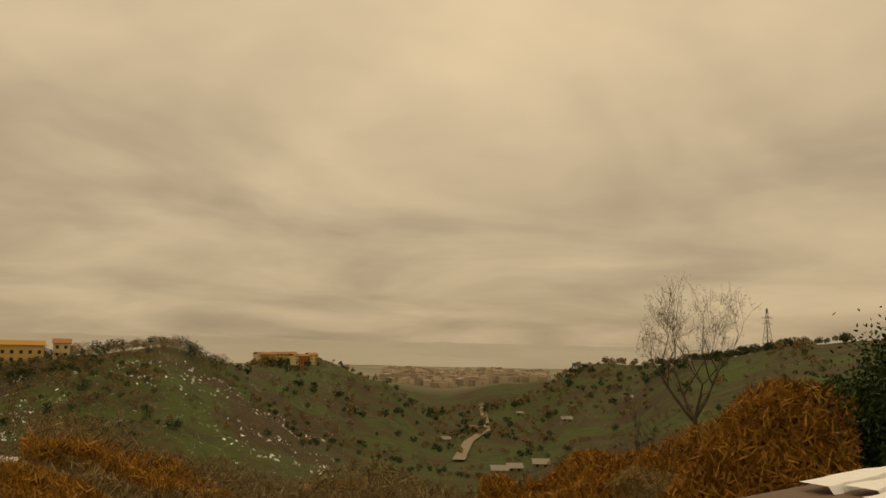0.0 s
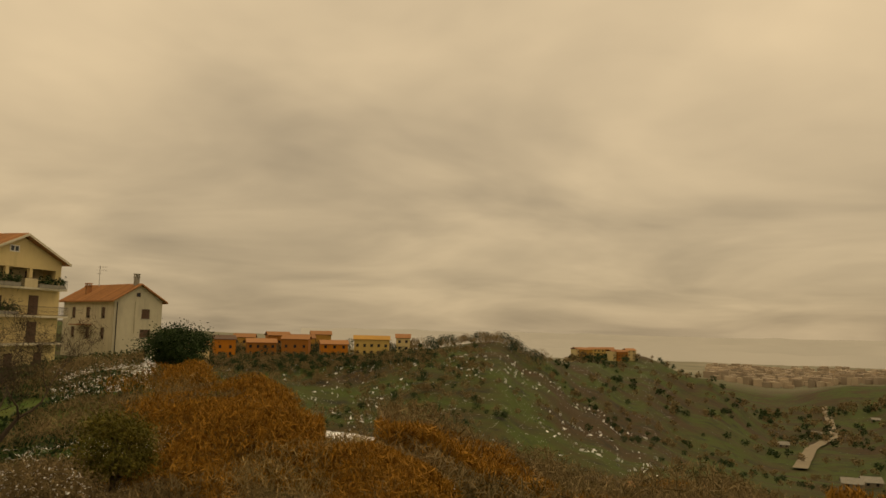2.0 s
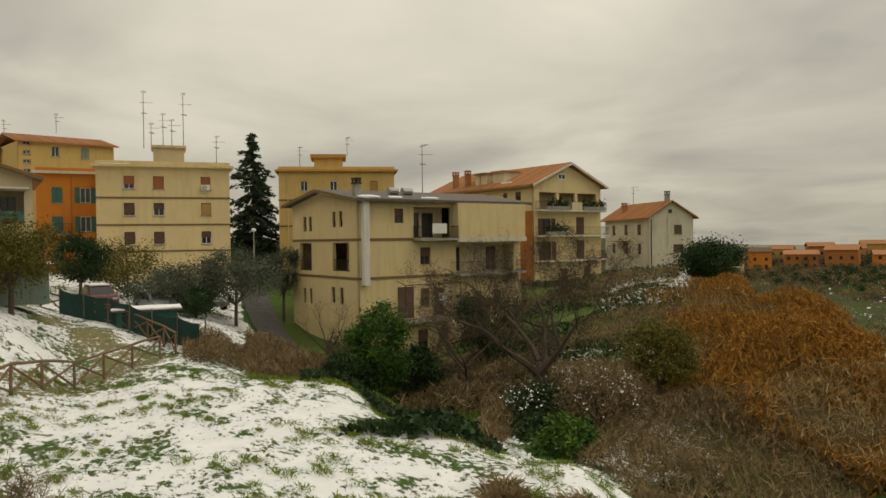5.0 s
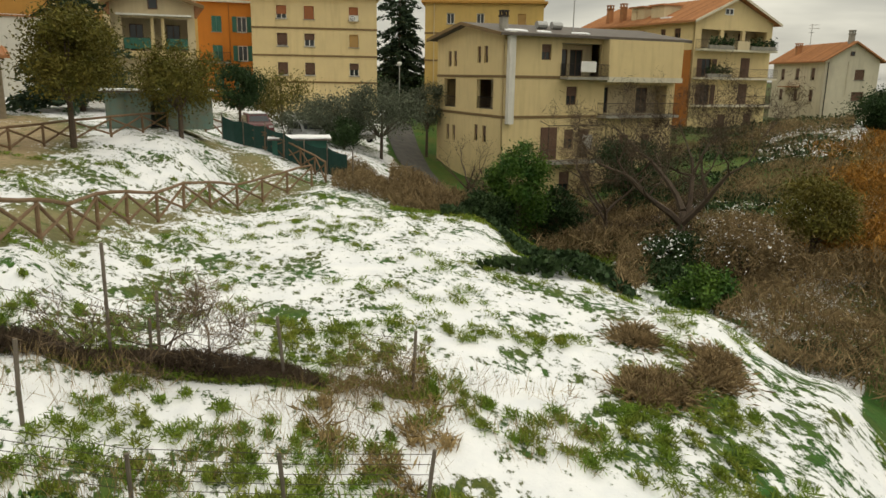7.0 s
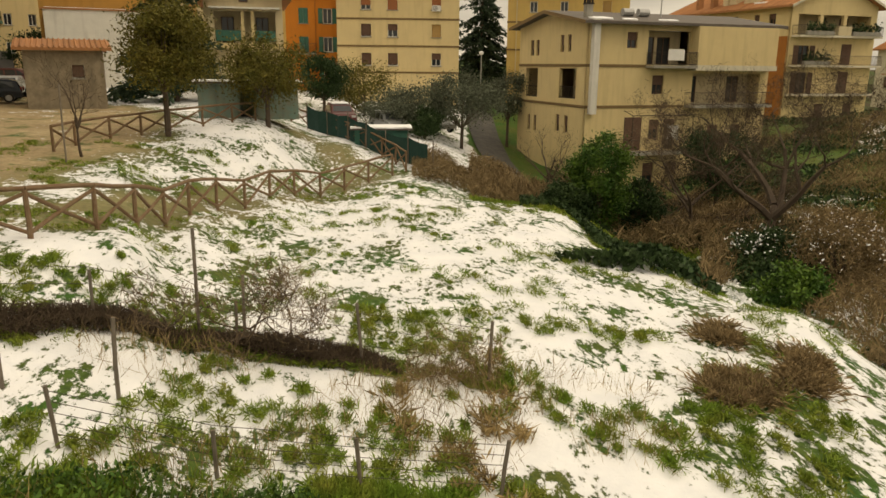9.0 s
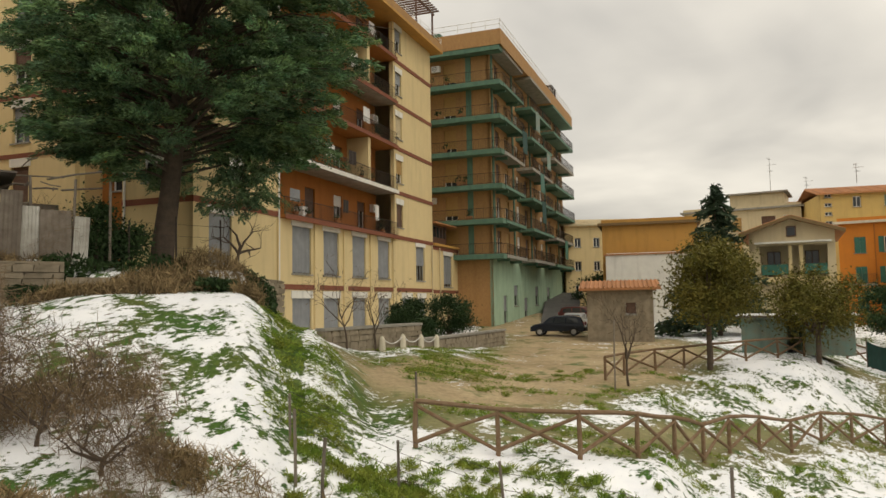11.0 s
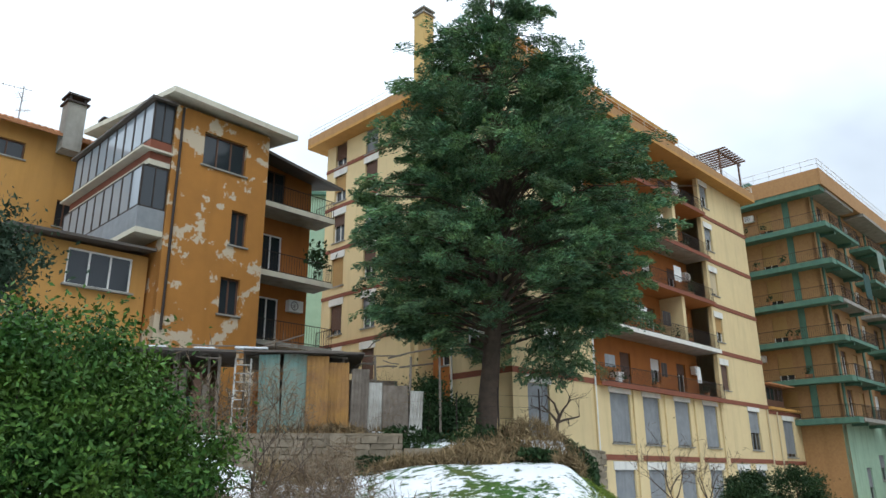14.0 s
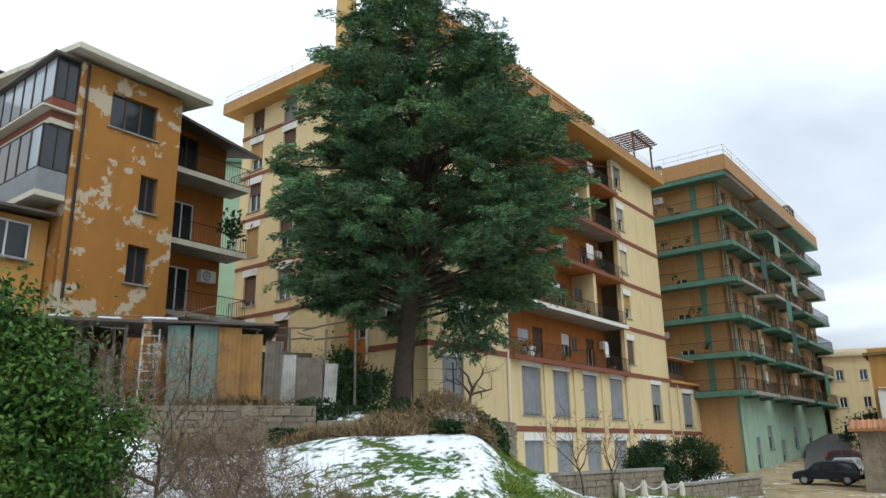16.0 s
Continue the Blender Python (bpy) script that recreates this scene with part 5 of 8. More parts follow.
# ---- the villa with terracotta roof and planted balconies ----
def gabled_villa():
    a, b = Vector((-71.9, 45.3, 0)), Vector((-74, 56.4, 0))
    t = thing("gabled_villa", site(a, b), "cream gabled villa with terracotta roof and planted balconies", "house")
    w, dep, ze, z0 = 11.2, 20.0, 6.3, -7.5
    front = [(0.9, 10.4, 3.3, 5.35), (1.3, 2.7, 0.4, 2.3), (6.9, 8.2, 0.4, 2.5), (1.4, 2.8, -2.5, -0.4), (6.9, 8.2, -2.5, -0.3), (4.3, 5.3, -5.0, -3.6), (8.2, 9.2, -5.0, -3.6), (3.75, 5.1, 7.2, 7.75)]
    wall(t, w, z0, ze, CREAM, front[:-1])
    bm = wall_mesh(w, ze, ze + 0.01, [], 0.3, ONE, 0, (w * 0.46, 8.75))
    part("gable", bm, CREAM, t)
    vent = part("vent", frame_bm(1.2, 0.7, 0.1, 0.06, 1), WHITE_PAINT, t, "small pale-framed gable window")
    vent.location = (3.9, -0.07, 6.9)
    put("pane", shared(("pane", "vent"), lambda: box(bmesh.new(), 0.06, 1.14, 0.02, 0.05, 0.06, 0.64), PANE), vent, ONE)
    back = Matrix.Translation((0, 2.2, 0))
    dd = [(1.6, 2.8, 3.4, 5.2), (5.4, 6.6, 3.4, 5.2), (8.4, 9.6, 3.4, 5.2)]
    wall(t, 10.9, 3.2, 5.6, CREAM_PALE, dd, back, x0=0.5)
    for d in dd:
        opening(t, back, *d, "louvre", SHUTTER_BROWN, SHUTTER_BROWN, sill=False)
    part("loggia_floor", box(bmesh.new(), 0.9, 10.4, 0.31, 2.19, 3.1, 3.29), CONCRETE, t)
    for x in (3.6, 6.7):
        part("column", box(bmesh.new(), x, x + 0.45, -0.02, 0.3, 3.305, 5.345), CREAM, t)
    for h in front[1:-1]:
        opening(t, ONE, *h, "open" if h[0] < 4 else "louvre", SHUTTER_BROWN, SHUTTER_BROWN, sill=False)
    rng = random.Random(9)
    for z, x0, x1 in ((3.3, 0.2, 11.0), (0.35, 0.2, 11.4), (-2.55, 0.2, 11.0)):
        sl = balcony(t, ONE, x0, x1, z, 1.2, OFFWHITE)
        if z > 0:
            for (a0, a1) in ((1.0, 4.4), (6.9, 10.6)):
                if z < 1 and a0 > 5:
                    continue
                part("planter", box(bmesh.new(), a0, a1, -1.3, -1.0, z + 0.02, z + 0.4), CONCRETE, sl)
                bm = bmesh.new()
                for i in range(260):
                    leaf(bm, Vector((rng.uniform(a0, a1), -1.15 + rng.gauss(0, 0.18), z + 0.45 + abs(rng.gauss(0, 0.4)))), 0.17, rng)
                part("foliage", bm, IVY, sl)
    part("parapet", box(bmesh.new(), 5.0, 6.7, -1.22, -1.1, 3.31, 4.2), CREAM_PALE, t)
    lm = left_face(dep)
    lw = [(dep - 3.2, dep - 2.2, 4.2, 5.5), (dep - 5.4, dep - 4.6, 4.2, 5.5), (dep - 9, dep - 8, 4.2, 5.5), (dep - 13, dep - 12, 4.2, 5.5)]
    wall(t, dep - 0.003, 3.2, ze, CREAM, lw, lm, x0=0.003)
    wall(t, dep - 0.003, z0, 3.2, LOGGIA, (), lm, x0=0.003)
    for h in lw:
        opening(t, lm, *h, "roller", SHUTTER_BROWN, SHUTTER_BROWN, 0.4)
    wall(t, dep, z0, ze, CREAM, (), right_face(w), x0=0.31)
    wall(t, w - 0.31, z0, ze, CREAM, (), turned(w, dep, 180), x0=0.31)
    pitched(t, 0, w, 0, dep, 6.3, 2.45, TILE, "y", 0.18, 0.7, trim=OFFWHITE)
    for y in (6.0, 9.5):
        part("dormer", box(bmesh.new(), 0.8, 3.2, y, y + 2.2, 6.6, 8.2), CREAM_PALE, t)
        part("dormer_roof", box(bmesh.new(), 0.5, 3.4, y - 0.2, y + 2.4, 8.202, 8.36), TILE, t)
    chimney(t, 0.6, 13.0, 6.2, 8.4, 0.6, TILE), chimney(t, 0.6, 15.6, 6.2, 8.4, 0.6, TILE), chimney(t, 1.0, 11.0, 6.2, 7.8, 0.7, CREAM_PALE)
    part("snow_patch", box(bmesh.new(), 0.3, 1.2, 4.4, 6.0, 6.65, 6.86), SNOW, t)
    return t


gabled_villa()


def white_house():
    a, b = bearing(49.2, 97), bearing(46.0, 100)
    t = thing("white_house", site(a, b), "off-white two-storey farmhouse with brown tiled roof", "house")
    w, dep, ze, z0 = 6.2, 13.4, 2.55, -4.6
    fh = [(3.5, 4.6, 0.35, 1.5), (3.4, 4.8, -2.0, -1.0), (2.5, 3.0, 3.05, 3.5)]
    wall(t, w, z0, ze, OFFWHITE, fh[:2], slope=(w / 2, 4.5))
    for h in fh[:2]:
        opening(t, ONE, *h, "roller", SHUTTER_BROWN, SHUTTER_BROWN, 1.0)
    win = part("vent", frame_bm(0.5, 0.5, 0.06, 0.06, 0), SHUTTER_BROWN, t)
    win.location = (2.7, -0.07, 3.0)
    put("pane", shared(("pane", "wv"), lambda: box(bmesh.new(), 0.05, 0.45, 0.02, 0.05, 0.05, 0.45), PANE), win, ONE)
    lm = left_face(dep)
    lh = [(dep - y - 1.0, dep - y, z, z + 1.35) for y in (10.0, 6.1, 2.2) for z in (0.3, -2.2)]
    wall(t, dep - 0.003, z0, ze, OFFWHITE, lh, lm, x0=0.003)
    for h in lh:
        opening(t, lm, *h, "roller", SHUTTER_BROWN, SHUTTER_BROWN, 0.8)
    wall(t, dep, z0, ze, OFFWHITE, (), right_face(w), x0=0.31)
    wall(t, w - 0.31, z0, ze, OFFWHITE, (), turned(w, dep, 180), x0=0.31, slope=(w / 2 + 0.15, 4.45))
    pitched(t, 0, w, 0, dep, ze, 1.9, TILE, "y", 0.15, 0.5)
    chimney(t, 2.9, 0.6, 4.0, 5.4, 0.5, CONCRETE), chimney(t, 1.2, 9.5, 3.0, 4.3, 0.6, TILE)
    downpipe(t, ONE, 0.3, -4, 2.3, IRON), downpipe(t, ONE, 2.6, -1.5, 2.4, OFFWHITE)
    part("porch_roof", box(bmesh.new(), dep - 9.5, dep - 5.5, -1.0, -0.004, -0.62, -0.5, lm), TILE, t)
    return t


white_house()
antenna(bearing(50.3, 103, 4.3), 2.6)


# ---- plainer blocks further up the hill ----
def plain_block(name, label, a, b, depth, z0, z1, mat, wins=(), bands=(), band_mat=BROWN_BAND, roof="flat", roof_mat=None, rise=1.5, cornice=None, left=()):
    t = thing(name, site(a, b), label, "house" if "house" in name else "apartment block")
    w = (b - a).length
    wall(t, w, z0, z1, mat, wins, slope=(w / 2, z1 + rise) if roof == "gable" else None)
    for h in wins:
        opening(t, ONE, *h[:4], *(h[4:] if len(h) > 4 else ("glass", None)))
    lm = left_face(depth)
    wall(t, depth - 0.003, z0, z1, mat, left, lm, x0=0.003)
    for h in left:
        opening(t, lm, *h[:4], *(h[4:] if len(h) > 4 else ("glass", None)))
    wall(t, depth, z0, z1, mat, (), right_face(w), x0=0.31)
    wall(t, w - 0.31, z0, z1, mat, (), turned(w, depth, 180), x0=0.31)
    for z in bands:
        band(t, -0.05, w + 0.05, z, band_mat, h=0.18)
        band(t, 0.0, depth, z, band_mat, lm, 0.18)
    if roof == "flat":
        part("roof", box(bmesh.new(), -0.4, w + 0.4, -0.4, depth + 0.3, z1, z1 + 0.25), cornice or mat, t)
        part("parapet", wall_mesh(w + 0.1, z1 + 0.252, z1 + 0.6, [], 0.2, Matrix.Translation((-0.05, 0, 0))), mat, t)
    elif roof == "gable":
        pitched(t, 0, w, 0, depth, z1, rise, roof_mat or TILE, "y", over=0.6)
    elif roof == "side":
        pitched(t, 0, w, 0, depth, z1, rise, roof_mat or TILE, "x", over=0.5)
    return t


def rows(cols, tops, h, *kinds):
    out = []
    for i, z in enumerate(tops):
        for j, (a, b) in enumerate(cols):
            k = kinds[(i * len(cols) + j) % len(kinds)]
            out.append((a, b, z - h, z, *k))
    return out


RU, BR, TA = ("roller", SHUTTER_RUST, WHITE_PAINT, 1.0), ("roller", SHUTTER_BROWN, WHITE_PAINT, 0.9), ("roller", SHUTTER_TAN, WHITE_PAINT, 1.0)
HALF, RHALF = ("roller", SHUTTER_BROWN, WHITE_PAINT, 0.5), ("roller", SHUTTER_RUST, WHITE_PAINT, 0.65)
GL = ("glass", None, WHITE_PAINT)
GS = ("louvre", SHUTTER_GREEN, WHITE_PAINT)
COLS = ((2.4, 3.4), (5.05, 6.05), (9.45, 10.4))
blk = plain_block("apartment_block", "four-storey cream block with thin brown bands and rust shutters", bearing(90.1, 77), bearing(81.0, 77), 12, -5, 7.4, CREAM,
                  rows(COLS, (6.55, 3.95, 1.15), 1.25, RHALF, RU, RHALF, BR, HALF, TA, BR, BR, HALF) + [(9.4, 10.3, -2.9, -1.75, *BR)], (4.44, 1.82, -0.75))
part("roof_box", box(bmesh.new(), 5.1, 8.0, 1.5, 5, 7.66, 9.5), CREAM_PALE, blk)
part("roof_box_slab", box(bmesh.new(), 4.9, 8.2, 1.3, 5.2, 9.502, 9.75), CREAM_PALE, blk)
air_unit(blk, ONE, 9.5, 5.2)
part("snow_patch", box(bmesh.new(), 0.5, 3.0, -0.3, -0.05, 7.652, 7.7), SNOW, blk)
for az, h in ((86.9, 8.0), (86.4, 3.6), (85.6, 5.0), (84.2, 8.0), (85.0, 4.2)):
    antenna(bearing(az, 80, 9.6 if 83 < az < 87.2 else 7.9), h * 0.72)
antenna(bearing(81.9, 80, 7.9), 3.2)
antenna(bearing(72.2, 90, 10.4), 2.2), antenna(bearing(75.8, 90, 8.8), 2.6)

blk = plain_block("apartment_block", "yellow three-storey block with ochre cornice and rooftop box", bearing(77.4, 85), bearing(68.6, 85), 13, -7, 7.9, YELLOW,
                  rows(((2.4, 3.25), (5.7, 6.55), (10.2, 11.15)), (6.85, 3.8, 0.9), 1.15, GL, GL, TA) + [(8.4, 9.0, 6.0, 6.7, *GL)], (4.7, 1.76), cornice=OCHRE)
part("roof_box", box(bmesh.new(), 3.9, 7.2, 2, 6, 8.152, 9.7), YELLOW, blk)
part("roof_box_slab", box(bmesh.new(), 3.5, 7.6, 1.6, 6.4, 9.702, 10.1), OCHRE, blk)
downpipe(blk, ONE, 1.0, -6, 7.8, CREAM_PALE)


def porch_house():
    a, b = bearing(99.5, 62), bearing(94.0, 62)
    t = thing("porch_house", site(a, b), "beige gabled house with a pillared upper loggia", "house")
    w = (b - a).length
    wall(t, w, -3.5, 5.0, CREAM_PALE, [(0.75, 5.4, 1.55, 3.95)], slope=(w / 2, 5.95))
    back = Matrix.Translation((0, 1.7, 0))
    dd = [(1.2, 2.2, 1.6, 3.6), (3.9, 4.9, 1.6, 3.6)]
    wall(t, 5.6, 1.4, 4.1, CREAM_PALE, dd, back, x0=0.6)
    for d in dd:
        opening(t, back, *d, "glass", None, SHUTTER_BROWN, sill=False)
    part("loggia_floor", box(bmesh.new(), 0.76, 5.39, 0.31, 1.69, 1.35, 1.545), CONCRETE, t)
    for x in (2.75, 3.5):
        part("column", box(bmesh.new(), x, x + 0.25, -0.01, 0.29, 1.555, 3.945), CREAM, t)
    for x0, x1 in ((0.8, 2.7), (3.8, 5.35)):
        part("railing_panel", box(bmesh.new(), x0, x1, 0.0, 0.05, 1.7, 2.5), SHUTTER_GREEN, t)
    part("balcony", box(bmesh.new(), 0.6, 5.6, -0.5, -0.004, 1.15, 1.5), CREAM, t)
    part("awning", box(bmesh.new(), 0.4, 5.7, -0.7, -0.004, 4.1, 4.22), WHITE, t)
    vent = part("vent", frame_bm(0.7, 0.8, 0.08, 0.06, 0), SHUTTER_BROWN, t)
    vent.location = (2.65, -0.07, 4.6)
    put("pane", shared(("pane", "pv"), lambda: box(bmesh.new(), 0.06, 0.64, 0.02, 0.05, 0.06, 0.74), PANE), vent, ONE)
    wall(t, 10, -3.5, 5.0, CREAM_PALE, (), left_face(10), x0=0.01)
    wall(t, 10, -3.5, 5.0, CREAM_PALE, (), right_face(w), x0=0.31)
    wall(t, w - 0.31, -3.5, 5.0, CREAM_PALE, (), turned(w, 10, 180), x0=0.31)
    pitched(t, 0, w, 0, 10, 5.0, 1.0, TILE, "y", over=0.7, trim=BROWN_BAND)


porch_house()
blk = plain_block("apartment_block", "bright orange apartment house with green shutters", bearing(93.8, 85), bearing(89.9, 85), 10, -4, 7.3, ORANGE,
                  rows(((1.4, 2.4), (4.0, 5.0)), (5.9, 2.9, -0.1), 1.6, GS, ("open", SHUTTER_GREEN, WHITE_PAINT)), roof="flat", cornice=OFFWHITE)
balcony(blk, ONE, 0.8, 3.2, 1.2, 0.9, CONCRETE)
downpipe(blk, ONE, 3.2, -3, 7.2, LOGGIA)
blk = plain_block("apartment_block", "tall yellow apartment block with a sloping roof", bearing(94.8, 100), bearing(88.9, 103), 11, -4, 12.4, YELLOW,
                  rows(((3.6, 4.5), (7.0, 7.9)), (12.0, 8.9), 1.3, GL, ("louvre", SHEET_TEAL, WHITE_PAINT)) + rows(((0.5, 1.3),), (12.4, 11.3, 10.2, 9.1, 8.0, 6.9), 0.45, GL), roof="side", rise=1.3, roof_mat=TILE)
balcony(blk, ONE, 2.6, 9.6, 7.2, 1.2, YELLOW)
blk = plain_block("apartment_block", "grey-beige stepped block with roof terraces", bearing(103.9, 110), bearing(96.0, 108), 12, -4, 12.0, CREAM_PALE,
                  rows(((6.5, 7.7), (10.2, 12.0), (13.0, 13.9)), (11.0, 8.0, 5.0), 1.9, TA, BR, GL), roof="flat", cornice=CONCRETE)
part("attic_wall", box(bmesh.new(), 6, 13, 2, 9, 12.27, 14.4), CREAM_PALE, blk)
part("attic_roof", box(bmesh.new(), 5.5, 13.5, 1.5, 9.5, 14.402, 14.6), CONCRETE, blk)
plain_block("apartment_block", "red-brown plaster block with shallow roof", bearing(96.6, 116), bearing(94.2, 116), 10, -4, 13.2, LOGGIA, rows(((1, 2), (3, 4)), (11.5, 8.5), 1.3, BR), roof="side", rise=0.8)
antenna(bearing(97.9, 110, 14.6), 4.5), antenna(bearing(95.6, 116, 14), 3.0), antenna(bearing(101.4, 112, 12.6), 2.6), antenna(bearing(92.5, 104, 14), 2.4)
blk = plain_block("apartment_block", "ochre windowless upper block on a white base", bearing(109.9, 75), bearing(103.0, 75), 10, -3, 7.4, OCHRE, (), (), roof="flat", cornice=BROWN_BAND)
part("white_base", box(bmesh.new(), 0.4, 8.4, -2.0, -0.35, -3, 4.3), WHITE, blk)
part("base_coping", box(bmesh.new(), 0.2, 8.6, -2.1, -0.36, 4.302, 4.45), TILE, blk)
part("snow_patch", box(bmesh.new(), 0.5, 8.5, -2.0, -1.2, 4.452, 4.5), SNOW, blk)
plain_block("apartment_block", "pale yellow three-storey house with gable", bearing(112.7, 95), bearing(106.8, 97), 12, -3, 9.6, CREAM, rows(((1.2, 2.0), (3.6, 4.4)), (8.0, 5.0, 2.0), 1.2, GL), roof="side", rise=1.2, roof_mat=CREAM_PALE)
plain_block("stone_house", "low rubble stone house with tiled eaves", bearing(111.2, 52), bearing(106.3, 52), 6, -3.6, 0.75, STONE, [(2.6, 3.3, -1.0, -0.2, *BR)], roof="side", rise=0.5)
plain_block("apartment_block", "lime green and yellow house behind the cream block", bearing(158.2, 58), bearing(154.3, 58), 8, 1, 22.6, GREEN_PALE, [], roof="flat", cornice=GREEN_PAINT)
plain_block("apartment_block", "yellow house with a roof terrace on the slope", bearing(181.5, 60), bearing(176.0, 58), 9, 1, 18.2, YELLOW, rows(((2, 3),), (17, 14), 1.3, BR), roof="flat")

# ---- plants ----
def cloud_mesh(name, c, s, mat, seed=0, axis=None, ratio=0.45, spread=1.0):
    """Many small leaves or blades at the places c, of the half lengths s, about an axis where one is given."""
    r = np.random.RandomState(seed)
    c = np.asarray(c, float).reshape(-1, 3)
    n = len(c)
    s = np.broadcast_to(np.asarray(s, float), (n,))
    a = r.normal(size=(n, 3)) * spread
    if axis is not None:
        a = a + np.asarray(axis, float)
    a /= np.linalg.norm(a, axis=1)[:, None] + 1e-9
    b = np.cross(a, r.normal(size=(n, 3)))
    b /= np.linalg.norm(b, axis=1)[:, None] + 1e-9
    a, b = a * s[:, None], b * (s * ratio)[:, None]
    v = np.stack([c - a, c + b, c + a, c - b], 1).reshape(-1, 3)
    me = bpy.data.meshes.new(name)
    me.vertices.add(4 * n)
    me.vertices.foreach_set("co", v.ravel())
    me.loops.add(4 * n)
    me.loops.foreach_set("vertex_index", np.arange(4 * n, dtype=np.int32))
    me.polygons.add(n)
    me.polygons.foreach_set("loop_start", np.arange(0, 4 * n, 4, dtype=np.int32))
    me.polygons.foreach_set("loop_total", np.full(n, 4, dtype=np.int32))
    me.update(calc_edges=True)
    me.materials.append(mat)
    return me


def crown(name, parent, c, s, mat, seed=0, axis=None, ratio=0.45, spread=1.0, label=""):
    ob = new(name, cloud_mesh(name, c, s, mat, seed, axis, ratio, spread))
    ob.parent = parent
    if label:
        ob["label"] = label
    return ob


def limbs(rng, start, direction, length, radius, depth, out, gnarl=0.25, up=0.15, kids=3):
    """A branch that bends, tapers and forks; the tips are gathered in out."""
    p, d = Vector(start), Vector(direction).normalized()
    pts, rad = [p.copy()], [radius]
    steps = 4
    for i in range(steps):
        d = (d + Vector((rng.gauss(0, gnarl), rng.gauss(0, gnarl), rng.gauss(0, gnarl) + up)) * 0.5).normalized()
        p = p + d * (length / steps)
        pts.append(p.copy())
        rad.append(radius * (1 - 0.55 * (i + 1) / steps))
    out.append((pts, rad))
    if depth > 0:
        for k in range(kids):
            i = rng.choice((2, 3, 4)) if k else 4
            a = Vector((rng.gauss(0, 1), rng.gauss(0, 1), rng.gauss(0.25, 0.6))).normalized()
            limbs(rng, pts[i], d * 0.75 + a * 0.8, length * rng.uniform(0.55, 0.8), rad[i] * 0.72, depth - 1, out, gnarl, up, kids)


def bare_tree(az, d, height, seed, label, name="bare_tree", spread=0.5, trunk=0.28, r=0.14, depth=4, mat=None, twigs=1, lean=(0, 0), kids=3, tint=None, dz=0.0, gnarl=0.32, up=0.12):
    rng = random.Random(seed)
    p = on_ground(az, d, -0.1 + dz)
    t = thing(name, Matrix.Translation(p), label, "tree")
    out = []
    limbs(rng, (0, 0, 0), (lean[0], lean[1], 1), height * trunk, r, 0, out, 0.12, 0.1)
    bm = bmesh.new()
    for pts, rad in out:
        tube(bm, pts, rad, 7)
    tr = part("trunk", bm, mat or BARK, t, smooth=True)
    top, tips = out[0][0][-1], []
    for k in range(4):
        a = k * math.tau / 4 + rng.uniform(-0.5, 0.5)
        dirn = Vector((math.cos(a) * spread, math.sin(a) * spread, rng.uniform(0.5, 0.9)))
        limbs(rng, out[0][0][rng.choice((3, 4))], dirn, height * 0.34, r * 0.62, depth - 1, tips, gnarl, up, kids)
    bm = bmesh.new()
    for pts, rad in tips:
        tube(bm, pts, [max(q, 0.006) for q in rad], 5 if rad[0] > 0.03 else 3)
    part("branch_crown", bm, mat or BARK, t)
    if twigs:
        c = []
        for pts, rad in tips:
            if rad[0] < 0.05:
                for q in pts[1:]:
                    for _ in range(twigs):
                        c.append(q + Vector((rng.gauss(0, 0.18), rng.gauss(0, 0.18), rng.gauss(0.05, 0.18))))
        if c:
            tagged(crown("twig_haze", t, c, 0.16, tint or BARK_DARK, seed, (0, 0, 0.5), 0.05), kind="stuff")
    return t


def leafy_tree(az, d, z_top, radius, seed, mat, label, z_low=None, name="tree", squash=1.0, n=9660, size=0.099, trunk_r=0.14, category="tree", blobs=26, ratio=0.45):
    """A trunk with limbs and a crown of many leaf clumps with gaps between them."""
    rng = random.Random(seed)
    r = np.random.RandomState(seed)
    p = on_ground(az, d, -0.08)
    t = thing(name, Matrix.Translation(p), label, category)
    top = z_top - p.z
    low = (z_low - p.z) if z_low is not None else top - 2 * radius * squash
    mid, half = (top + low) / 2, (top - low) / 2
    bm = bmesh.new()
    tube(bm, [(0, 0, 0), (0.06, 0.03, max(low, 0.3)), (0.0, 0.08, mid)], [trunk_r, trunk_r * 0.8, trunk_r * 0.4], 7)
    cs = []
    for k in range(blobs):
        v = r.normal(size=3)
        v /= np.linalg.norm(v)
        q = rng.uniform(0.55, 0.95)
        cs.append((v[0] * radius * q, v[1] * radius * q, mid + v[2] * half * q))
    for c in cs[::3]:
        tube(bm, [(0, 0, max(low, 0.3) * 0.9), (c[0] * 0.5, c[1] * 0.5, (c[2] + max(low, 0.2)) / 2), c], [trunk_r * 0.45, trunk_r * 0.3, 0.02], 5)
    part("trunk", bm, BARK, t)
    pts = []
    per = n // blobs
    for c in cs:
        k = radius * rng.uniform(0.22, 0.42)
        v = r.normal(size=(per, 3)) * k * np.array((1, 1, 0.75)) * 0.62
        pts.append(v + np.array(c))
    pts = np.concatenate(pts)
    pts = pts[pts[:, 2] > 0.02]
    crown("crown", t, pts, r.uniform(0.6, 1.3, len(pts)) * size, mat, seed, None, ratio)
    return t


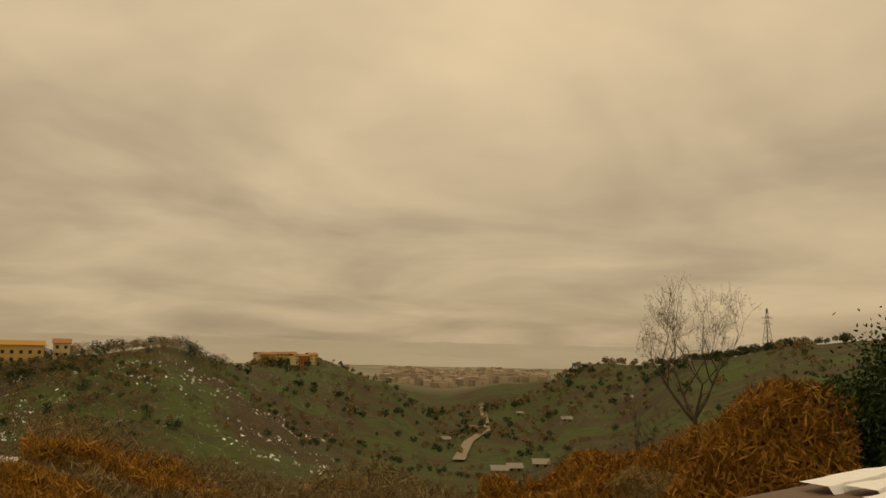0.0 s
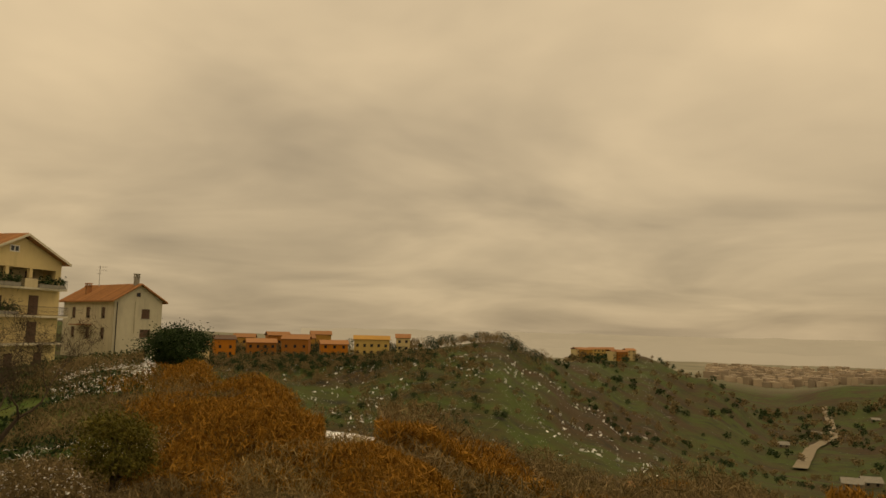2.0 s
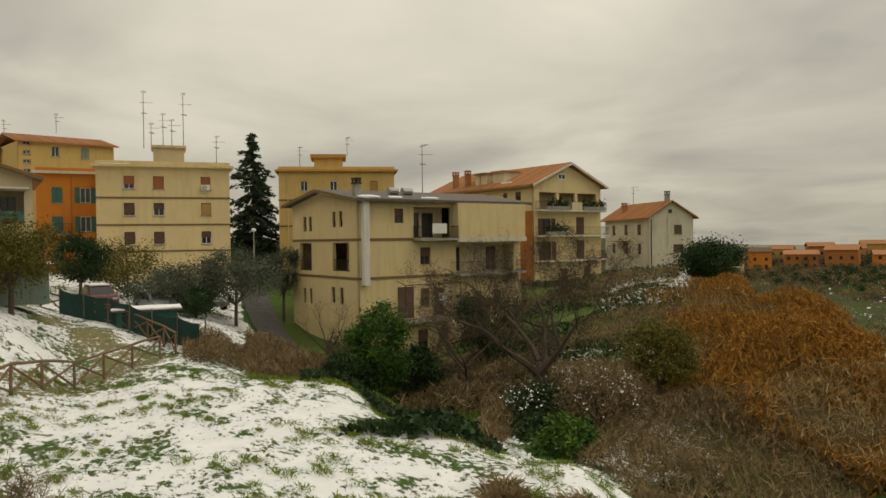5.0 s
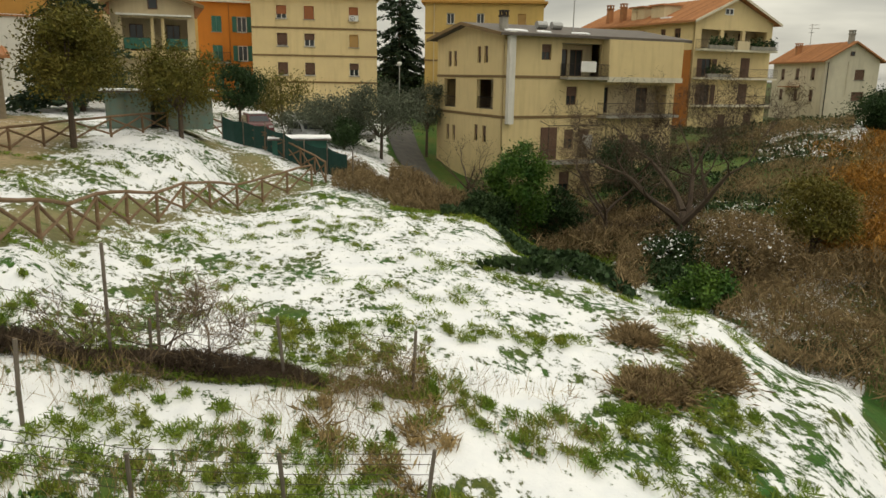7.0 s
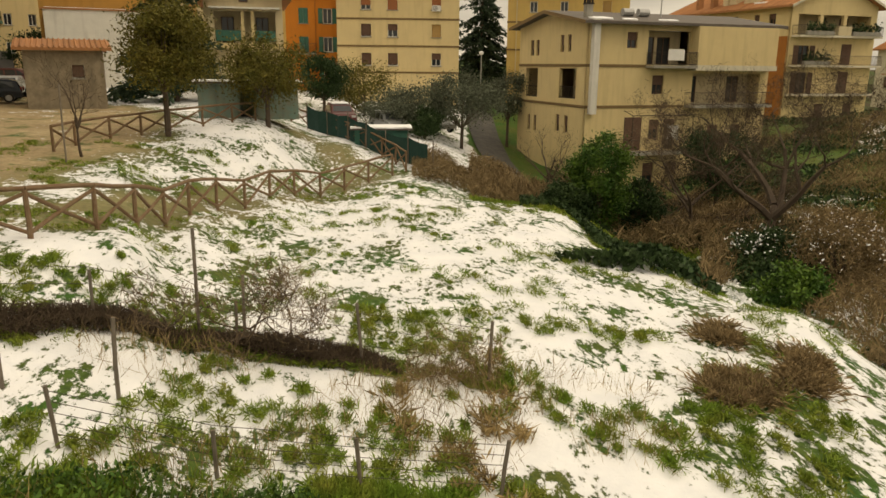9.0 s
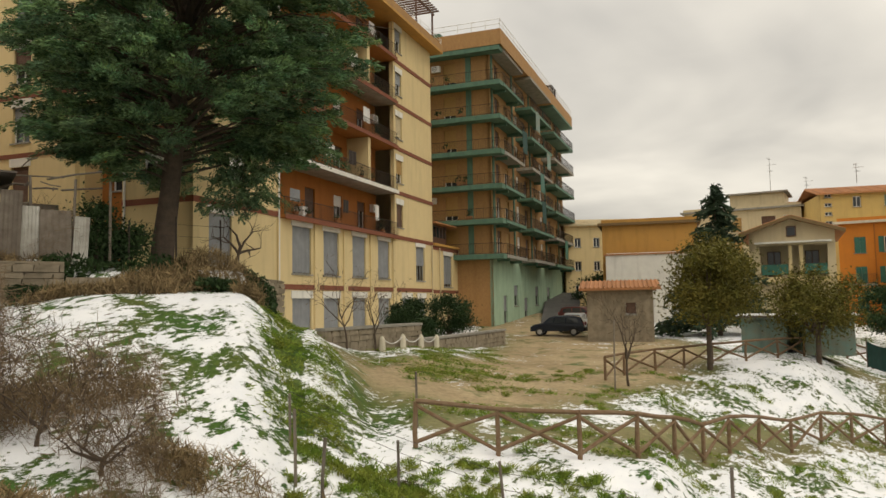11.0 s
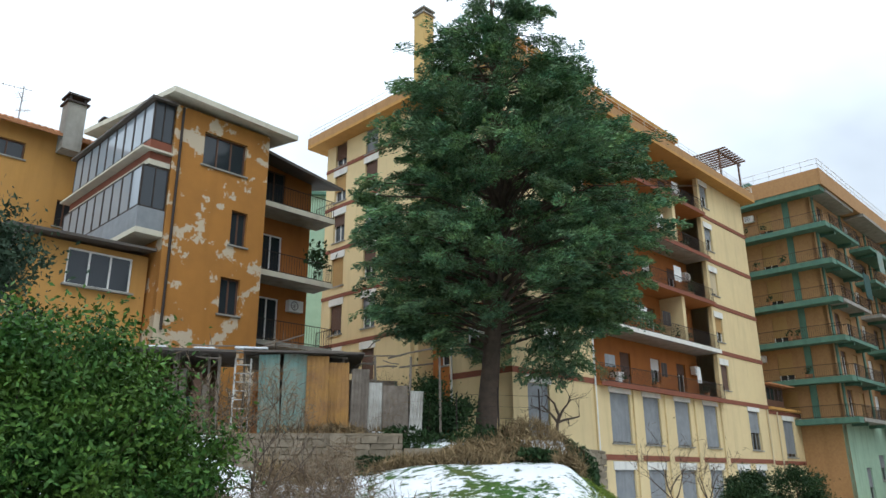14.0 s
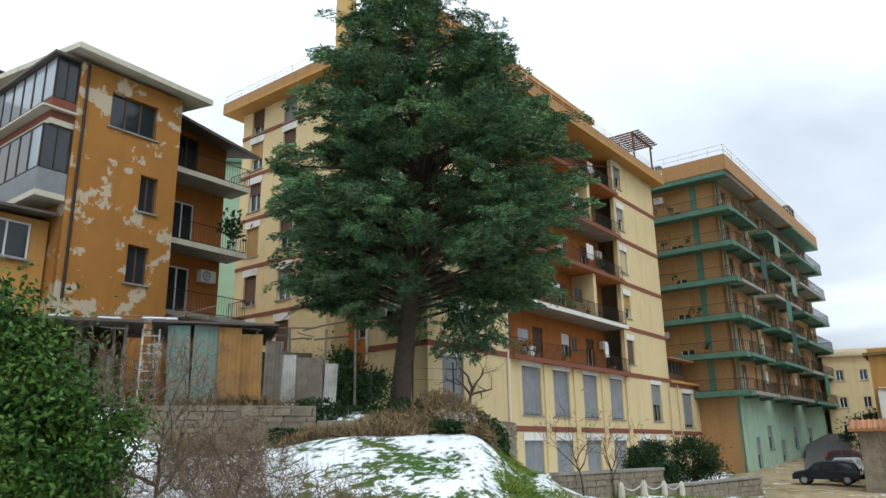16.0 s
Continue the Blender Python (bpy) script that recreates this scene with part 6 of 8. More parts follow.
def conifer(az, d, z_top, radius, seed, mat, label, z_low, tiers=26, size=0.3, name="fir_tree", power=0.85, ragged=0.25, base=None):
    rng = random.Random(seed)
    r = np.random.RandomState(seed)
    p = on_ground(az, d, -0.1)
    t = thing(name, Matrix.Translation(p), label, "tree")
    top, low = z_top - p.z, z_low - p.z
    part("trunk", tube(bmesh.new(), [(0, 0, 0), (0.05, 0, top * 0.5), (0, 0, top)], [0.03 * top * 0.6, 0.02 * top * 0.5, 0.02], 7), BARK, t)
    pts, axes = [], []
    for i in range(tiers):
        f = i / tiers
        z = low + (top - low) * f
        reach = radius * (1 - f) ** power + 0.1
        for k in range(max(4, int(11 * (1 - f)) + 3)):
            a = rng.uniform(0, math.tau)
            ln = reach * rng.uniform(1 - ragged * 2, 1 + ragged * 0.5)
            m = int(14 + 60 * ln / radius)
            q = np.linspace(0.15, 1, m)
            w = 0.12 + 0.2 * (1 - q) * ln / radius
            x = np.cos(a) * ln * q + r.normal(size=m) * w
            y = np.sin(a) * ln * q + r.normal(size=m) * w
            zz = z - 0.28 * ln * q ** 1.5 + r.normal(size=m) * 0.12
            pts.append(np.stack([x, y, zz], 1))
            axes.append(np.tile((np.cos(a), np.sin(a), -0.3), (m, 1)))
    pts, axes = np.concatenate(pts), np.concatenate(axes)
    crown("crown", t, pts, r.uniform(0.7, 1.3, len(pts)) * size, mat, seed, axes, 0.3, 0.5)
    return t


def cedar():
    """The great cedar before the apartment block: a broad ragged crown of feathery fans on level boughs."""
    rng = random.Random(41)
    r = np.random.RandomState(41)
    p = on_ground(143.2, 28.5, -0.15)
    t = thing("cedar_tree", Matrix.Translation(p), "great dark green cedar with a thick bare lower trunk", "tree")
    top = 21.9 - p.z
    side = bearing(143.2 - 90, 1.0)
    lean = side * 1.0
    bm = bmesh.new()
    tube(bm, [(0, 0, -0.2), (0, 0, 0.6), lean * 0.25 + Vector((0, 0, 3)), lean * 0.6 + Vector((0, 0, 7)), lean * 0.8 + Vector((0, 0, 13)), lean * 0.7 + Vector((0, 0, top - 0.3))], [0.6, 0.42, 0.35, 0.29, 0.19, 0.04], 12)
    part("trunk", bm, BARK, t, smooth=True)
    fans = {0: ([], [], []), 1: ([], [], [])}
    bb = bmesh.new()

    def fan(c, d, length, fresh, n=120):
        """One flat spray of needles that spreads along d and droops at its end."""
        pts, axes, siz = fans[1 if fresh else 0]
        s = Vector((-d.y, d.x, 0))
        q = r.random_sample(n) ** 0.75
        w = length * 0.38 * np.sin(np.minimum(1.0, 0.25 + q) * 2.4)
        lat = r.uniform(-1, 1, n) * w
        h = -0.22 * length * q ** 2 + d.z * length * q - 0.25 * np.abs(lat) + r.normal(size=n) * 0.06
        xy = np.outer(q * length, (d.x, d.y)) + np.outer(lat, (s.x, s.y))
        pts.append(np.column_stack([xy, h]) + np.array(c))
        axes.append(np.column_stack([d.x + s.x * lat / length * 1.8, d.y + s.y * lat / length * 1.8, np.full(n, -0.25) + d.z]))
        siz.append(r.uniform(0.05, 0.115, n))

    zs = (4.2, 5.6, 7.6, 9.6, 11.0, 13.2, 15.6, 18.2, 20.0, 21.9)
    rs = (2.2, 4.2, 5.8, 6.3, 6.1, 5.1, 4.3, 3.0, 1.8, 0.5)
    for i in range(330):
        z = rng.triangular(4.6, 21.4, 9.5)
        a = rng.uniform(0, math.tau)
        d = Vector((math.cos(a), math.sin(a), 0))
        lobe = 1 + 0.30 * noise.noise((math.cos(a) * 1.7, math.sin(a) * 1.7, z * 0.42))
        reach = float(np.interp(z, zs, rs)) * lobe * rng.uniform(0.82, 1.06)
        reach *= 1 + (0.12 if z < 13 else 0.0) * d.dot(side)
        c0 = lean * min(0.8, z / 12) + Vector((0, 0, z - p.z - 0.12 * reach))
        tip = c0 + d * reach + Vector((0, 0, 0.10 * reach))
        tube(bb, [c0, (c0 + tip) / 2 + Vector((0, 0, 0.12 * reach)), tip], [0.03 + 0.012 * reach, 0.035, 0.01], 4)
        k = int(4 + reach * 1.7)
        for j in range(k):
            f = 1.0 - 0.62 * (j / k) ** 1.1
            at = c0.lerp(tip, f) + Vector((rng.gauss(0, 0.28), rng.gauss(0, 0.28), 0.3 * (1 - f) * reach * 0.4 + rng.gauss(0, 0.16)))
            if noise.noise((at.x * 0.55, at.y * 0.55, at.z * 0.8)) < -0.30:
                continue
            turn = rng.gauss(0, 0.55)
            dd = Vector((math.cos(a + turn), math.sin(a + turn), rng.uniform(-0.15, 0.45)))
            fan(at - dd * 0.35, dd, rng.uniform(0.7, 1.25), rng.random() < (0.42 if f > 0.8 else 0.14), 150)
    # boughs that hang low on both sides of the trunk
    for lo, hi, z0, z1, n in ((2.0, 3.7, 3.8, 6.4, 110), (-4.0, -1.8, 5.6, 7.6, 60), (-1.6, 1.2, 6.4, 8.0, 30), (3.3, 5.6, 5.8, 7.8, 70)):
        for k in range(n):
            c = side * rng.uniform(lo, hi) + Vector((rng.gauss(0, 0.5), rng.gauss(0, 0.5), rng.uniform(z0, z1) - p.z))
            a = rng.uniform(0, math.tau)
            fan(c, Vector((math.cos(a), math.sin(a), rng.uniform(-0.7, 0.0))), rng.uniform(0.6, 1.0), rng.random() < 0.1, 90)
    # the ragged leader and a spray that stands out of the shoulder
    for k in range(26):
        a = rng.uniform(0, math.tau)
        c = lean * 0.7 + Vector((rng.gauss(0, 0.25), rng.gauss(0, 0.25), top - rng.uniform(-0.5, 1.6)))
        fan(c, Vector((math.cos(a), math.sin(a), 0.5)), rng.uniform(0.4, 0.8), True, 45)
        c = lean + side * (3.2 + rng.gauss(0, 0.3)) + Vector((0, 0, 16.6 - p.z + rng.gauss(0, 0.5)))
        fan(c, Vector((math.cos(a), math.sin(a), 0.6)), rng.uniform(0.4, 0.8), True, 45)
    tagged(part("bough", bb, BARK, t), kind="stuff")
    for k, mat in ((0, CEDAR), (1, CEDAR_FRESH)):
        pts, axes, siz = fans[k]
        crown("crown", t, np.concatenate(pts), np.concatenate(siz), mat, 41 + k, np.concatenate(axes) * 1.5, 0.26, 0.45, "dark needle sprays" if k == 0 else "fresh lighter green needle sprays")


cedar()
conifer(101.7, 58, 8.6, 4.6, 3, PINE, "dark conical fir beside the beige house", -1.5)
conifer(79.3, 92, 13.4, 6.4, 5, PINE, "tall spiky dark fir between the blocks", -5.5, tiers=40, ragged=0.3, power=0.72, size=0.34)
leafy_tree(102.5, 36, 2.5, 2.35, 11, PRIVET, "rounded bronze-green tree by the earth lot", -1.2, n=20700, size=0.081)
leafy_tree(95.4, 41, 1.2, 2.3, 12, PRIVET, "low rounded bronze-green tree by the rail fence", -1.9, n=16099, size=0.081)
leafy_tree(91.2, 60, 0.6, 1.9, 13, IVY, "dark small evergreen before the orange house", -2.6, n=9200, size=0.099)
leafy_tree(88.2, 64, 0.0, 3.2, 14, PRIVET, "sparse yellowish shrub before the cream block", -4.0, n=8280, size=0.093, blobs=30)
leafy_tree(85.6, 58, -1.6, 2.6, 15, OLIVE, "grey-green olive tree with a broad crown", -4.4, name="olive_tree", n=14949, size=0.087)
leafy_tree(80.7, 56, -0.6, 2.9, 16, OLIVE, "grey-green olive tree beside the lane", -4.4, name="olive_tree", n=17250, size=0.087)
leafy_tree(77.2, 66, -0.6, 1.7, 17, OLIVE, "slender olive tree by the villa", -4.5, name="olive_tree", n=9200, size=0.087)
leafy_tree(83.6, 54, -3.2, 1.3, 18, IVY, "low dark green shrub under the olives", -5.0, name="shrub", category="shrub", n=5979, size=0.087)
leafy_tree(69.9, 35, -2.9, 1.45, 19, LAUREL, "upright feathery green bush at the field edge", -7.6, name="bush", category="bush", n=22000, size=0.074, blobs=40)
leafy_tree(67.2, 37, -5.2, 1.4, 20, IVY, "dark green bush beside the ravine", -8.5, name="bush", category="bush", n=18400, size=0.074, blobs=34)
leafy_tree(72.6, 34, -5.3, 1.2, 21, IVY, "low dark green bush at the field edge", -7.0, name="bush", category="bush", n=13799, size=0.074, blobs=30)
leafy_tree(61.5, 44, -2.7, 1.9, 22, IVY, "dark evergreen shrub under the villa", -7.0, name="bush", category="bush", n=12649, size=0.081, blobs=30)


def snow_on(shrub, seed, n, radius, z0, z1):
    """Wet snow caught on the upper leaves of a shrub, in small uneven clots."""
    r = np.random.RandomState(seed)
    a, q = r.uniform(0, 2 * math.pi, n * 3), np.sqrt(r.random_sample(n * 3)) * radius
    x, y = q * np.cos(a), q * np.sin(a)
    keep = np.array([noise.noise((u * 3.6, v * 3.6, seed)) > 0.12 for u, v in zip(x, y)])
    x, y, q = x[keep][:n], y[keep][:n], q[keep][:n]
    z = z0 + (z1 - z0) * np.sqrt(np.maximum(0.0, 1 - (q / radius) ** 2)) + r.normal(size=len(x)) * 0.22 - 0.15
    p = shrub.matrix_basis.translation
    crown("lying_snow", shrub, np.stack([x, y, z - p.z], 1), r.uniform(0.03, 0.075, len(x)), SNOW, seed, None, 0.6)


snow_on(leafy_tree(52.8, 31, -5.1, 2.0, 23, BRAMBLE, "tangled brown shrub with lying snow", -8.2, name="bush", category="bush", n=14000, size=0.10, blobs=34, ratio=0.16), 71, 420, 1.9, -7.0, -5.4)
snow_on(leafy_tree(58.0, 31, -6.3, 1.6, 24, IVY, "low ivy-covered shrub with lying snow", -8.8, name="bush", category="bush", n=9000, size=0.081, blobs=26), 72, 300, 1.5, -7.4, -6.2)
leafy_tree(55.6, 26.5, -6.3, 1.2, 73, LAUREL, "dark green shrub at the ravine edge", -8.8, name="bush", category="bush", n=9000, size=0.081, blobs=24)
leafy_tree(48.6, 34, -3.9, 1.7, 74, PRIVET, "olive green shrub in the dry brush", -6.5, name="bush", category="bush", n=12000, size=0.09, blobs=30, ratio=0.3)
leafy_tree(44.8, 71, -0.3, 2.9, 25, IVY, "round dark evergreen beside the white house", -4.2, name="bush", category="bush", n=20700, size=0.105, blobs=34)
leafy_tree(-31.6, 23, 0.5, 2.1, 26, IVY, "tall dark evergreen thicket behind the dry reeds", -4.5, n=32199, size=0.074, blobs=44)
leafy_tree(-36.0, 21, 0.9, 2.2, 27, IVY, "dark evergreen thicket beside the ledge", -4.5, n=20700, size=0.074, blobs=44)
leafy_tree(173.0, 15.5, 3.0, 2.2, 28, LAUREL, "glossy green laurel bush with yellow new leaves", -1.6, name="laurel_bush", category="bush", n=34500, size=0.062, blobs=46)
leafy_tree(179.0, 14.5, 2.9, 2.1, 29, LAUREL, "tall glossy laurel bush on the slope", -1.8, name="laurel_bush", category="bush", n=32199, size=0.062, blobs=46)
leafy_tree(168.4, 14.4, 1.7, 1.6, 30, LAUREL, "low laurel bush in front of the sheds", -1.9, name="laurel_bush", category="bush", n=20700, size=0.062, blobs=36)
leafy_tree(147.5, 27.5, 3.6, 1.5, 31, IVY, "dark shrub beside the cedar trunk", 1.2, name="shrub", category="shrub", n=14949, size=0.068, blobs=26)
leafy_tree(180.5, 24.5, 7.6, 2.2, 32, PINE, "dark fir foliage beside the ochre house", 2.0, n=16099, size=0.099)
for i, (az, d, top, rr, lo) in enumerate(((121.9, 45, 0.35, 1.5, -1.9), (125.2, 42.5, 0.25, 1.2, -1.6), (123.9, 39.5, -0.9, 0.7, -2.2))):
    leafy_tree(az, d, top, rr, 50 + i, IVY, "clipped dark green shrub before the apartment block", lo, name="shrub", category="shrub", n=10350, size=0.068, blobs=30)
leafy_tree(110.2, 88, 2.8, 3.0, 55, IVY, "dark garden shrubs along the steep lane", -1.0, name="shrub", category="shrub", n=9200, size=0.136, blobs=24)

bare_tree(57.6, 33.5, 9.4, 61, "spreading bare fruit tree at the ravine edge", spread=1.0, r=0.27, trunk=0.26, depth=5, twigs=7, lean=(0.05, 0.1), tint=BARK_DARK, up=0.2)
bare_tree(63.0, 37, 7.5, 62, "thin bare tree before the villa", spread=0.8, r=0.13, depth=5, twigs=2, tint=BARK_TAN)
bare_tree(74.0, 46, 5.2, 63, "small bare tree beside the villa wall", spread=0.6, r=0.1, depth=3, twigs=2, tint=BARK_TAN)
bare_tree(-17.9, 43, 8.8, 64, "tall bare tree with fine upright twigs", spread=0.5, r=0.2, trunk=0.3, depth=5, twigs=1, kids=3, gnarl=0.16, up=0.3)
bare_tree(-14.3, 46, 5.6, 65, "leafless sapling beside the bare tree", spread=0.4, r=0.1, depth=3, twigs=1, gnarl=0.16, up=0.3)
bare_tree(-12.6, 48, 5.0, 66, "leafless sapling on the dry slope", spread=0.4, r=0.1, depth=3, twigs=1, gnarl=0.16, up=0.3)
bare_tree(-22.0, 50, 5.8, 67, "leafless thicket tree on the dry slope", spread=0.5, r=0.1, depth=3, twigs=2, gnarl=0.16, up=0.3)
bare_tree(108.3, 30.5, 3.7, 68, "slender bare sapling by the rail fence", spread=0.45, r=0.06, depth=3, twigs=1, trunk=0.4)
bare_tree(129.7, 31, 4.0, 69, "slender bare sapling before the shutters", spread=0.45, r=0.05, depth=3, twigs=1, trunk=0.35, tint=BARK_TAN)
bare_tree(127.5, 33, 3.4, 70, "thin bare sapling before the shutters", spread=0.45, r=0.05, depth=3, twigs=1, trunk=0.35, tint=BARK_TAN)
bare_tree(138.0, 28.5, 3.0, 71, "pruned bare fruit tree on the terrace", spread=0.9, r=0.09, depth=3, twigs=0, trunk=0.4)
bare_tree(166.0, 15.5, 4.6, 72, "tangled bare fruit tree below the sheds", spread=1.3, r=0.09, depth=4, twigs=2, trunk=0.22, tint=BARK_TAN)
bare_tree(160.5, 17.0, 4.6, 73, "tangled bare shrub below the sheds", spread=1.4, r=0.07, depth=4, twigs=2, trunk=0.18, tint=BARK_TAN)
bare_tree(155.5, 16.0, 3.2, 74, "thorny bare shrub on the snowy slope", spread=1.5, r=0.05, depth=4, twigs=1, trunk=0.15, tint=BARK_TAN)
bare_tree(147.0, 13.0, 2.2, 75, "thorny bare shrub on the snowy slope", spread=1.4, r=0.05, depth=4, twigs=1, trunk=0.15, tint=BARK_TAN)
bare_tree(151.0, 14.0, 2.6, 76, "thorny bare shrub on the snowy slope", spread=1.4, r=0.05, depth=4, twigs=1, trunk=0.15, tint=BARK_TAN)
bare_tree(126.2, 9.4, 1.7, 77, "small bare sapling in the garden plot", spread=0.9, r=0.035, depth=3, twigs=0, trunk=0.3)
bare_tree(97.5, 13.6, 1.9, 78, "bare vine trained on wires", spread=1.6, r=0.04, depth=4, twigs=1, trunk=0.35, tint=BARK_TAN)
bare_tree(94.5, 13.7, 1.7, 79, "bare vine trained on wires", spread=1.6, r=0.04, depth=4, twigs=1, trunk=0.35, tint=BARK_TAN)
bare_tree(104.0, 13.4, 1.5, 80, "bare vine trained on wires", spread=1.6, r=0.03, depth=3, twigs=1, trunk=0.35, tint=BARK_TAN)


# ---- dry brush, brambles, grass: too many to count ----
def scatter(name, label, n, zone, mat, seed, size, height, ratio=0.07, clump=0.22, up=0.75, cat="brush", keep=-0.1):
    """Upright blades over a stretch of ground; zone gives a bearing and a distance from two random numbers."""
    r = np.random.RandomState(seed)
    pts, sz = [], []
    tries = 0
    while len(pts) < n and tries < n * 6:
        tries += 1
        az, d = zone(r.random_sample(), r.random_sample())
        p = bearing(az, d)
        k = noise.noise((p.x * clump, p.y * clump, seed * 1.7))
        if k < keep:
            continue
        g = ground_z(p.x, p.y)
        h = height * (0.25 + 1.25 * (k - keep)) * r.random_sample() ** 0.6
        pts.append((p.x, p.y, g + h))
        sz.append(size * r.uniform(0.6, 1.3))
    ob = new(name, cloud_mesh(name, pts, sz, mat, seed, (0, 0, up), ratio, 0.7))
    return tagged(ob, label, cat, kind="stuff")


def zone(a0, a1, d0, d1):
    return lambda u, v: (a0 + (a1 - a0) * u, math.sqrt(d0 * d0 + (d1 * d1 - d0 * d0) * v))


def mound(u, v):
    az = 26 + 21 * u + 4.5 * noise.noise((u * 40, v * 25, 2.0))
    near, far = np.interp(az, (26, 35, 42, 51), (27, 25, 29, 36)), np.interp(az, (26, 35, 45, 51), (42, 47, 64, 56))
    if az < 34:
        far = min(far, 36.5)
    return az, math.sqrt(near * near + (far * far - near * near) * v)


scatter("dry_brush", "russet dry broom and reeds over the hillside", 95000, mound, RUSSET, 1, 0.24, 1.9, 0.10, 0.22, keep=-0.36)
scatter("bramble", "brown leafless brambles among the russet brush", 14000, mound, BRAMBLE, 2, 0.32, 1.3, 0.08, 0.2)
scatter("dry_brush", "russet dry reeds on the slope towards the valley", 60000, lambda u, v: zone(-28, -2, float(np.interp(u, (0, 1), (14, 22))), float(np.interp(u, (0, 0.5, 1), (26, 30, 31))))(u, v), RUSSET, 3, 0.25, 2.1, 0.10, 0.25, keep=-0.4)
scatter("bramble", "dark brown brambles at the foot of the reeds", 16000, zone(-34, 3, 10, 19), BRAMBLE, 4, 0.22, 0.9, 0.09, 0.3, keep=-0.3)
scatter("dry_brush", "russet scrub along the lower slope", 60000, zone(4, 30, 38, 66), RUSSET, 5, 0.34, 2.6, 0.10, 0.11, keep=0.0)
scatter("bramble", "brown leafless thicket along the lower slope", 46000, zone(-4, 30, 34, 75), BRAMBLE, 6, 0.42, 2.8, 0.06, 0.1, keep=-0.2)
scatter("bramble", "brown leafless thicket in the ravine", 34000, zone(34, 62, 20.5, 40), BRAMBLE, 7, 0.30, 1.4, 0.05, 0.2, keep=-0.2)
scatter("bramble", "brown leafless thicket below the villa", 22000, zone(58, 80, 33, 50), BRAMBLE, 8, 0.36, 1.5, 0.06, 0.25, keep=-0.15)
scatter("undergrowth", "dark green undergrowth in the ravine", 26000, zone(44, 76, 22, 40), IVY, 9, 0.15, 0.9, 0.45, 0.25, 0.3, keep=0.0)
scatter("undergrowth", "dark ivy and weeds along the terrace edge", 7000, zone(135, 153, 23.4, 25.2), IVY, 85, 0.09, 0.6, 0.4, 0.5, 0.4, keep=-0.2)
scatter("bramble", "dark brambles along the terrace wall", 6500, zone(136, 160, 22.5, 25.5), BRAMBLE, 10, 0.26, 0.7, 0.06, 0.5, keep=-0.1)
scatter("bramble", "dry brown weeds on the garden slope", 18000, zone(140, 176, 8, 16), BRAMBLE, 11, 0.22, 0.8, 0.05, 0.5, keep=-0.05)


def hedgerow(u, v):
    az = 76 + 58 * u
    return az, float(np.interp(az, (76, 90, 99, 110, 114, 125, 134), (12.5, 13.2, 13.7, 13.6, 13.0, 14.7, 15.8))) + (v - 0.5) * 0.6


scatter("bramble", "dark bramble row along the wire fence", 15000, hedgerow, BARK_DARK, 12, 0.15, 0.45, 0.05, 0.6, 0.5, keep=-0.02)
scatter("grass", "rough green grass along the wire fence", 12000, hedgerow, GRASS, 13, 0.09, 0.2, 0.12, 0.6, keep=-0.3)


def tufts(name, n, area, mat, seed, per=42, size=0.11, radius=0.28, label="", keep=-0.05, cat="grass"):
    """Rough grass tufts that stick out of the snow."""
    r = np.random.RandomState(seed)
    pts, ax, sz = [], [], []
    for i in range(n):
        az, d = area(r.random_sample(), r.random_sample())
        p = bearing(az, d)
        if noise.noise((p.x * 0.35, p.y * 0.35, seed)) < keep:
            continue
        k = r.uniform(0.5, 1.3)
        q = r.normal(size=(per, 2)) * radius * k * (1.0, 0.6)
        for x, y in q:
            pts.append((p.x + x, p.y + y, ground_z(p.x + x, p.y + y) + 0.05 + 0.05 * r.random_sample()))
            ax.append((x * 2.2, y * 2.2, 0.35))
            sz.append(size * r.uniform(0.7, 1.4))
    ob = new(name, cloud_mesh(name, pts, sz, mat, seed, np.array(ax) * 1.6, 0.13, 0.6))
    return tagged(ob, label, cat, kind="stuff")


tufts("grass_tuft", 900, zone(38, 134, 8.5, 16.5), GRASS, 21, 110, 0.075, 0.13, "flattened green grass tufts in the snow", 0.0)
tufts("grass_tuft", 170, zone(112, 134, 9, 15), GRASS, 84, 90, 0.07, 0.14, "flattened green grass tufts in the snow", -0.1)
tufts("grass_tuft", 1500, zone(46, 125, 13, 34), GRASS, 22, 60, 0.075, 0.2, "flattened green grass tufts in the snow", 0.02)
tufts("grass_tuft", 230, zone(80, 116, 7.6, 8.9), GRASS, 23, 150, 0.11, 0.2, "rank green weeds along the wire mesh", -0.15)
tufts("dead_grass", 12, zone(75, 86, 8.6, 12.4), STRAW, 24, 70, 0.14, 0.24, "dry straw-coloured weeds in the snow", -0.3)
tufts("grass_tuft", 70, zone(130.5, 135.5, 16, 25), GRASS, 25, 110, 0.08, 0.34, "bright green grass on the bank", -0.4)
tufts("grass_tuft", 240, zone(118, 128, 26, 42), GRASS, 26, 60, 0.08, 0.5, "green grass verge beside the earth lot", -0.1)
for k, (a0, a1, d0, d1, n) in enumerate(((56.0, 60.5, 13.4, 14.6, 22), (58.5, 61.0, 16.3, 17.4, 10), (53.2, 55.4, 14.6, 16.4, 14))):
    tufts("dead_grass", n, zone(a0, a1, d0, d1), BRAMBLE, 27 + 60 * k, 240, 0.12, 0.3, "brown dead grass heap with snow on top", -0.9)
scatter("weeds", "rank green weeds along the wire mesh", 3200, zone(82, 116, 7.8, 8.8), LAUREL, 81, 0.05, 0.4, 0.4, 0.7, 0.6, "weeds", -0.25)
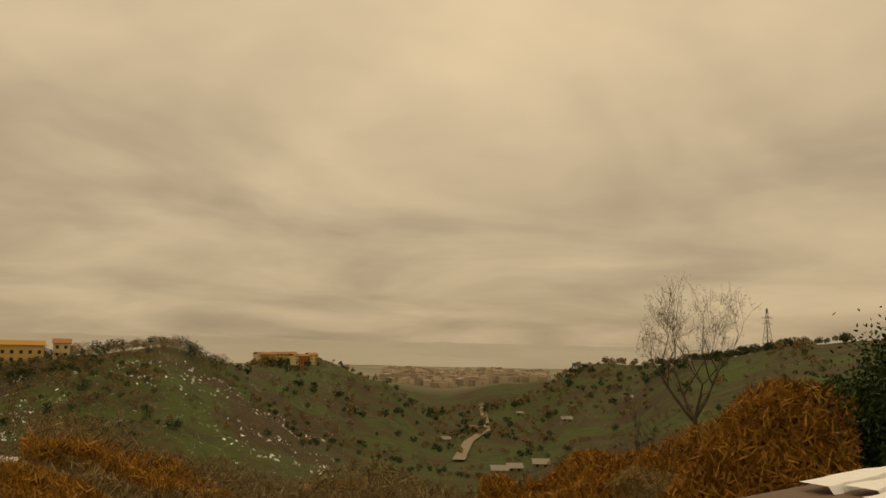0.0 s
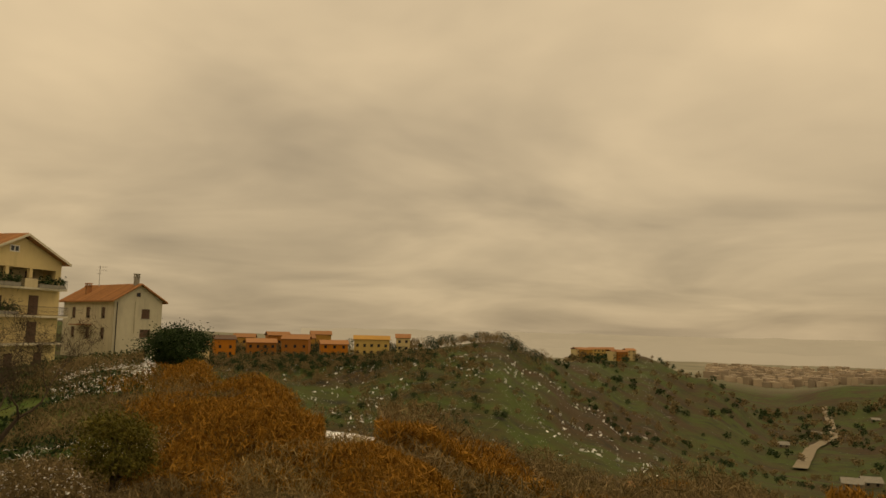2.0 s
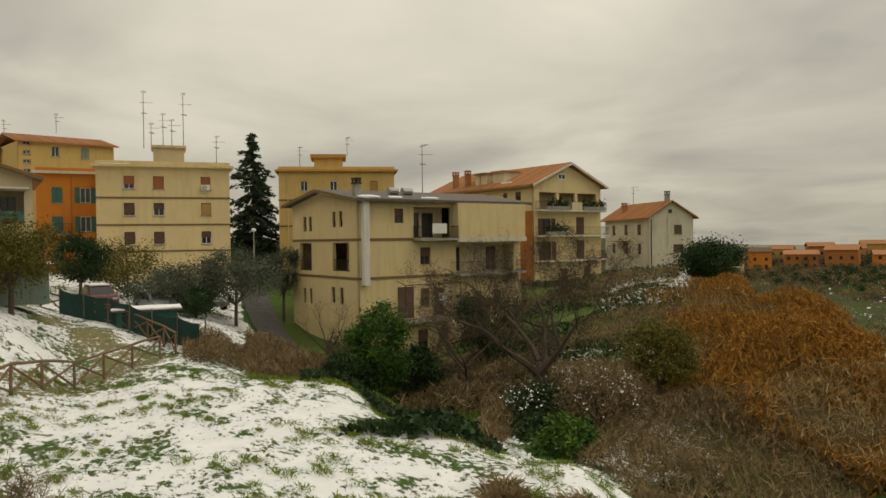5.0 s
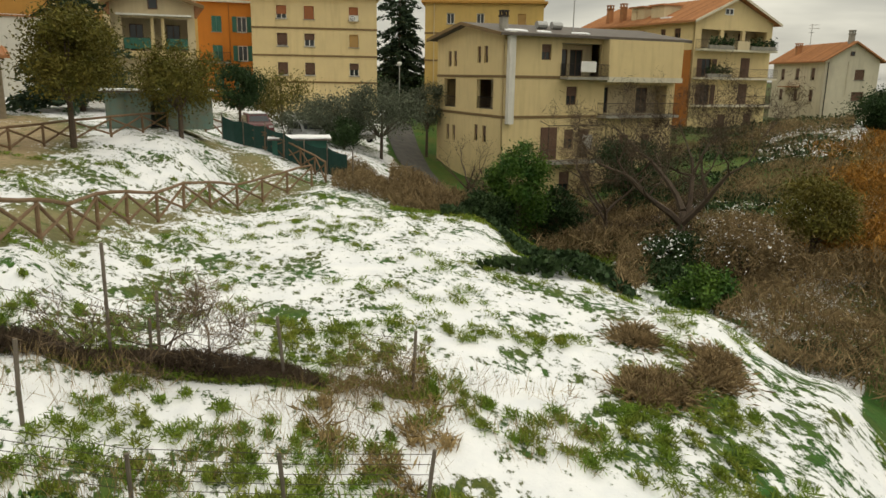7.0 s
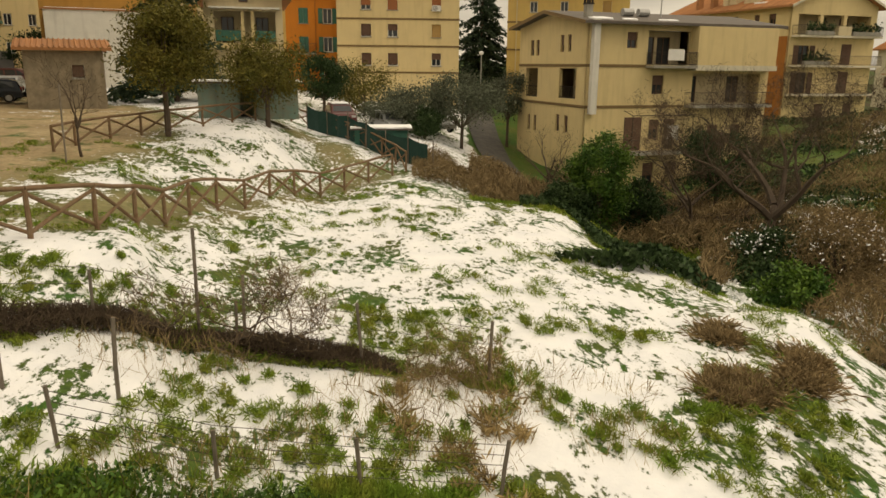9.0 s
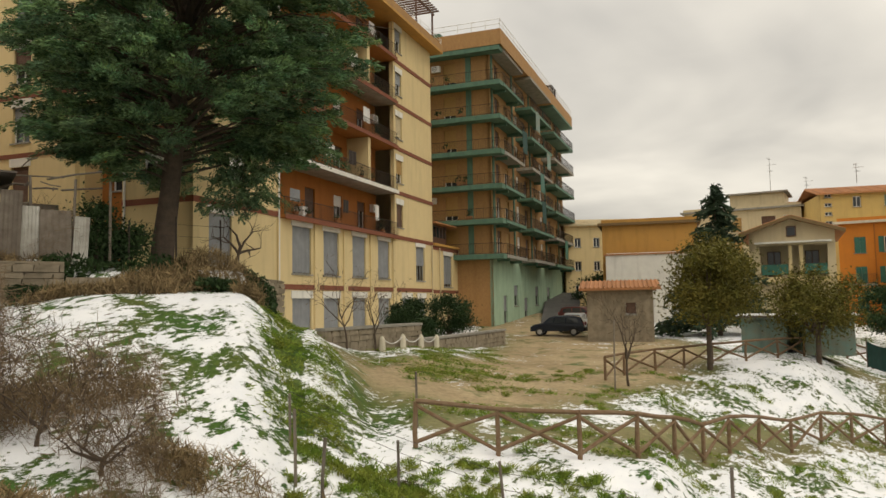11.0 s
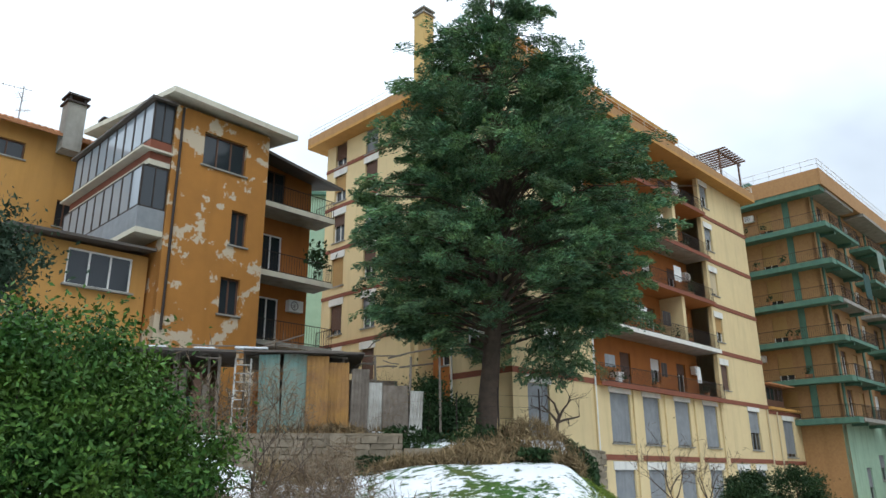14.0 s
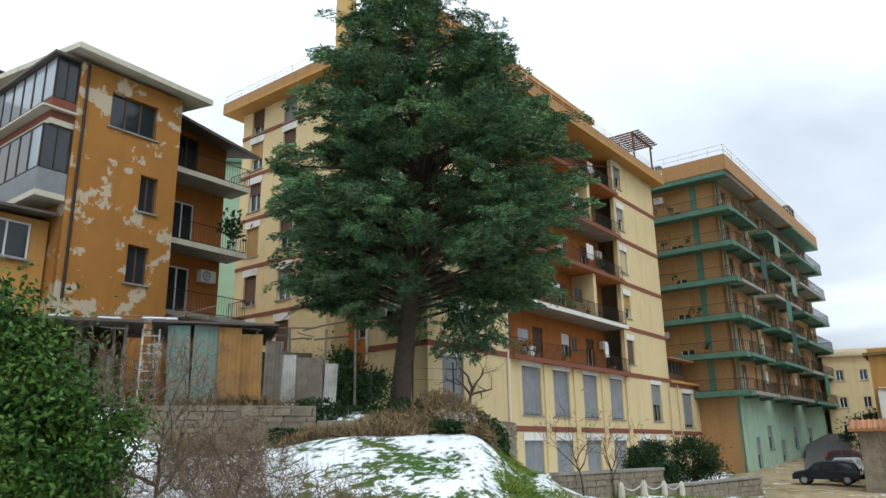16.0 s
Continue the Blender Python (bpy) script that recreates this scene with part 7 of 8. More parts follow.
scatter("bramble", "brown stalks tangled in the snow", 380, zone(75, 86, 8.8, 12.6), BRAMBLE, 82, 0.20, 0.7, 0.03, 0.9, 0.7, "brush", 0.0)
scatter("bramble", "reddish bare bramble over the fence row", 1000, lambda u, v: (77 + 8 * u, 12.2 + 1.2 * v), BRAMBLE, 83, 0.20, 0.9, 0.03, 0.6, 0.5, "brush", -0.4)
scatter("dry_weeds", "thin dry weed stalks in the near snow", 2600, zone(62, 118, 6.5, 13.5), STRAW, 44, 0.26, 0.5, 0.018, 0.5, 1.6, "weeds", 0.0)

# ---- the far hillside: scrub and woods ----
def far_wood(name, n, az0, az1, d0, d1, mat, seed, label, size, tall, keep=0.0, per=34):
    r = np.random.RandomState(seed)
    pts, sz = [], []
    for i in range(n):
        az, d = zone(az0, az1, d0, d1)(r.random_sample(), r.random_sample())
        p = bearing(az, d)
        if noise.noise((p.x * 0.018, p.y * 0.018, seed)) < keep:
            continue
        g = ground_z(p.x, p.y)
        k = r.uniform(0.5, 1.2) * (0.6 + d / 900)
        q = r.normal(size=(int(per * 1.5), 3))
        q = q / np.linalg.norm(q, axis=1)[:, None] * r.uniform(0.35, 1.0, (len(q), 1)) * (tall * 0.42 * k, tall * 0.42 * k, tall * 0.36 * k)
        q[:, 2] = np.abs(q[:, 2] + tall * 0.5 * k)
        for v in q:
            pts.append((p.x + v[0], p.y + v[1], g + v[2]))
            sz.append(size * k * 0.8 * min(1.0, 0.4 + d / 400))
    ob = new(name, cloud_mesh(name, pts, sz, mat, seed, None, 0.5))
    return tagged(ob, label, "trees", kind="stuff")


far_wood("far_trees", 620, -28, 45, 90, 380, IVY, 31, "dark evergreen scrub on the far slope", 0.41, 3.6, 0.0, 68)
far_wood("far_trees", 900, -28, 45, 110, 420, BRAMBLE, 32, "brown leafless trees on the far slope", 0.39, 3.8, -0.05, 68)
far_wood("far_trees", 800, 22, 47, 110, 350, BRAMBLE, 38, "brown leafless scrub below the far town", 0.34, 4.0, -0.5, 60)
far_wood("far_trees", 300, 22, 47, 110, 350, IVY, 39, "dark evergreens below the far town", 0.36, 4.2, -0.2, 60)
far_wood("far_trees", 700, -26, 20, 420, 1000, IVY, 33, "dark woods across the valley", 0.83, 6.0, 0.0, 48)
far_wood("far_trees", 800, -26, 18, 420, 1000, BRAMBLE, 34, "brown winter woods across the valley", 0.77, 6.0, -0.1, 48)
far_wood("far_trees", 330, 17, 46, 350, 400, BRAMBLE, 35, "leafless trees along the hill crest", 0.26, 6.4, -0.1, 150)
far_wood("far_trees", 110, 17, 46, 340, 390, PINE, 36, "dark pines along the hill crest", 0.44, 7.5, -0.6, 120)
far_wood("far_trees", 90, -28, -14, 585, 640, PINE, 37, "dark pines along the far ridge", 0.66, 6.0, -0.6, 80)

scatter("bramble", "brown scrub between the villas", 15000, zone(47, 66, 44, 78), BRAMBLE, 41, 0.36, 1.5, 0.05, 0.15, keep=-0.05)
scatter("undergrowth", "dark green scrub between the villas", 12000, zone(47, 68, 42, 78), IVY, 42, 0.17, 0.9, 0.45, 0.2, 0.3, keep=0.0)
scatter("snow_clumps", "wet snow caught on the ravine shrubs", 3200, zone(46.5, 66, 22, 40), SNOW, 43, 0.10, 0.30, 0.6, 0.6, 0.0, "snow", 0.12)
far_wood("far_trees", 330, 26, 44, 290, 336, IVY, 38, "dark garden trees before the far houses", 0.33, 4.2, -0.6, 100)
far_wood("far_trees", 300, 26, 44, 290, 336, BRAMBLE, 39, "leafless garden trees before the far houses", 0.28, 4.6, -0.6, 100)
scatter("bramble", "tangled tan canes and shoots below the sheds", 9000, zone(153, 169, 13.5, 21), BARK_TAN, 45, 0.42, 2.0, 0.014, 0.25, 0.5, "brush", -0.3)
scatter("bramble", "brown shoots on the slope beside the mound", 5000, zone(143, 158, 10, 16), BARK_TAN, 46, 0.36, 1.1, 0.014, 0.3, 0.6, "brush", -0.2)
scatter("bramble", "bare shoots and dead vines over the shed roofs", 4500, zone(149, 170, 25.0, 28.0), BARK_TAN, 47, 0.40, 2.6, 0.014, 0.4, 0.3, "brush", -0.3)
scatter("undergrowth", "low green weeds in the ravine edge", 9000, zone(60, 80, 26, 36), GRASS, 48, 0.10, 0.35, 0.3, 0.25, 0.5, "brush", 0.0)
scatter("dry_brush", "tan dry grass among the russet broom", 22000, mound, STRAW, 49, 0.26, 1.7, 0.06, 0.3, keep=-0.2)
scatter("undergrowth", "olive green shrubs among the russet broom", 9000, mound, PRIVET, 50, 0.13, 1.5, 0.4, 0.2, 0.3, "brush", 0.1)
scatter("dry_brush", "tan dry grass among the reeds", 14000, zone(-27, -2, 15, 30), STRAW, 51, 0.26, 1.8, 0.06, 0.3, keep=-0.1)

scatter("bramble", "brown thicket between the field and the net fence", 9000, zone(74, 84.5, 36, 45), BRAMBLE, 86, 0.30, 1.3, 0.05, 0.3, 0.5, "brush", -0.15)
scatter("bramble", "dark leafless thicket before the villa", 12000, zone(56, 74, 36, 50), BARK_DARK, 87, 0.34, 2.4, 0.03, 0.22, 0.5, "brush", -0.1)
scatter("bramble", "dark tangled brush on the garden slope", 2400, zone(131, 143, 9, 13.5), BRAMBLE, 88, 0.2, 0.9, 0.04, 0.5, 0.5, "brush", -0.1)
scatter("snow_patches", "scattered patches of old snow on the far slope", 420, zone(9, 34, 120, 345), SNOW, 75, 0.9, 0.3, 0.45, 0.05, 0.0, "snow", 0.12)
scatter("snow_patches", "thin patches of old snow below the far town", 350, zone(30, 47, 95, 340), SNOW, 76, 0.6, 0.4, 0.5, 0.16, 0.0, "snow", 0.12)

# ---- far houses, town, pylon ----
def far_house(az, d, w, dep, h, mat, label, turn=0.0, roof=None, dz=0.0):
    p = on_ground(az, d)
    t = thing("far_house", Matrix.Translation((p.x, p.y, p.z - 0.8 + dz)) @ Matrix.Rotation(radians(az + turn), 4, "Z"), label, "house", "houses on the far hill")
    n = max(2, int(w / 3.2))
    holes = []
    for k in range(max(1, int(h / 3.0))):
        for i in range(n):
            x = -w / 2 + (i + 0.5) * w / n
            holes.append((x - 0.6, x + 0.6, 1.8 + k * 3.0, 3.2 + k * 3.0))
    wall(t, w / 2, -2.5, h + 0.8, mat, holes, Matrix.Translation((0, -dep / 2, 0)), x0=-w / 2)
    for hh in holes:
        opening(t, Matrix.Translation((0, -dep / 2, 0)), *hh, "glass", None, SHUTTER_BROWN, sill=False)
    bm = box(bmesh.new(), -w / 2, w / 2, -dep / 2 + 0.31, dep / 2, -2.5, h + 0.8)
    part("wall", bm, mat, t)
    pitched(t, -w / 2, w / 2, -dep / 2, dep / 2, h + 0.8, 1.6, roof or TILE, "x", over=0.5, tiles=False)
    return t


far_house(30.6, 344, 16, 9, 7.5, YELLOW, "bright yellow villa on the far hill crest", 0, OCHRE)
far_house(28.2, 352, 6.5, 7, 6.5, CREAM, "cream villa on the far hill crest")
far_house(33.5, 340, 12, 9, 6.0, ORANGE, "orange-red house on the far hill", 6)
far_house(36.3, 346, 12, 9, 8.0, LOGGIA, "brown-red house on the far hill", -8)
far_house(35.9, 372, 12, 9, 8.0, OCHRE, "ochre house on the far hill crest", 5)
far_house(38.9, 350, 13, 9, 6.5, LOGGIA, "brown-red long house on the far hill", 4)
far_house(41.6, 344, 9, 8, 8.0, ORANGE, "orange-red tall house on the far hill", 10, SHUTTER_BROWN)
far_house(40.1, 378, 10, 8, 7.0, OCHRE, "ochre house among trees on the far hill", -6)
far_house(43.5, 300, 8, 8, 7.0, CREAM, "cream house on the far hill", 12)
far_house(37.7, 384, 11, 8, 8.0, LOGGIA, "red house on the far hill crest", 12)
far_house(34.5, 386, 10, 8, 8.0, OCHRE, "ochre house behind the hill crest", 4)
for i, (az, mat, w) in enumerate(((14.2, OCHRE, 12), (13.4, YELLOW, 14), (12.6, OCHRE, 11), (11.6, LOGGIA, 10), (11.0, CREAM, 9), (14.8, CREAM, 9), (12.1, CREAM, 12))):
    far_house(az, 690 + 8 * (i % 3), w, 9, 8 + i % 3, mat, "small house on the second hill", 7 * i)
far_house(9.9, 150, 6, 5, 3.0, LOGGIA, "small red farm shed in the valley", 12)
far_house(9.0, 152, 4, 4, 2.4, CONCRETE, "small grey farm shed in the valley", -5)
for az, d in ((-3.5, 330), (-4.6, 340), (-6.6, 330), (-13, 560), (-8.5, 520), (-1.5, 700), (0.6, 560), (-5, 840)):
    far_house(az, d, 7, 5, 2.6, STONE, "low farm building with thin snow on the valley floor", d % 23, CONCRETE)


def far_town():
    """The town on the plain: blocks too far off to count."""
    r = np.random.RandomState(8)
    bm = bmesh.new()
    for i in range(620):
        az, d = r.uniform(-7, 5.4), r.uniform(1480, 2350)
        p = bearing(az, d)
        w, h, k = r.uniform(9, 24), r.uniform(6, 17), r.uniform(9, 16)
        m = Matrix.Translation((p.x, p.y, ground_z(p.x, p.y) - 2)) @ Matrix.Rotation(r.uniform(0, 3), 4, "Z")
        box(bm, -w / 2, w / 2, -k / 2, k / 2, 0, h, m)
    ob = part("far_town", bm, material("pale_town_walls", (0.42, 0.33, 0.24), 0.9, (0.30, 0.25, 0.2), 0.02, 0.8, random_piece=0.3))
    tagged(ob, "pale town blocks on the distant plain", "town", kind="stuff")


far_town()


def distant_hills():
    """Low pale ranges beyond the plain; distance haze is put into their colour and glow."""
    mat = material("hazed_distant_land", (0.36, 0.35, 0.32), 1.0, (0.30, 0.295, 0.27), 0.002, 0.8)
    # weak emission stands in for the haze that brightens far land
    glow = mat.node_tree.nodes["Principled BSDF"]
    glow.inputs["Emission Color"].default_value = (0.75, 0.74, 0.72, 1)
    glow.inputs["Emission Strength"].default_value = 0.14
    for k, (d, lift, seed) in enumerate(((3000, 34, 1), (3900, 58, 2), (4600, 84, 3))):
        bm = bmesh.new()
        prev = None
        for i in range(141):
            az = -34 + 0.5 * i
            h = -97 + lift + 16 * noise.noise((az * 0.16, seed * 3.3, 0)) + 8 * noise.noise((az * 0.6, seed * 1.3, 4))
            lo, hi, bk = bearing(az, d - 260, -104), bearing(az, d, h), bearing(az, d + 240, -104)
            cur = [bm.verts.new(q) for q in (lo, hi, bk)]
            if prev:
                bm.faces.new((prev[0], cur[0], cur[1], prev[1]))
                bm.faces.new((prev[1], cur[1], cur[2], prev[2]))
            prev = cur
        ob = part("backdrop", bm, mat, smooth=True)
        tagged(ob, "hill range beyond the plain with haze put into its pale glow", "hills", kind="structure")


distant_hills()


def pylon():
    p = on_ground(-22.7, 600)
    t = thing("pylon", Matrix.Translation(p) @ Matrix.Rotation(radians(25), 4, "Z"), "lattice steel power pylon on the ridge", "pylon")
    bm = bmesh.new()
    h, half = 31.0, 2.6
    ring = lambda z: half * (1 - z / h) ** 1.2 + 0.35
    zs = [h * f for f in (0, 0.2, 0.36, 0.5, 0.62, 0.73, 0.84, 1.0)]
    for sx, sy in ((1, 1), (1, -1), (-1, -1), (-1, 1)):
        tube(bm, [(sx * ring(z), sy * ring(z), z) for z in zs], 0.16, 4)
    for z0, z1 in zip(zs, zs[1:]):
        a, b = ring(z0), ring(z1)
        for s in (-1, 1):
            tube(bm, [(-a, s * a, z0), (b, s * b, z1)], 0.09, 3), tube(bm, [(a, s * a, z0), (-b, s * b, z1)], 0.09, 3)
            tube(bm, [(s * a, -a, z0), (s * b, b, z1)], 0.09, 3), tube(bm, [(s * a, a, z0), (s * b, -b, z1)], 0.09, 3)
    part("mast", bm, IRON, t)
    for z, l in ((h * 0.63, 5.5), (h * 0.77, 5.5)):
        part("cross_arm", tube(tube(bmesh.new(), [(-l, 0, z), (l, 0, z)], 0.16, 4), [(-l, 0, z), (0, 0, z + 1.3), (l, 0, z)], 0.1, 3), IRON, t)


pylon()


def valley_road():
    pts = [bearing(a, d) for a, d in ((-0.4, 420), (-1.2, 560), (-2.6, 700), (-2.3, 860), (-1.9, 1020))]
    bm = bmesh.new()
    prev = None
    for a, b in zip(pts, pts[1:]):
        for i in range(8):
            p = a + (b - a) * (i / 8)
            s = Vector(((b - a).y, -(b - a).x, 0)).normalized() * 3.6
            cur = [bm.verts.new((q.x, q.y, ground_z(q.x, q.y) + 1.2)) for q in (p - s, p + s)]
            if prev:
                bm.faces.new((prev[0], prev[1], cur[1], cur[0]))
            prev = cur
    tagged(part("road", bm, STONE), "pale straight road along the valley floor", "road", kind="structure")


valley_road()


# ---- fences ----
def along(points, step):
    """Places at even steps along a line of bearings."""
    out, rest = [], 0.0
    for a, b in zip(points, points[1:]):
        n = (b - a).length
        s = rest
        while s < n:
            out.append(a + (b - a) * (s / n))
            s += step
        rest = s - n
    return out


def pole(bm, a, b, r, rng):
    m = (a + b) / 2 + Vector((rng.gauss(0, 0.015), rng.gauss(0, 0.015), rng.gauss(0, 0.015)))
    tube(bm, [a, m, b], [r, r * 0.95, r * 0.88], 7)
    return bm


def rail_fence(points, label, h=1.08, step=1.95, seed=1):
    rng = random.Random(seed)
    ps = [Vector((p.x, p.y, ground_z(p.x, p.y))) for p in along(points, step)]
    t = thing("rail_fence", Matrix.Translation(ps[0]), label, "fence")
    inv = ps[0]
    up = Vector((0, 0, 1))
    for i, p in enumerate(ps):
        q = p - inv
        part("post", pole(bmesh.new(), q - up * 0.3, q + up * (h + rng.uniform(-0.03, 0.06)), 0.062, rng), WOOD_RAIL, t)
        if i + 1 < len(ps):
            n = ps[i + 1] - inv
            part("rail", pole(bmesh.new(), q + up * h, n + up * h, 0.06, rng), WOOD_RAIL, t)
            part("brace", pole(bmesh.new(), q + up * 0.12, n + up * (h - 0.1), 0.05, rng), WOOD_RAIL, t)
            part("brace", pole(bmesh.new(), q + up * (h - 0.1), n + up * 0.12, 0.05, rng), WOOD_RAIL, t)
    return t


rail_fence(line_of((124.5, 17.6), (120.3, 17.7), (114.4, 17.3), (109.5, 17.9), (105.1, 20.6), (101.9, 23.8), (98.9, 26.4), (96.2, 28.7), (93.7, 31), (91.3, 33), (89.3, 34.7), (87.5, 36.2), (85.8, 37.6), (85.0, 38.8)), "chestnut pole fence with crossed braces along the snowy track")
rail_fence(line_of((85.0, 39.0), (86.0, 41.5), (88.5, 45), (92.5, 49.5), (96, 53)), "chestnut pole fence with crossed braces on the outer bend", seed=2)
rail_fence(line_of((110.0, 31.5), (109.0, 33), (105.2, 35.5), (102.4, 37.6), (98.7, 39.6), (96.0, 42)), "chestnut pole fence with crossed braces on the snowy bank", 0.95, seed=3)


def wire_fence(points, label, step=2.4, h=1.15, seed=4, wires=(0.45, 0.8, 1.1), mat=None):
    rng = random.Random(seed)
    ps = [Vector((p.x, p.y, ground_z(p.x, p.y))) for p in along(points, step)]
    t = thing("wire_fence", Matrix.Translation(ps[0]), label, "fence")
    tops = []
    for p in ps:
        q = p - ps[0]
        hh = h * rng.uniform(0.85, 1.15)
        lean = Vector((rng.gauss(0, 0.06), rng.gauss(0, 0.06), 0))
        part("post", tube(bmesh.new(), [q - Vector((0, 0, 0.2)), q + lean * 0.5 + Vector((0, 0, hh * 0.5)), q + lean + Vector((0, 0, hh))], 0.03, 6), mat or WOOD_GREY, t)
        tops.append((q, lean))
    for w in wires:
        bm = bmesh.new()
        tube(bm, [q + l * w + Vector((0, 0, w)) for q, l in tops], 0.006, 3)
        part("wire", bm, IRON, t)
    return t


wire_fence(line_of((134, 15.8), (125, 14.7), (114, 13.0), (110, 13.6), (99, 13.7), (90, 13.2), (77, 12.6)), "sagging wire fence on grey wooden stakes")
wire_fence(line_of((112, 9.7), (95, 9.1), (80, 9.0), (66, 9.3)), "low wire mesh fence in the weeds", 1.9, 0.8, 6, (0.2, 0.35, 0.5, 0.65, 0.8))
wire_fence(line_of((152, 26.0), (145, 26.2), (137, 27.0)), "garden wire fence on the terrace wall", 1.5, 1.9, 7, (0.4, 0.8, 1.2, 1.6), IRON)
for i, (az, d, h) in enumerate(((101.4, 13.9, 2.4), (98.0, 13.8, 1.7), (133.6, 14.5, 1.6), (131.6, 13.5, 1.5), (124.4, 19.5, 1.6), (109.3, 29.0, 2.9), (115.0, 11.3, 1.5), (107.6, 11.0, 1.4))):
    p = on_ground(az, d, -0.15)
    ob = part("stake", tube(bmesh.new(), [(0, 0, 0), (0.02, 0.01, h * 0.5), (0.05 * (-1) ** i, 0.02, h)], 0.032, 7), WOOD_GREY)
    ob.location = p
    tagged(ob, "thin grey stake standing in the snow", "stake", "stakes")


def net_fence():
    ps = [Vector((p.x, p.y, ground_z(p.x, p.y))) for p in along(line_of((92.5, 49), (89.5, 46), (86.5, 42.5), (83.6, 40), (81.0, 38.5)), 2.0)]
    t = thing("net_fence", Matrix.Translation(ps[0]), "dark green shade netting on leaning posts", "fence")
    rng = random.Random(4)
    bm = bmesh.new()
    prev = None
    for p in ps:
        q = p - ps[0]
        part("post", tube(bmesh.new(), [q - Vector((0, 0, 0.2)), q + Vector((0, 0, 1.7))], 0.035, 6), WOOD_GREY, t)
    for a, b in zip(ps, ps[1:]):
        for i in range(5):
            q = a + (b - a) * (i / 5) - ps[0]
            sag = 0.12 * math.sin(math.pi * i / 5)
            j = Vector((rng.gauss(0, 0.04), rng.gauss(0, 0.04), 0))
            cur = [bm.verts.new(q + j + Vector((0, 0, z))) for z in (0.05, 0.8, 1.5 - sag)]
            if prev:
                bm.faces.new((prev[0], cur[0], cur[1], prev[1])), bm.faces.new((prev[1], cur[1], cur[2], prev[2]))
            prev = cur
    part("net", bm, TARP, t)


net_fence()


# ---- terrace wall, sheds, low wall ----
def stone_wall(points, height, label, name="stone_wall", seed=1, thick=0.4, course=0.24, base=-0.4, limit=300, coping=None, top=None):
    """A wall of laid stones: a mortar core with proud stones on its face."""
    rng = random.Random(seed)
    t = thing(name, Matrix.Identity(4), label, "wall")
    core = bmesh.new()
    count = 0
    shapes = []
    for k in range(6):
        bm = bmesh.new()
        box(bm, -0.5, 0.5, -0.06, 0.12, -0.5, 0.5)
        for v in bm.verts:
            v.co += Vector((rng.uniform(-0.06, 0.06), rng.uniform(-0.03, 0.02), rng.uniform(-0.09, 0.09)))
        shapes.append(mesh_of("stone", bm, STONE))
    for a, b in zip(points, points[1:]):
        m = site(a, b)
        w = (b - a).length
        z0 = min(ground_z(a.x, a.y), ground_z(b.x, b.y)) + base
        z1 = (top if top is not None else max(ground_z(a.x, a.y), ground_z(b.x, b.y))) + height
        box(core, 0, w, 0.03, thick, z0, z1, m)
        z = z0 + 0.1
        while z < z1 - 0.05:
            h = course * rng.uniform(0.8, 1.25)
            x = 0.0
            while x < w - 0.1:
                l = min(rng.uniform(0.3, 0.75), w - x)
                if count < limit:
                    ob = new("stone", rng.choice(shapes))
                    ob.parent = t
                    ob.matrix_local = m @ Matrix.Translation((x + l / 2, 0.0, min(z + h / 2, z1 - 0.08))) @ Matrix.Diagonal((l - 0.03, 1, min(h, z1 - z) - 0.025, 1))
                    count += 1
                x += l
            z += h
        if coping is not None:
            part("coping", box(bmesh.new(), -0.02, w + 0.02, -0.1, thick + 0.05, z1 + 0.003, z1 + 0.12, m), coping, t)
    part("core", core, STONE, t)
    return t


stone_wall(line_of((163, 24.2), (155, 23.9), (149.5, 24.15)), 0.0, "rubble stone retaining wall below the terrace", "retaining_wall", 1, 0.6, 0.21, -0.6, 300, None, 1.4)
stone_wall(line_of((149.4, 24.3), (141, 24.7), (136.0, 26.0), (134.5, 28.5)), 0.0, "low broken stone wall along the terrace edge", "retaining_wall", 5, 0.5, 0.2, -0.6, 240, None, 0.95)
stone_wall(line_of((131.5, 30.5), (124, 36.5), (117.5, 48)), 0.35, "low rendered stone wall before the apartment block", "low_wall", 2, 0.35, 0.28, -0.4, 280, CONCRETE)


def sheet_bm(w, h, waves=10, amp=0.02):
    bm = bmesh.new()
    prev = None
    n = waves * 4
    for i in range(n + 1):
        x = w * i / n
        y = amp * math.sin(i * math.pi / 2)
        cur = [bm.verts.new((x, y, 0)), bm.verts.new((x, y, h))]
        if prev:
            bm.faces.new((prev[0], cur[0], cur[1], prev[1]))
        prev = cur
    return bm


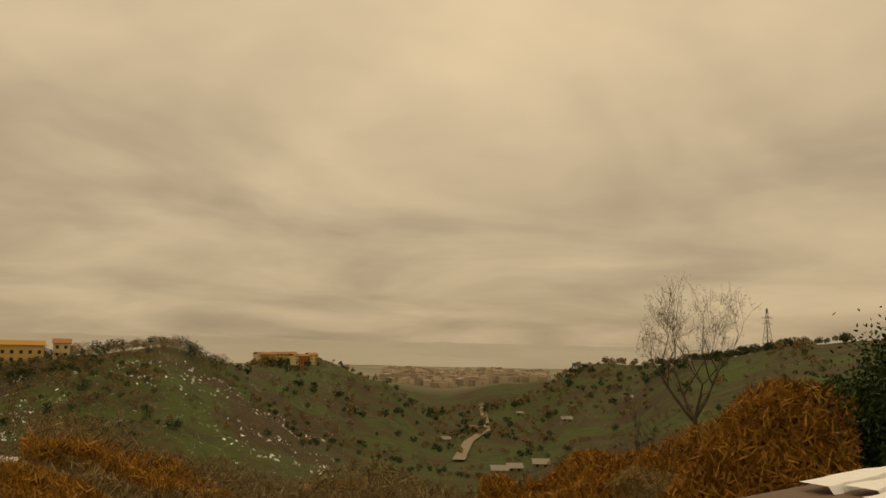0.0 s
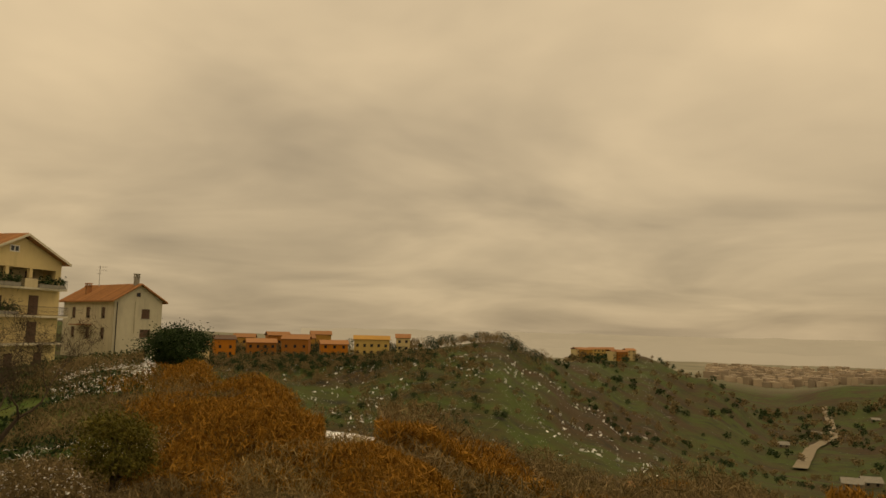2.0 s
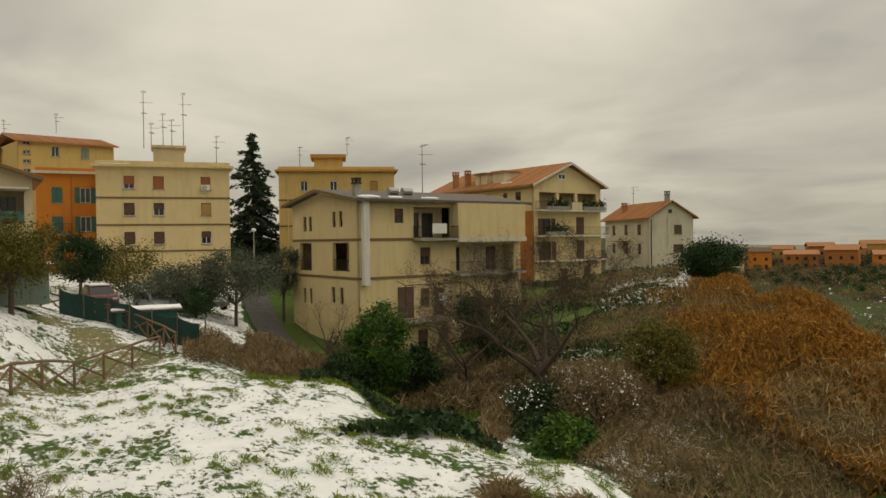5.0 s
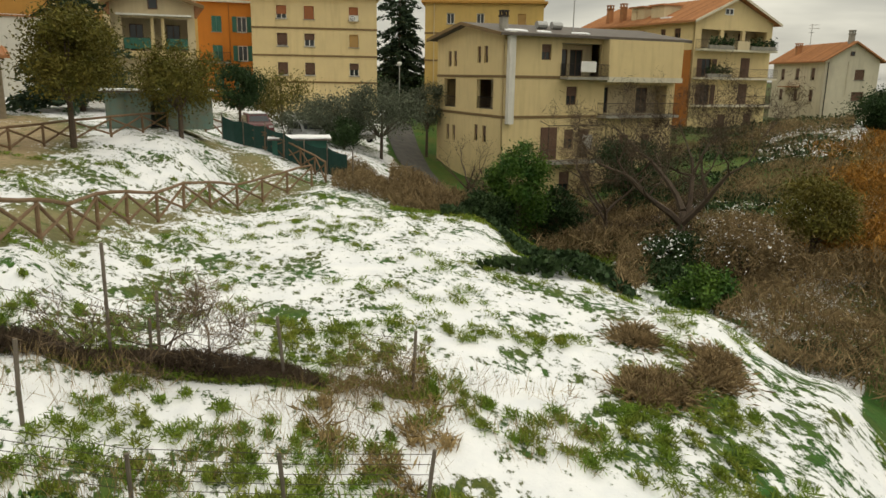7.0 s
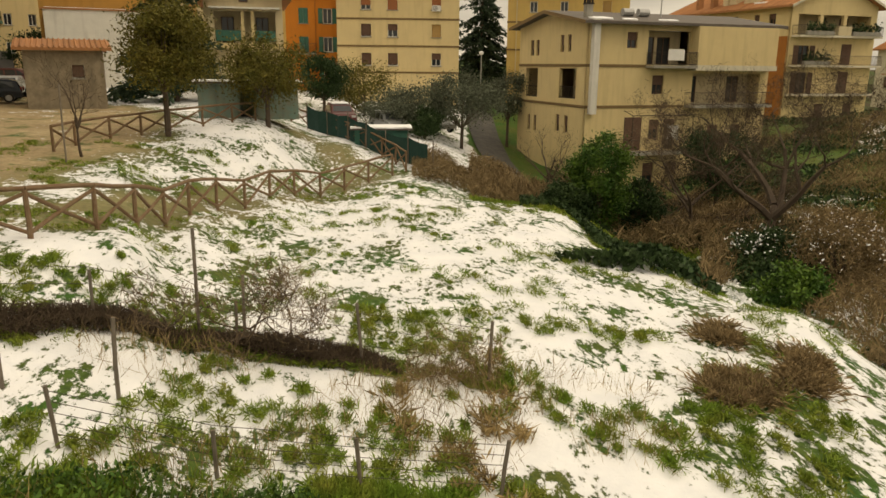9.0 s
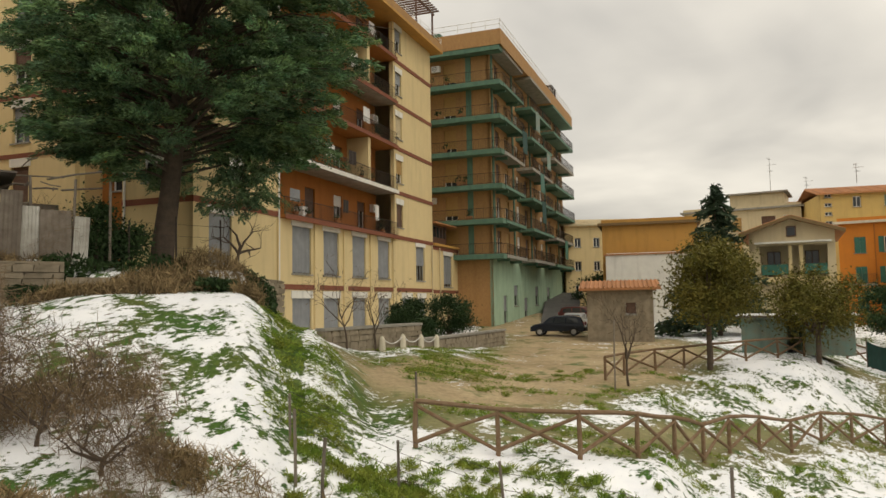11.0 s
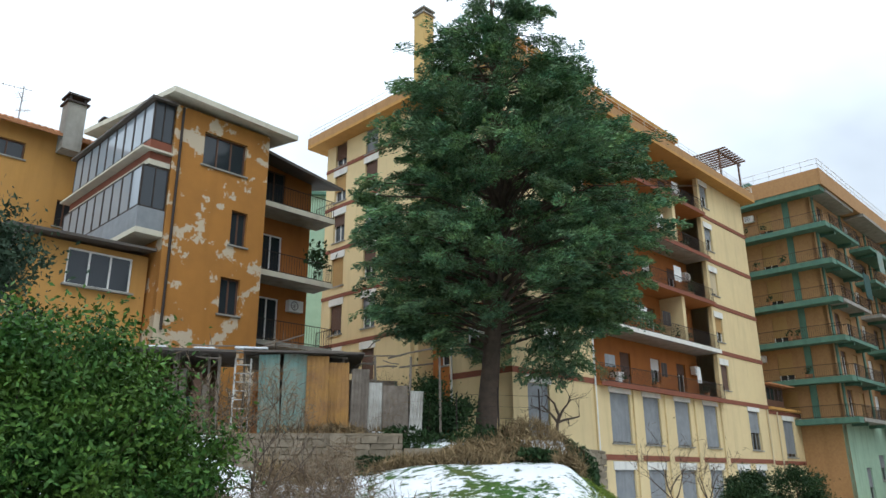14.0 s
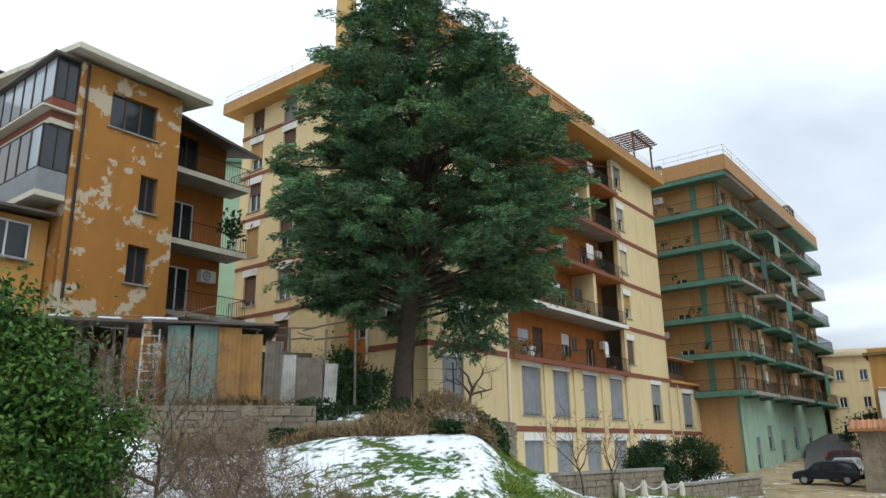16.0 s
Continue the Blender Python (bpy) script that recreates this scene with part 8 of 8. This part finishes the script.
def sheds():
    rng = random.Random(12)
    a, b = bearing(163.0, 25.2), bearing(149.0, 25.4)
    u = (b - a)
    w = u.length
    t = thing("shed", site(a, b) @ Matrix.Translation((0, 0, 1.4)), "patched garden shed of sheet metal and boards", "shed")
    x = 1.2
    mats = [SHEET_TEAL, SHEET_TEAL, SHEET_OCHRE, SHEET_OCHRE, WOOD_GREY, SHEET_WHITE, WOOD_GREY, SHEET_WHITE]
    wid = [0.7, 0.8, 0.75, 0.7, 0.6, 0.5, 0.9, 0.45]
    for k, (m, ww) in enumerate(zip(mats, wid)):
        h = (2.6, 2.65, 2.6, 2.4, 2.2, 1.75, 1.65, 1.5)[k]
        ob = part("sheet", sheet_bm(ww * 0.98, h, 5, 0.015), m, t)
        ob.matrix_local = Matrix.Translation((x, 0.05 * (k % 2), 0.0)) @ Matrix.Rotation(radians(rng.gauss(0, 1.5)), 4, "Y")
        x += ww
    part("side_wall", sheet_bm(3.0, 2.4, 9), SHEET_TEAL, t).matrix_local = turned(1.2, 3.0, -90)
    bm = bmesh.new()
    box(bm, 0.6, 4.6, -0.35, 3.2, 2.66, 2.72)
    part("roof_sheet", bm, ROOF_DARK, t).matrix_local = Matrix.Rotation(radians(-3), 4, "X")
    part("back_wall", box(bmesh.new(), 1.2, w, 3.0, 3.06, 0, 2.2), WOOD_GREY, t)
    # poles, canes and a ragged pergola across the roofs
    for i in range(34):
        p = Vector((rng.uniform(-1, w), rng.uniform(-0.5, 2.5), rng.uniform(2.4, 3.0)))
        q = p + Vector((rng.uniform(-2, 2), rng.uniform(-0.8, 0.8), rng.uniform(-0.2, 0.35)))
        part("cane", tube(bmesh.new(), [p, (p + q) / 2 + Vector((0, 0, rng.uniform(-0.05, 0.1))), q], rng.uniform(0.015, 0.04), 5), WOOD_GREY, t)
    for i in range(9):
        x = -1.5 + i * 1.1
        part("prop", tube(bmesh.new(), [(x, 0.3, -0.2), (x + rng.gauss(0, 0.1), 0.3, 2.7)], 0.045, 6), WOOD_GREY, t)
    for x0, x1, y, z in ((0.3, 1.4, -0.2, 2.76), (2.2, 3.4, 0.4, 2.75), (4.9, 5.6, -0.2, 0.05)):
        bm = bmesh.new()
        box(bm, x0, x1, y, y + 0.4, z, z + 0.07)
        bmesh.ops.bevel(bm, geom=bm.edges[:], offset=0.03, segments=2, affect="EDGES")
        part("snow_patch", bm, SNOW, t)
    return t


sheds()


def ladder():
    p = bearing(161.6, 24.9)
    t = thing("ladder", Matrix.Translation((p.x, p.y, 1.4)) @ Matrix.Rotation(radians(161.6 + 180), 4, "Z") @ Matrix.Rotation(radians(8), 4, "X"), "pale wooden ladder leaning on the shed", "ladder")
    for x in (-0.25, 0.25):
        part("stile", box(bmesh.new(), x - 0.03, x + 0.03, -0.02, 0.02, 0, 2.5), SHEET_WHITE, t)
    for k in range(8):
        part("rung", tube(bmesh.new(), [(-0.24, 0, 0.25 + k * 0.29), (0.24, 0, 0.25 + k * 0.29)], 0.022, 6), SHEET_WHITE, t)


ladder()


def lean_to():
    a, b = bearing(169.5, 25.6), bearing(163.3, 25.4)
    t = thing("lean_to", site(a, b) @ Matrix.Translation((0, 0, 1.3)), "dark open lean-to full of stored timber", "shed")
    w = (b - a).length
    for x in (0.0, w * 0.5, w):
        part("post", tube(bmesh.new(), [(x, 0, -0.3), (x, 0, 2.7)], 0.06, 6), WOOD_GREY, t)
    part("roof_sheet", box(bmesh.new(), -0.4, w + 0.5, -0.5, 3.0, 2.72, 2.8), ROOF_DARK, t)
    part("back_wall", box(bmesh.new(), 0, w, 2.7, 2.78, -0.3, 2.7), SHUTTER_BROWN, t)
    part("side_wall", box(bmesh.new(), -0.06, 0.0, 0.1, 2.7, -0.3, 2.7), SHUTTER_BROWN, t)
    rng = random.Random(19)
    for i in range(16):
        x = rng.uniform(0.1, w - 0.2)
        part("board", box(bmesh.new(), x, x + rng.uniform(0.1, 0.25), rng.uniform(0.2, 1.2), rng.uniform(1.25, 1.4), -0.2, rng.uniform(0.8, 2.3)), rng.choice((WOOD_GREY, SHUTTER_BROWN, SHUTTER_GREEN, WOOD_RAIL)), t)
    for x0, x1 in ((0.2, 1.1), (1.9, 2.6)):
        bm = box(bmesh.new(), x0, x1, -0.45, 0.3, 2.802, 2.87)
        bmesh.ops.bevel(bm, geom=bm.edges[:], offset=0.03, segments=2, affect="EDGES")
        part("snow_patch", bm, SNOW, t)


lean_to()


# ---- vehicles ----
CAR_PAINT = material("dark_blue_car_paint", (0.012, 0.016, 0.026), 0.25, (0.02, 0.025, 0.035), 3, 0.4)
CAR_SILVER = material("silver_car_paint", (0.33, 0.34, 0.35), 0.3, (0.28, 0.29, 0.3), 3, 0.4, metal=0.3)
CAR_RED = material("dark_red_car_paint", (0.09, 0.02, 0.02), 0.3, (0.06, 0.02, 0.02), 3, 0.4)
RUBBER = material("tyre_rubber", (0.02, 0.02, 0.02), 0.9)
LAMP_RED = material("red_tail_lamp", (0.30, 0.02, 0.015), 0.3)


def hatchback(p, yaw, paint, label, snow=False):
    t = thing("car", Matrix.Translation(p) @ Matrix.Rotation(radians(yaw), 4, "Z"), label, "car")
    prof = [(-2.0, 0.35), (-2.02, 0.75), (-1.95, 0.95), (-1.75, 1.38), (-1.2, 1.5), (0.1, 1.5), (0.55, 1.38), (1.05, 0.98), (1.75, 0.85), (2.0, 0.68), (2.02, 0.35)]
    bm = bmesh.new()
    rows_ = []
    for y, k in ((-0.84, 0.0), (-0.78, 1.0), (0.78, 1.0), (0.84, 0.0)):
        rows_.append([bm.verts.new((x, y * (0.86 if z > 1.1 else 1.0), z - (0.06 if k == 0 and z > 0.5 else 0))) for x, z in prof])
    for r0, r1 in zip(rows_, rows_[1:]):
        for i in range(len(prof) - 1):
            bm.faces.new((r0[i], r0[i + 1], r1[i + 1], r1[i]))
        bm.faces.new((r0[-1], r0[0], r1[0], r1[-1]))
    bm.faces.new(rows_[0][::-1]), bm.faces.new(rows_[-1])
    bmesh.ops.recalc_face_normals(bm, faces=bm.faces)
    body = part("body", bm, paint, t, smooth=False)
    for s in (-1, 1):
        sb = bmesh.new()
        y = s * 0.845
        for q in (((-1.6, 0.98), (-1.5, 1.32), (-0.75, 1.38), (-0.7, 0.98)), ((-0.6, 0.98), (-0.65, 1.38), (0.1, 1.38), (0.2, 0.98)), ((0.28, 0.98), (0.2, 1.36), (0.48, 1.28), (0.85, 0.98))):
            sb.faces.new([sb.verts.new((x, (y * (0.90 if z > 1.1 else 1.005)), z)) for x, z in (q if s > 0 else q[::-1])])
        part("side_window", sb, PANE, body)
    for (x0, z0), (x1, z1), nm in (((-1.98, 0.98), (-1.78, 1.36), "rear_window"), ((1.02, 1.0), (0.58, 1.38), "windscreen")):
        sb = bmesh.new()
        o = -0.015 if x0 < 0 else 0.02
        sb.faces.new([sb.verts.new(q) for q in ((x0 + o, -0.68, z0), (x0 + o, 0.68, z0), (x1 + o, 0.6, z1), (x1 + o, -0.6, z1))])
        part(nm, sb, PANE, body)
    for x in (-1.25, 1.3):
        for y in (-0.8, 0.8):
            wh = part("wheel", tube(bmesh.new(), [(x, y - 0.1, 0.31), (x, y + 0.1, 0.31)], 0.31, 16), RUBBER, t)
            part("rim", tube(bmesh.new(), [(x, y - 0.115, 0.31), (x, y + 0.115, 0.31)], 0.19, 12), GALVANISED, wh)
    for y in (-0.62, 0.62):
        part("tail_lamp", box(bmesh.new(), -2.04, -1.9, y - 0.12, y + 0.12, 0.75, 1.0), LAMP_RED, body)
        part("headlight", box(bmesh.new(), 1.86, 2.01, y - 0.16, y + 0.16, 0.62, 0.76), GALVANISED, body)
    part("bumper", box(bmesh.new(), -2.08, -1.95, -0.78, 0.78, 0.35, 0.6), RUBBER, body)
    if snow:
        bm = box(bmesh.new(), -1.6, 0.4, -0.62, 0.62, 1.47, 1.58)
        bmesh.ops.bevel(bm, geom=bm.edges[:], offset=0.05, segments=2, affect="EDGES")
        part("snow_cover", bm, SNOW, t)
    return t


p = on_ground(113.4, 57)
facing = math.degrees(math.atan2(U.y, U.x)) + 180
hatchback(p + Vector((0, 0, 0.02)), 113.4 + 172, CAR_PAINT, "dark blue hatchback parked on the earth lot")
hatchback(on_ground(112.2, 61, 0.02), facing, CAR_SILVER, "silver hatchback parked behind the dark car")
hatchback(on_ground(111.6, 70, 0.02), facing + 80, CAR_RED, "dark red car parked on the steep lane")
hatchback(on_ground(86.3, 57, 0.02), 20, CAR_SILVER, "silver car with lying snow near the olives", True)
hatchback(on_ground(83.0, 60, 0.02), 35, CAR_SILVER, "pale car with lying snow near the olives", True)
hatchback(on_ground(90.0, 55, 0.02), 10, CAR_RED, "dark car with lying snow by the net fence", True)


# ---- small things outdoors ----
def hut(az, d, w, label, mat, snow=True, h=2.0):
    p = on_ground(az, d)
    t = thing("hut", Matrix.Translation((p.x, p.y, p.z - 0.1)) @ Matrix.Rotation(radians(az), 4, "Z"), label, "hut")
    part("wall", wall_mesh(w / 2, 0, h, [(-0.5, 0.4, 0.05, h - 0.25)], 0.08, Matrix.Translation((0, -1.2, 0)), -w / 2), mat, t)
    part("side_wall", box(bmesh.new(), -w / 2, -w / 2 + 0.06, -1.11, 1.2, 0, h), mat, t)
    part("side_wall", box(bmesh.new(), w / 2 - 0.06, w / 2, -1.11, 1.2, 0, h), mat, t)
    part("back_wall", box(bmesh.new(), -w / 2 + 0.07, w / 2 - 0.07, 1.12, 1.2, 0, h), mat, t)
    roof = part("roof", box(bmesh.new(), -w / 2 - 0.3, w / 2 + 0.3, -1.5, 1.4, h + 0.004, h + 0.1), ROOF_DARK, t)
    if snow:
        bm = box(bmesh.new(), -w / 2 - 0.25, w / 2 + 0.25, -1.42, 1.0, h + 0.1, h + 0.18)
        bmesh.ops.subdivide_edges(bm, edges=bm.edges[:], cuts=7, use_grid_fill=True)
        for v in bm.verts:
            if v.co.y < -0.9 or v.co.y > 0.6:
                v.co.y += 0.35 * noise.noise((v.co.x * 1.3, az, v.co.y))
            if v.co.z > h + 0.15:
                v.co.z += 0.03 * noise.noise((v.co.x * 2, v.co.y * 2, az))
        part("snow_patch", bm, SNOW, roof)
    return t


hut(96.7, 45, 5.5, "low green hut with snow on its roof", SHEET_TEAL)
hut(86.9, 46, 3.2, "low shelter with snow on its roof", SHUTTER_GREEN, True, 1.3)


def lamp_post(az, d, h):
    p = on_ground(az, d, -0.05)
    t = thing("street_lamp", Matrix.Translation(p), "grey street lamp on a slim pole", "street lamp")
    part("pole", tube(bmesh.new(), [(0, 0, 0), (0, 0, h)], [0.07, 0.045], 8), GALVANISED, t)
    bm = bmesh.new()
    bmesh.ops.create_icosphere(bm, subdivisions=2, radius=0.24)
    for v in bm.verts:
        v.co.z = v.co.z * (0.7 if v.co.z > 0 else 1.0) + h + 0.15
    part("globe", bm, WHITE_PAINT, t, smooth=True)


lamp_post(79.3, 74, 6.3)


def lane():
    """The steep lane that drops past the olives between the blocks."""
    bm = bmesh.new()
    prev = None
    for a, d in ((79.6, 84), (79.4, 76), (79.0, 68), (78.2, 60), (76.8, 52), (75.4, 46), (74.4, 42)):
        p, q = on_ground(a + 1.6 * 50 / d, d, 0.12), on_ground(a - 1.6 * 50 / d, d, 0.12)
        cur = [bm.verts.new(p), bm.verts.new(q)]
        if prev:
            bm.faces.new((prev[0], prev[1], cur[1], cur[0]))
        prev = cur
    tagged(part("road", bm, ASPHALT), "worn grey lane dropping past the olive trees", "road", kind="structure")
    bm = bmesh.new()
    prev = None
    for d in range(62, 122, 6):
        g = -2.6 + max(0.0, (d - 62)) * 0.11
        p, q = bearing(113.1 + 110 / d, d, g), bearing(112.2 - 40 / d, d, g)
        cur = [bm.verts.new(p), bm.verts.new(q)]
        if prev:
            bm.faces.new((prev[0], prev[1], cur[1], cur[0]))
        prev = cur
    tagged(part("road", bm, ASPHALT), "steep asphalt lane climbing beside the green block", "road", kind="structure")


lane()


def chain_posts():
    ps = [on_ground(az, d) for az, d in ((127.0, 33), (125.4, 34.5), (124.0, 36), (122.8, 37.6))]
    for i, p in enumerate(ps):
        ob = part("bollard", tube(bmesh.new(), [(0, 0, -0.1), (0, 0, 0.55), (0, 0, 0.7)], [0.16, 0.13, 0.05], 8), OFFWHITE)
        ob.location = p
        tagged(ob, "short pale bollard with a drooping chain", "bollard", "chain bollards")
        if i + 1 < len(ps):
            q = ps[i + 1]
            pts = [p + (q - p) * (k / 6) + Vector((0, 0, 0.6 - 0.28 * math.sin(math.pi * k / 6))) for k in range(7)]
            tagged(part("chain", tube(bmesh.new(), pts, 0.02, 4), WHITE_PAINT), "drooping pale chain between the bollards", "chain", "bollard chains")


chain_posts()


# ---- the ledge beside the camera ----
def ledge():
    a, b = bearing(-20.3, 2.99), bearing(-29.6, 4.1)
    t = thing("parapet", site(a, b), "brown wooden parapet ledge with melting snow", "parapet")
    z = -0.55
    w = 3.4
    for k in range(6):
        part("plank", box(bmesh.new(), -0.35 + 0.06 * (k % 2), w, -0.15 * (k + 1) + 0.01, -0.15 * k, z - 0.05, z + 0.004 * (k % 2)), SHUTTER_BROWN, t)
    part("wall", box(bmesh.new(), -0.2, w, -0.85, -0.05, -6.2, z - 0.055), OFFWHITE, t)
    for k in range(5):
        bm = bmesh.new()
        y0 = -0.17 - 0.14 * k
        n = 40
        for i in range(n):
            x0, x1 = (0.38 + 0.1 * math.sin(k * 2.3) + (w - 0.6) * j / n for j in (i, i + 1))
            edge = [(x, y0 + 0.03 * noise.noise((x * 6, k, 1)), y0 + 0.13 + 0.02 * noise.noise((x * 5, k, 2)), z + 0.035 + 0.012 * noise.noise((x * 4, k, 3))) for x in (x0, x1)]
            (xa, fa, ba, ha), (xb, fb, bb_, hb) = edge
            bm.faces.new([bm.verts.new(q) for q in ((xa, fa, z + 0.005), (xb, fb, z + 0.005), (xb, fb + 0.02, hb), (xa, fa + 0.02, ha))])
            bm.faces.new([bm.verts.new(q) for q in ((xa, fa + 0.02, ha), (xb, fb + 0.02, hb), (xb, bb_, hb), (xa, ba, ha))])
        bmesh.ops.remove_doubles(bm, verts=bm.verts, dist=0.0005)
        part("snow_patch", bm, SNOW, t)


ledge()
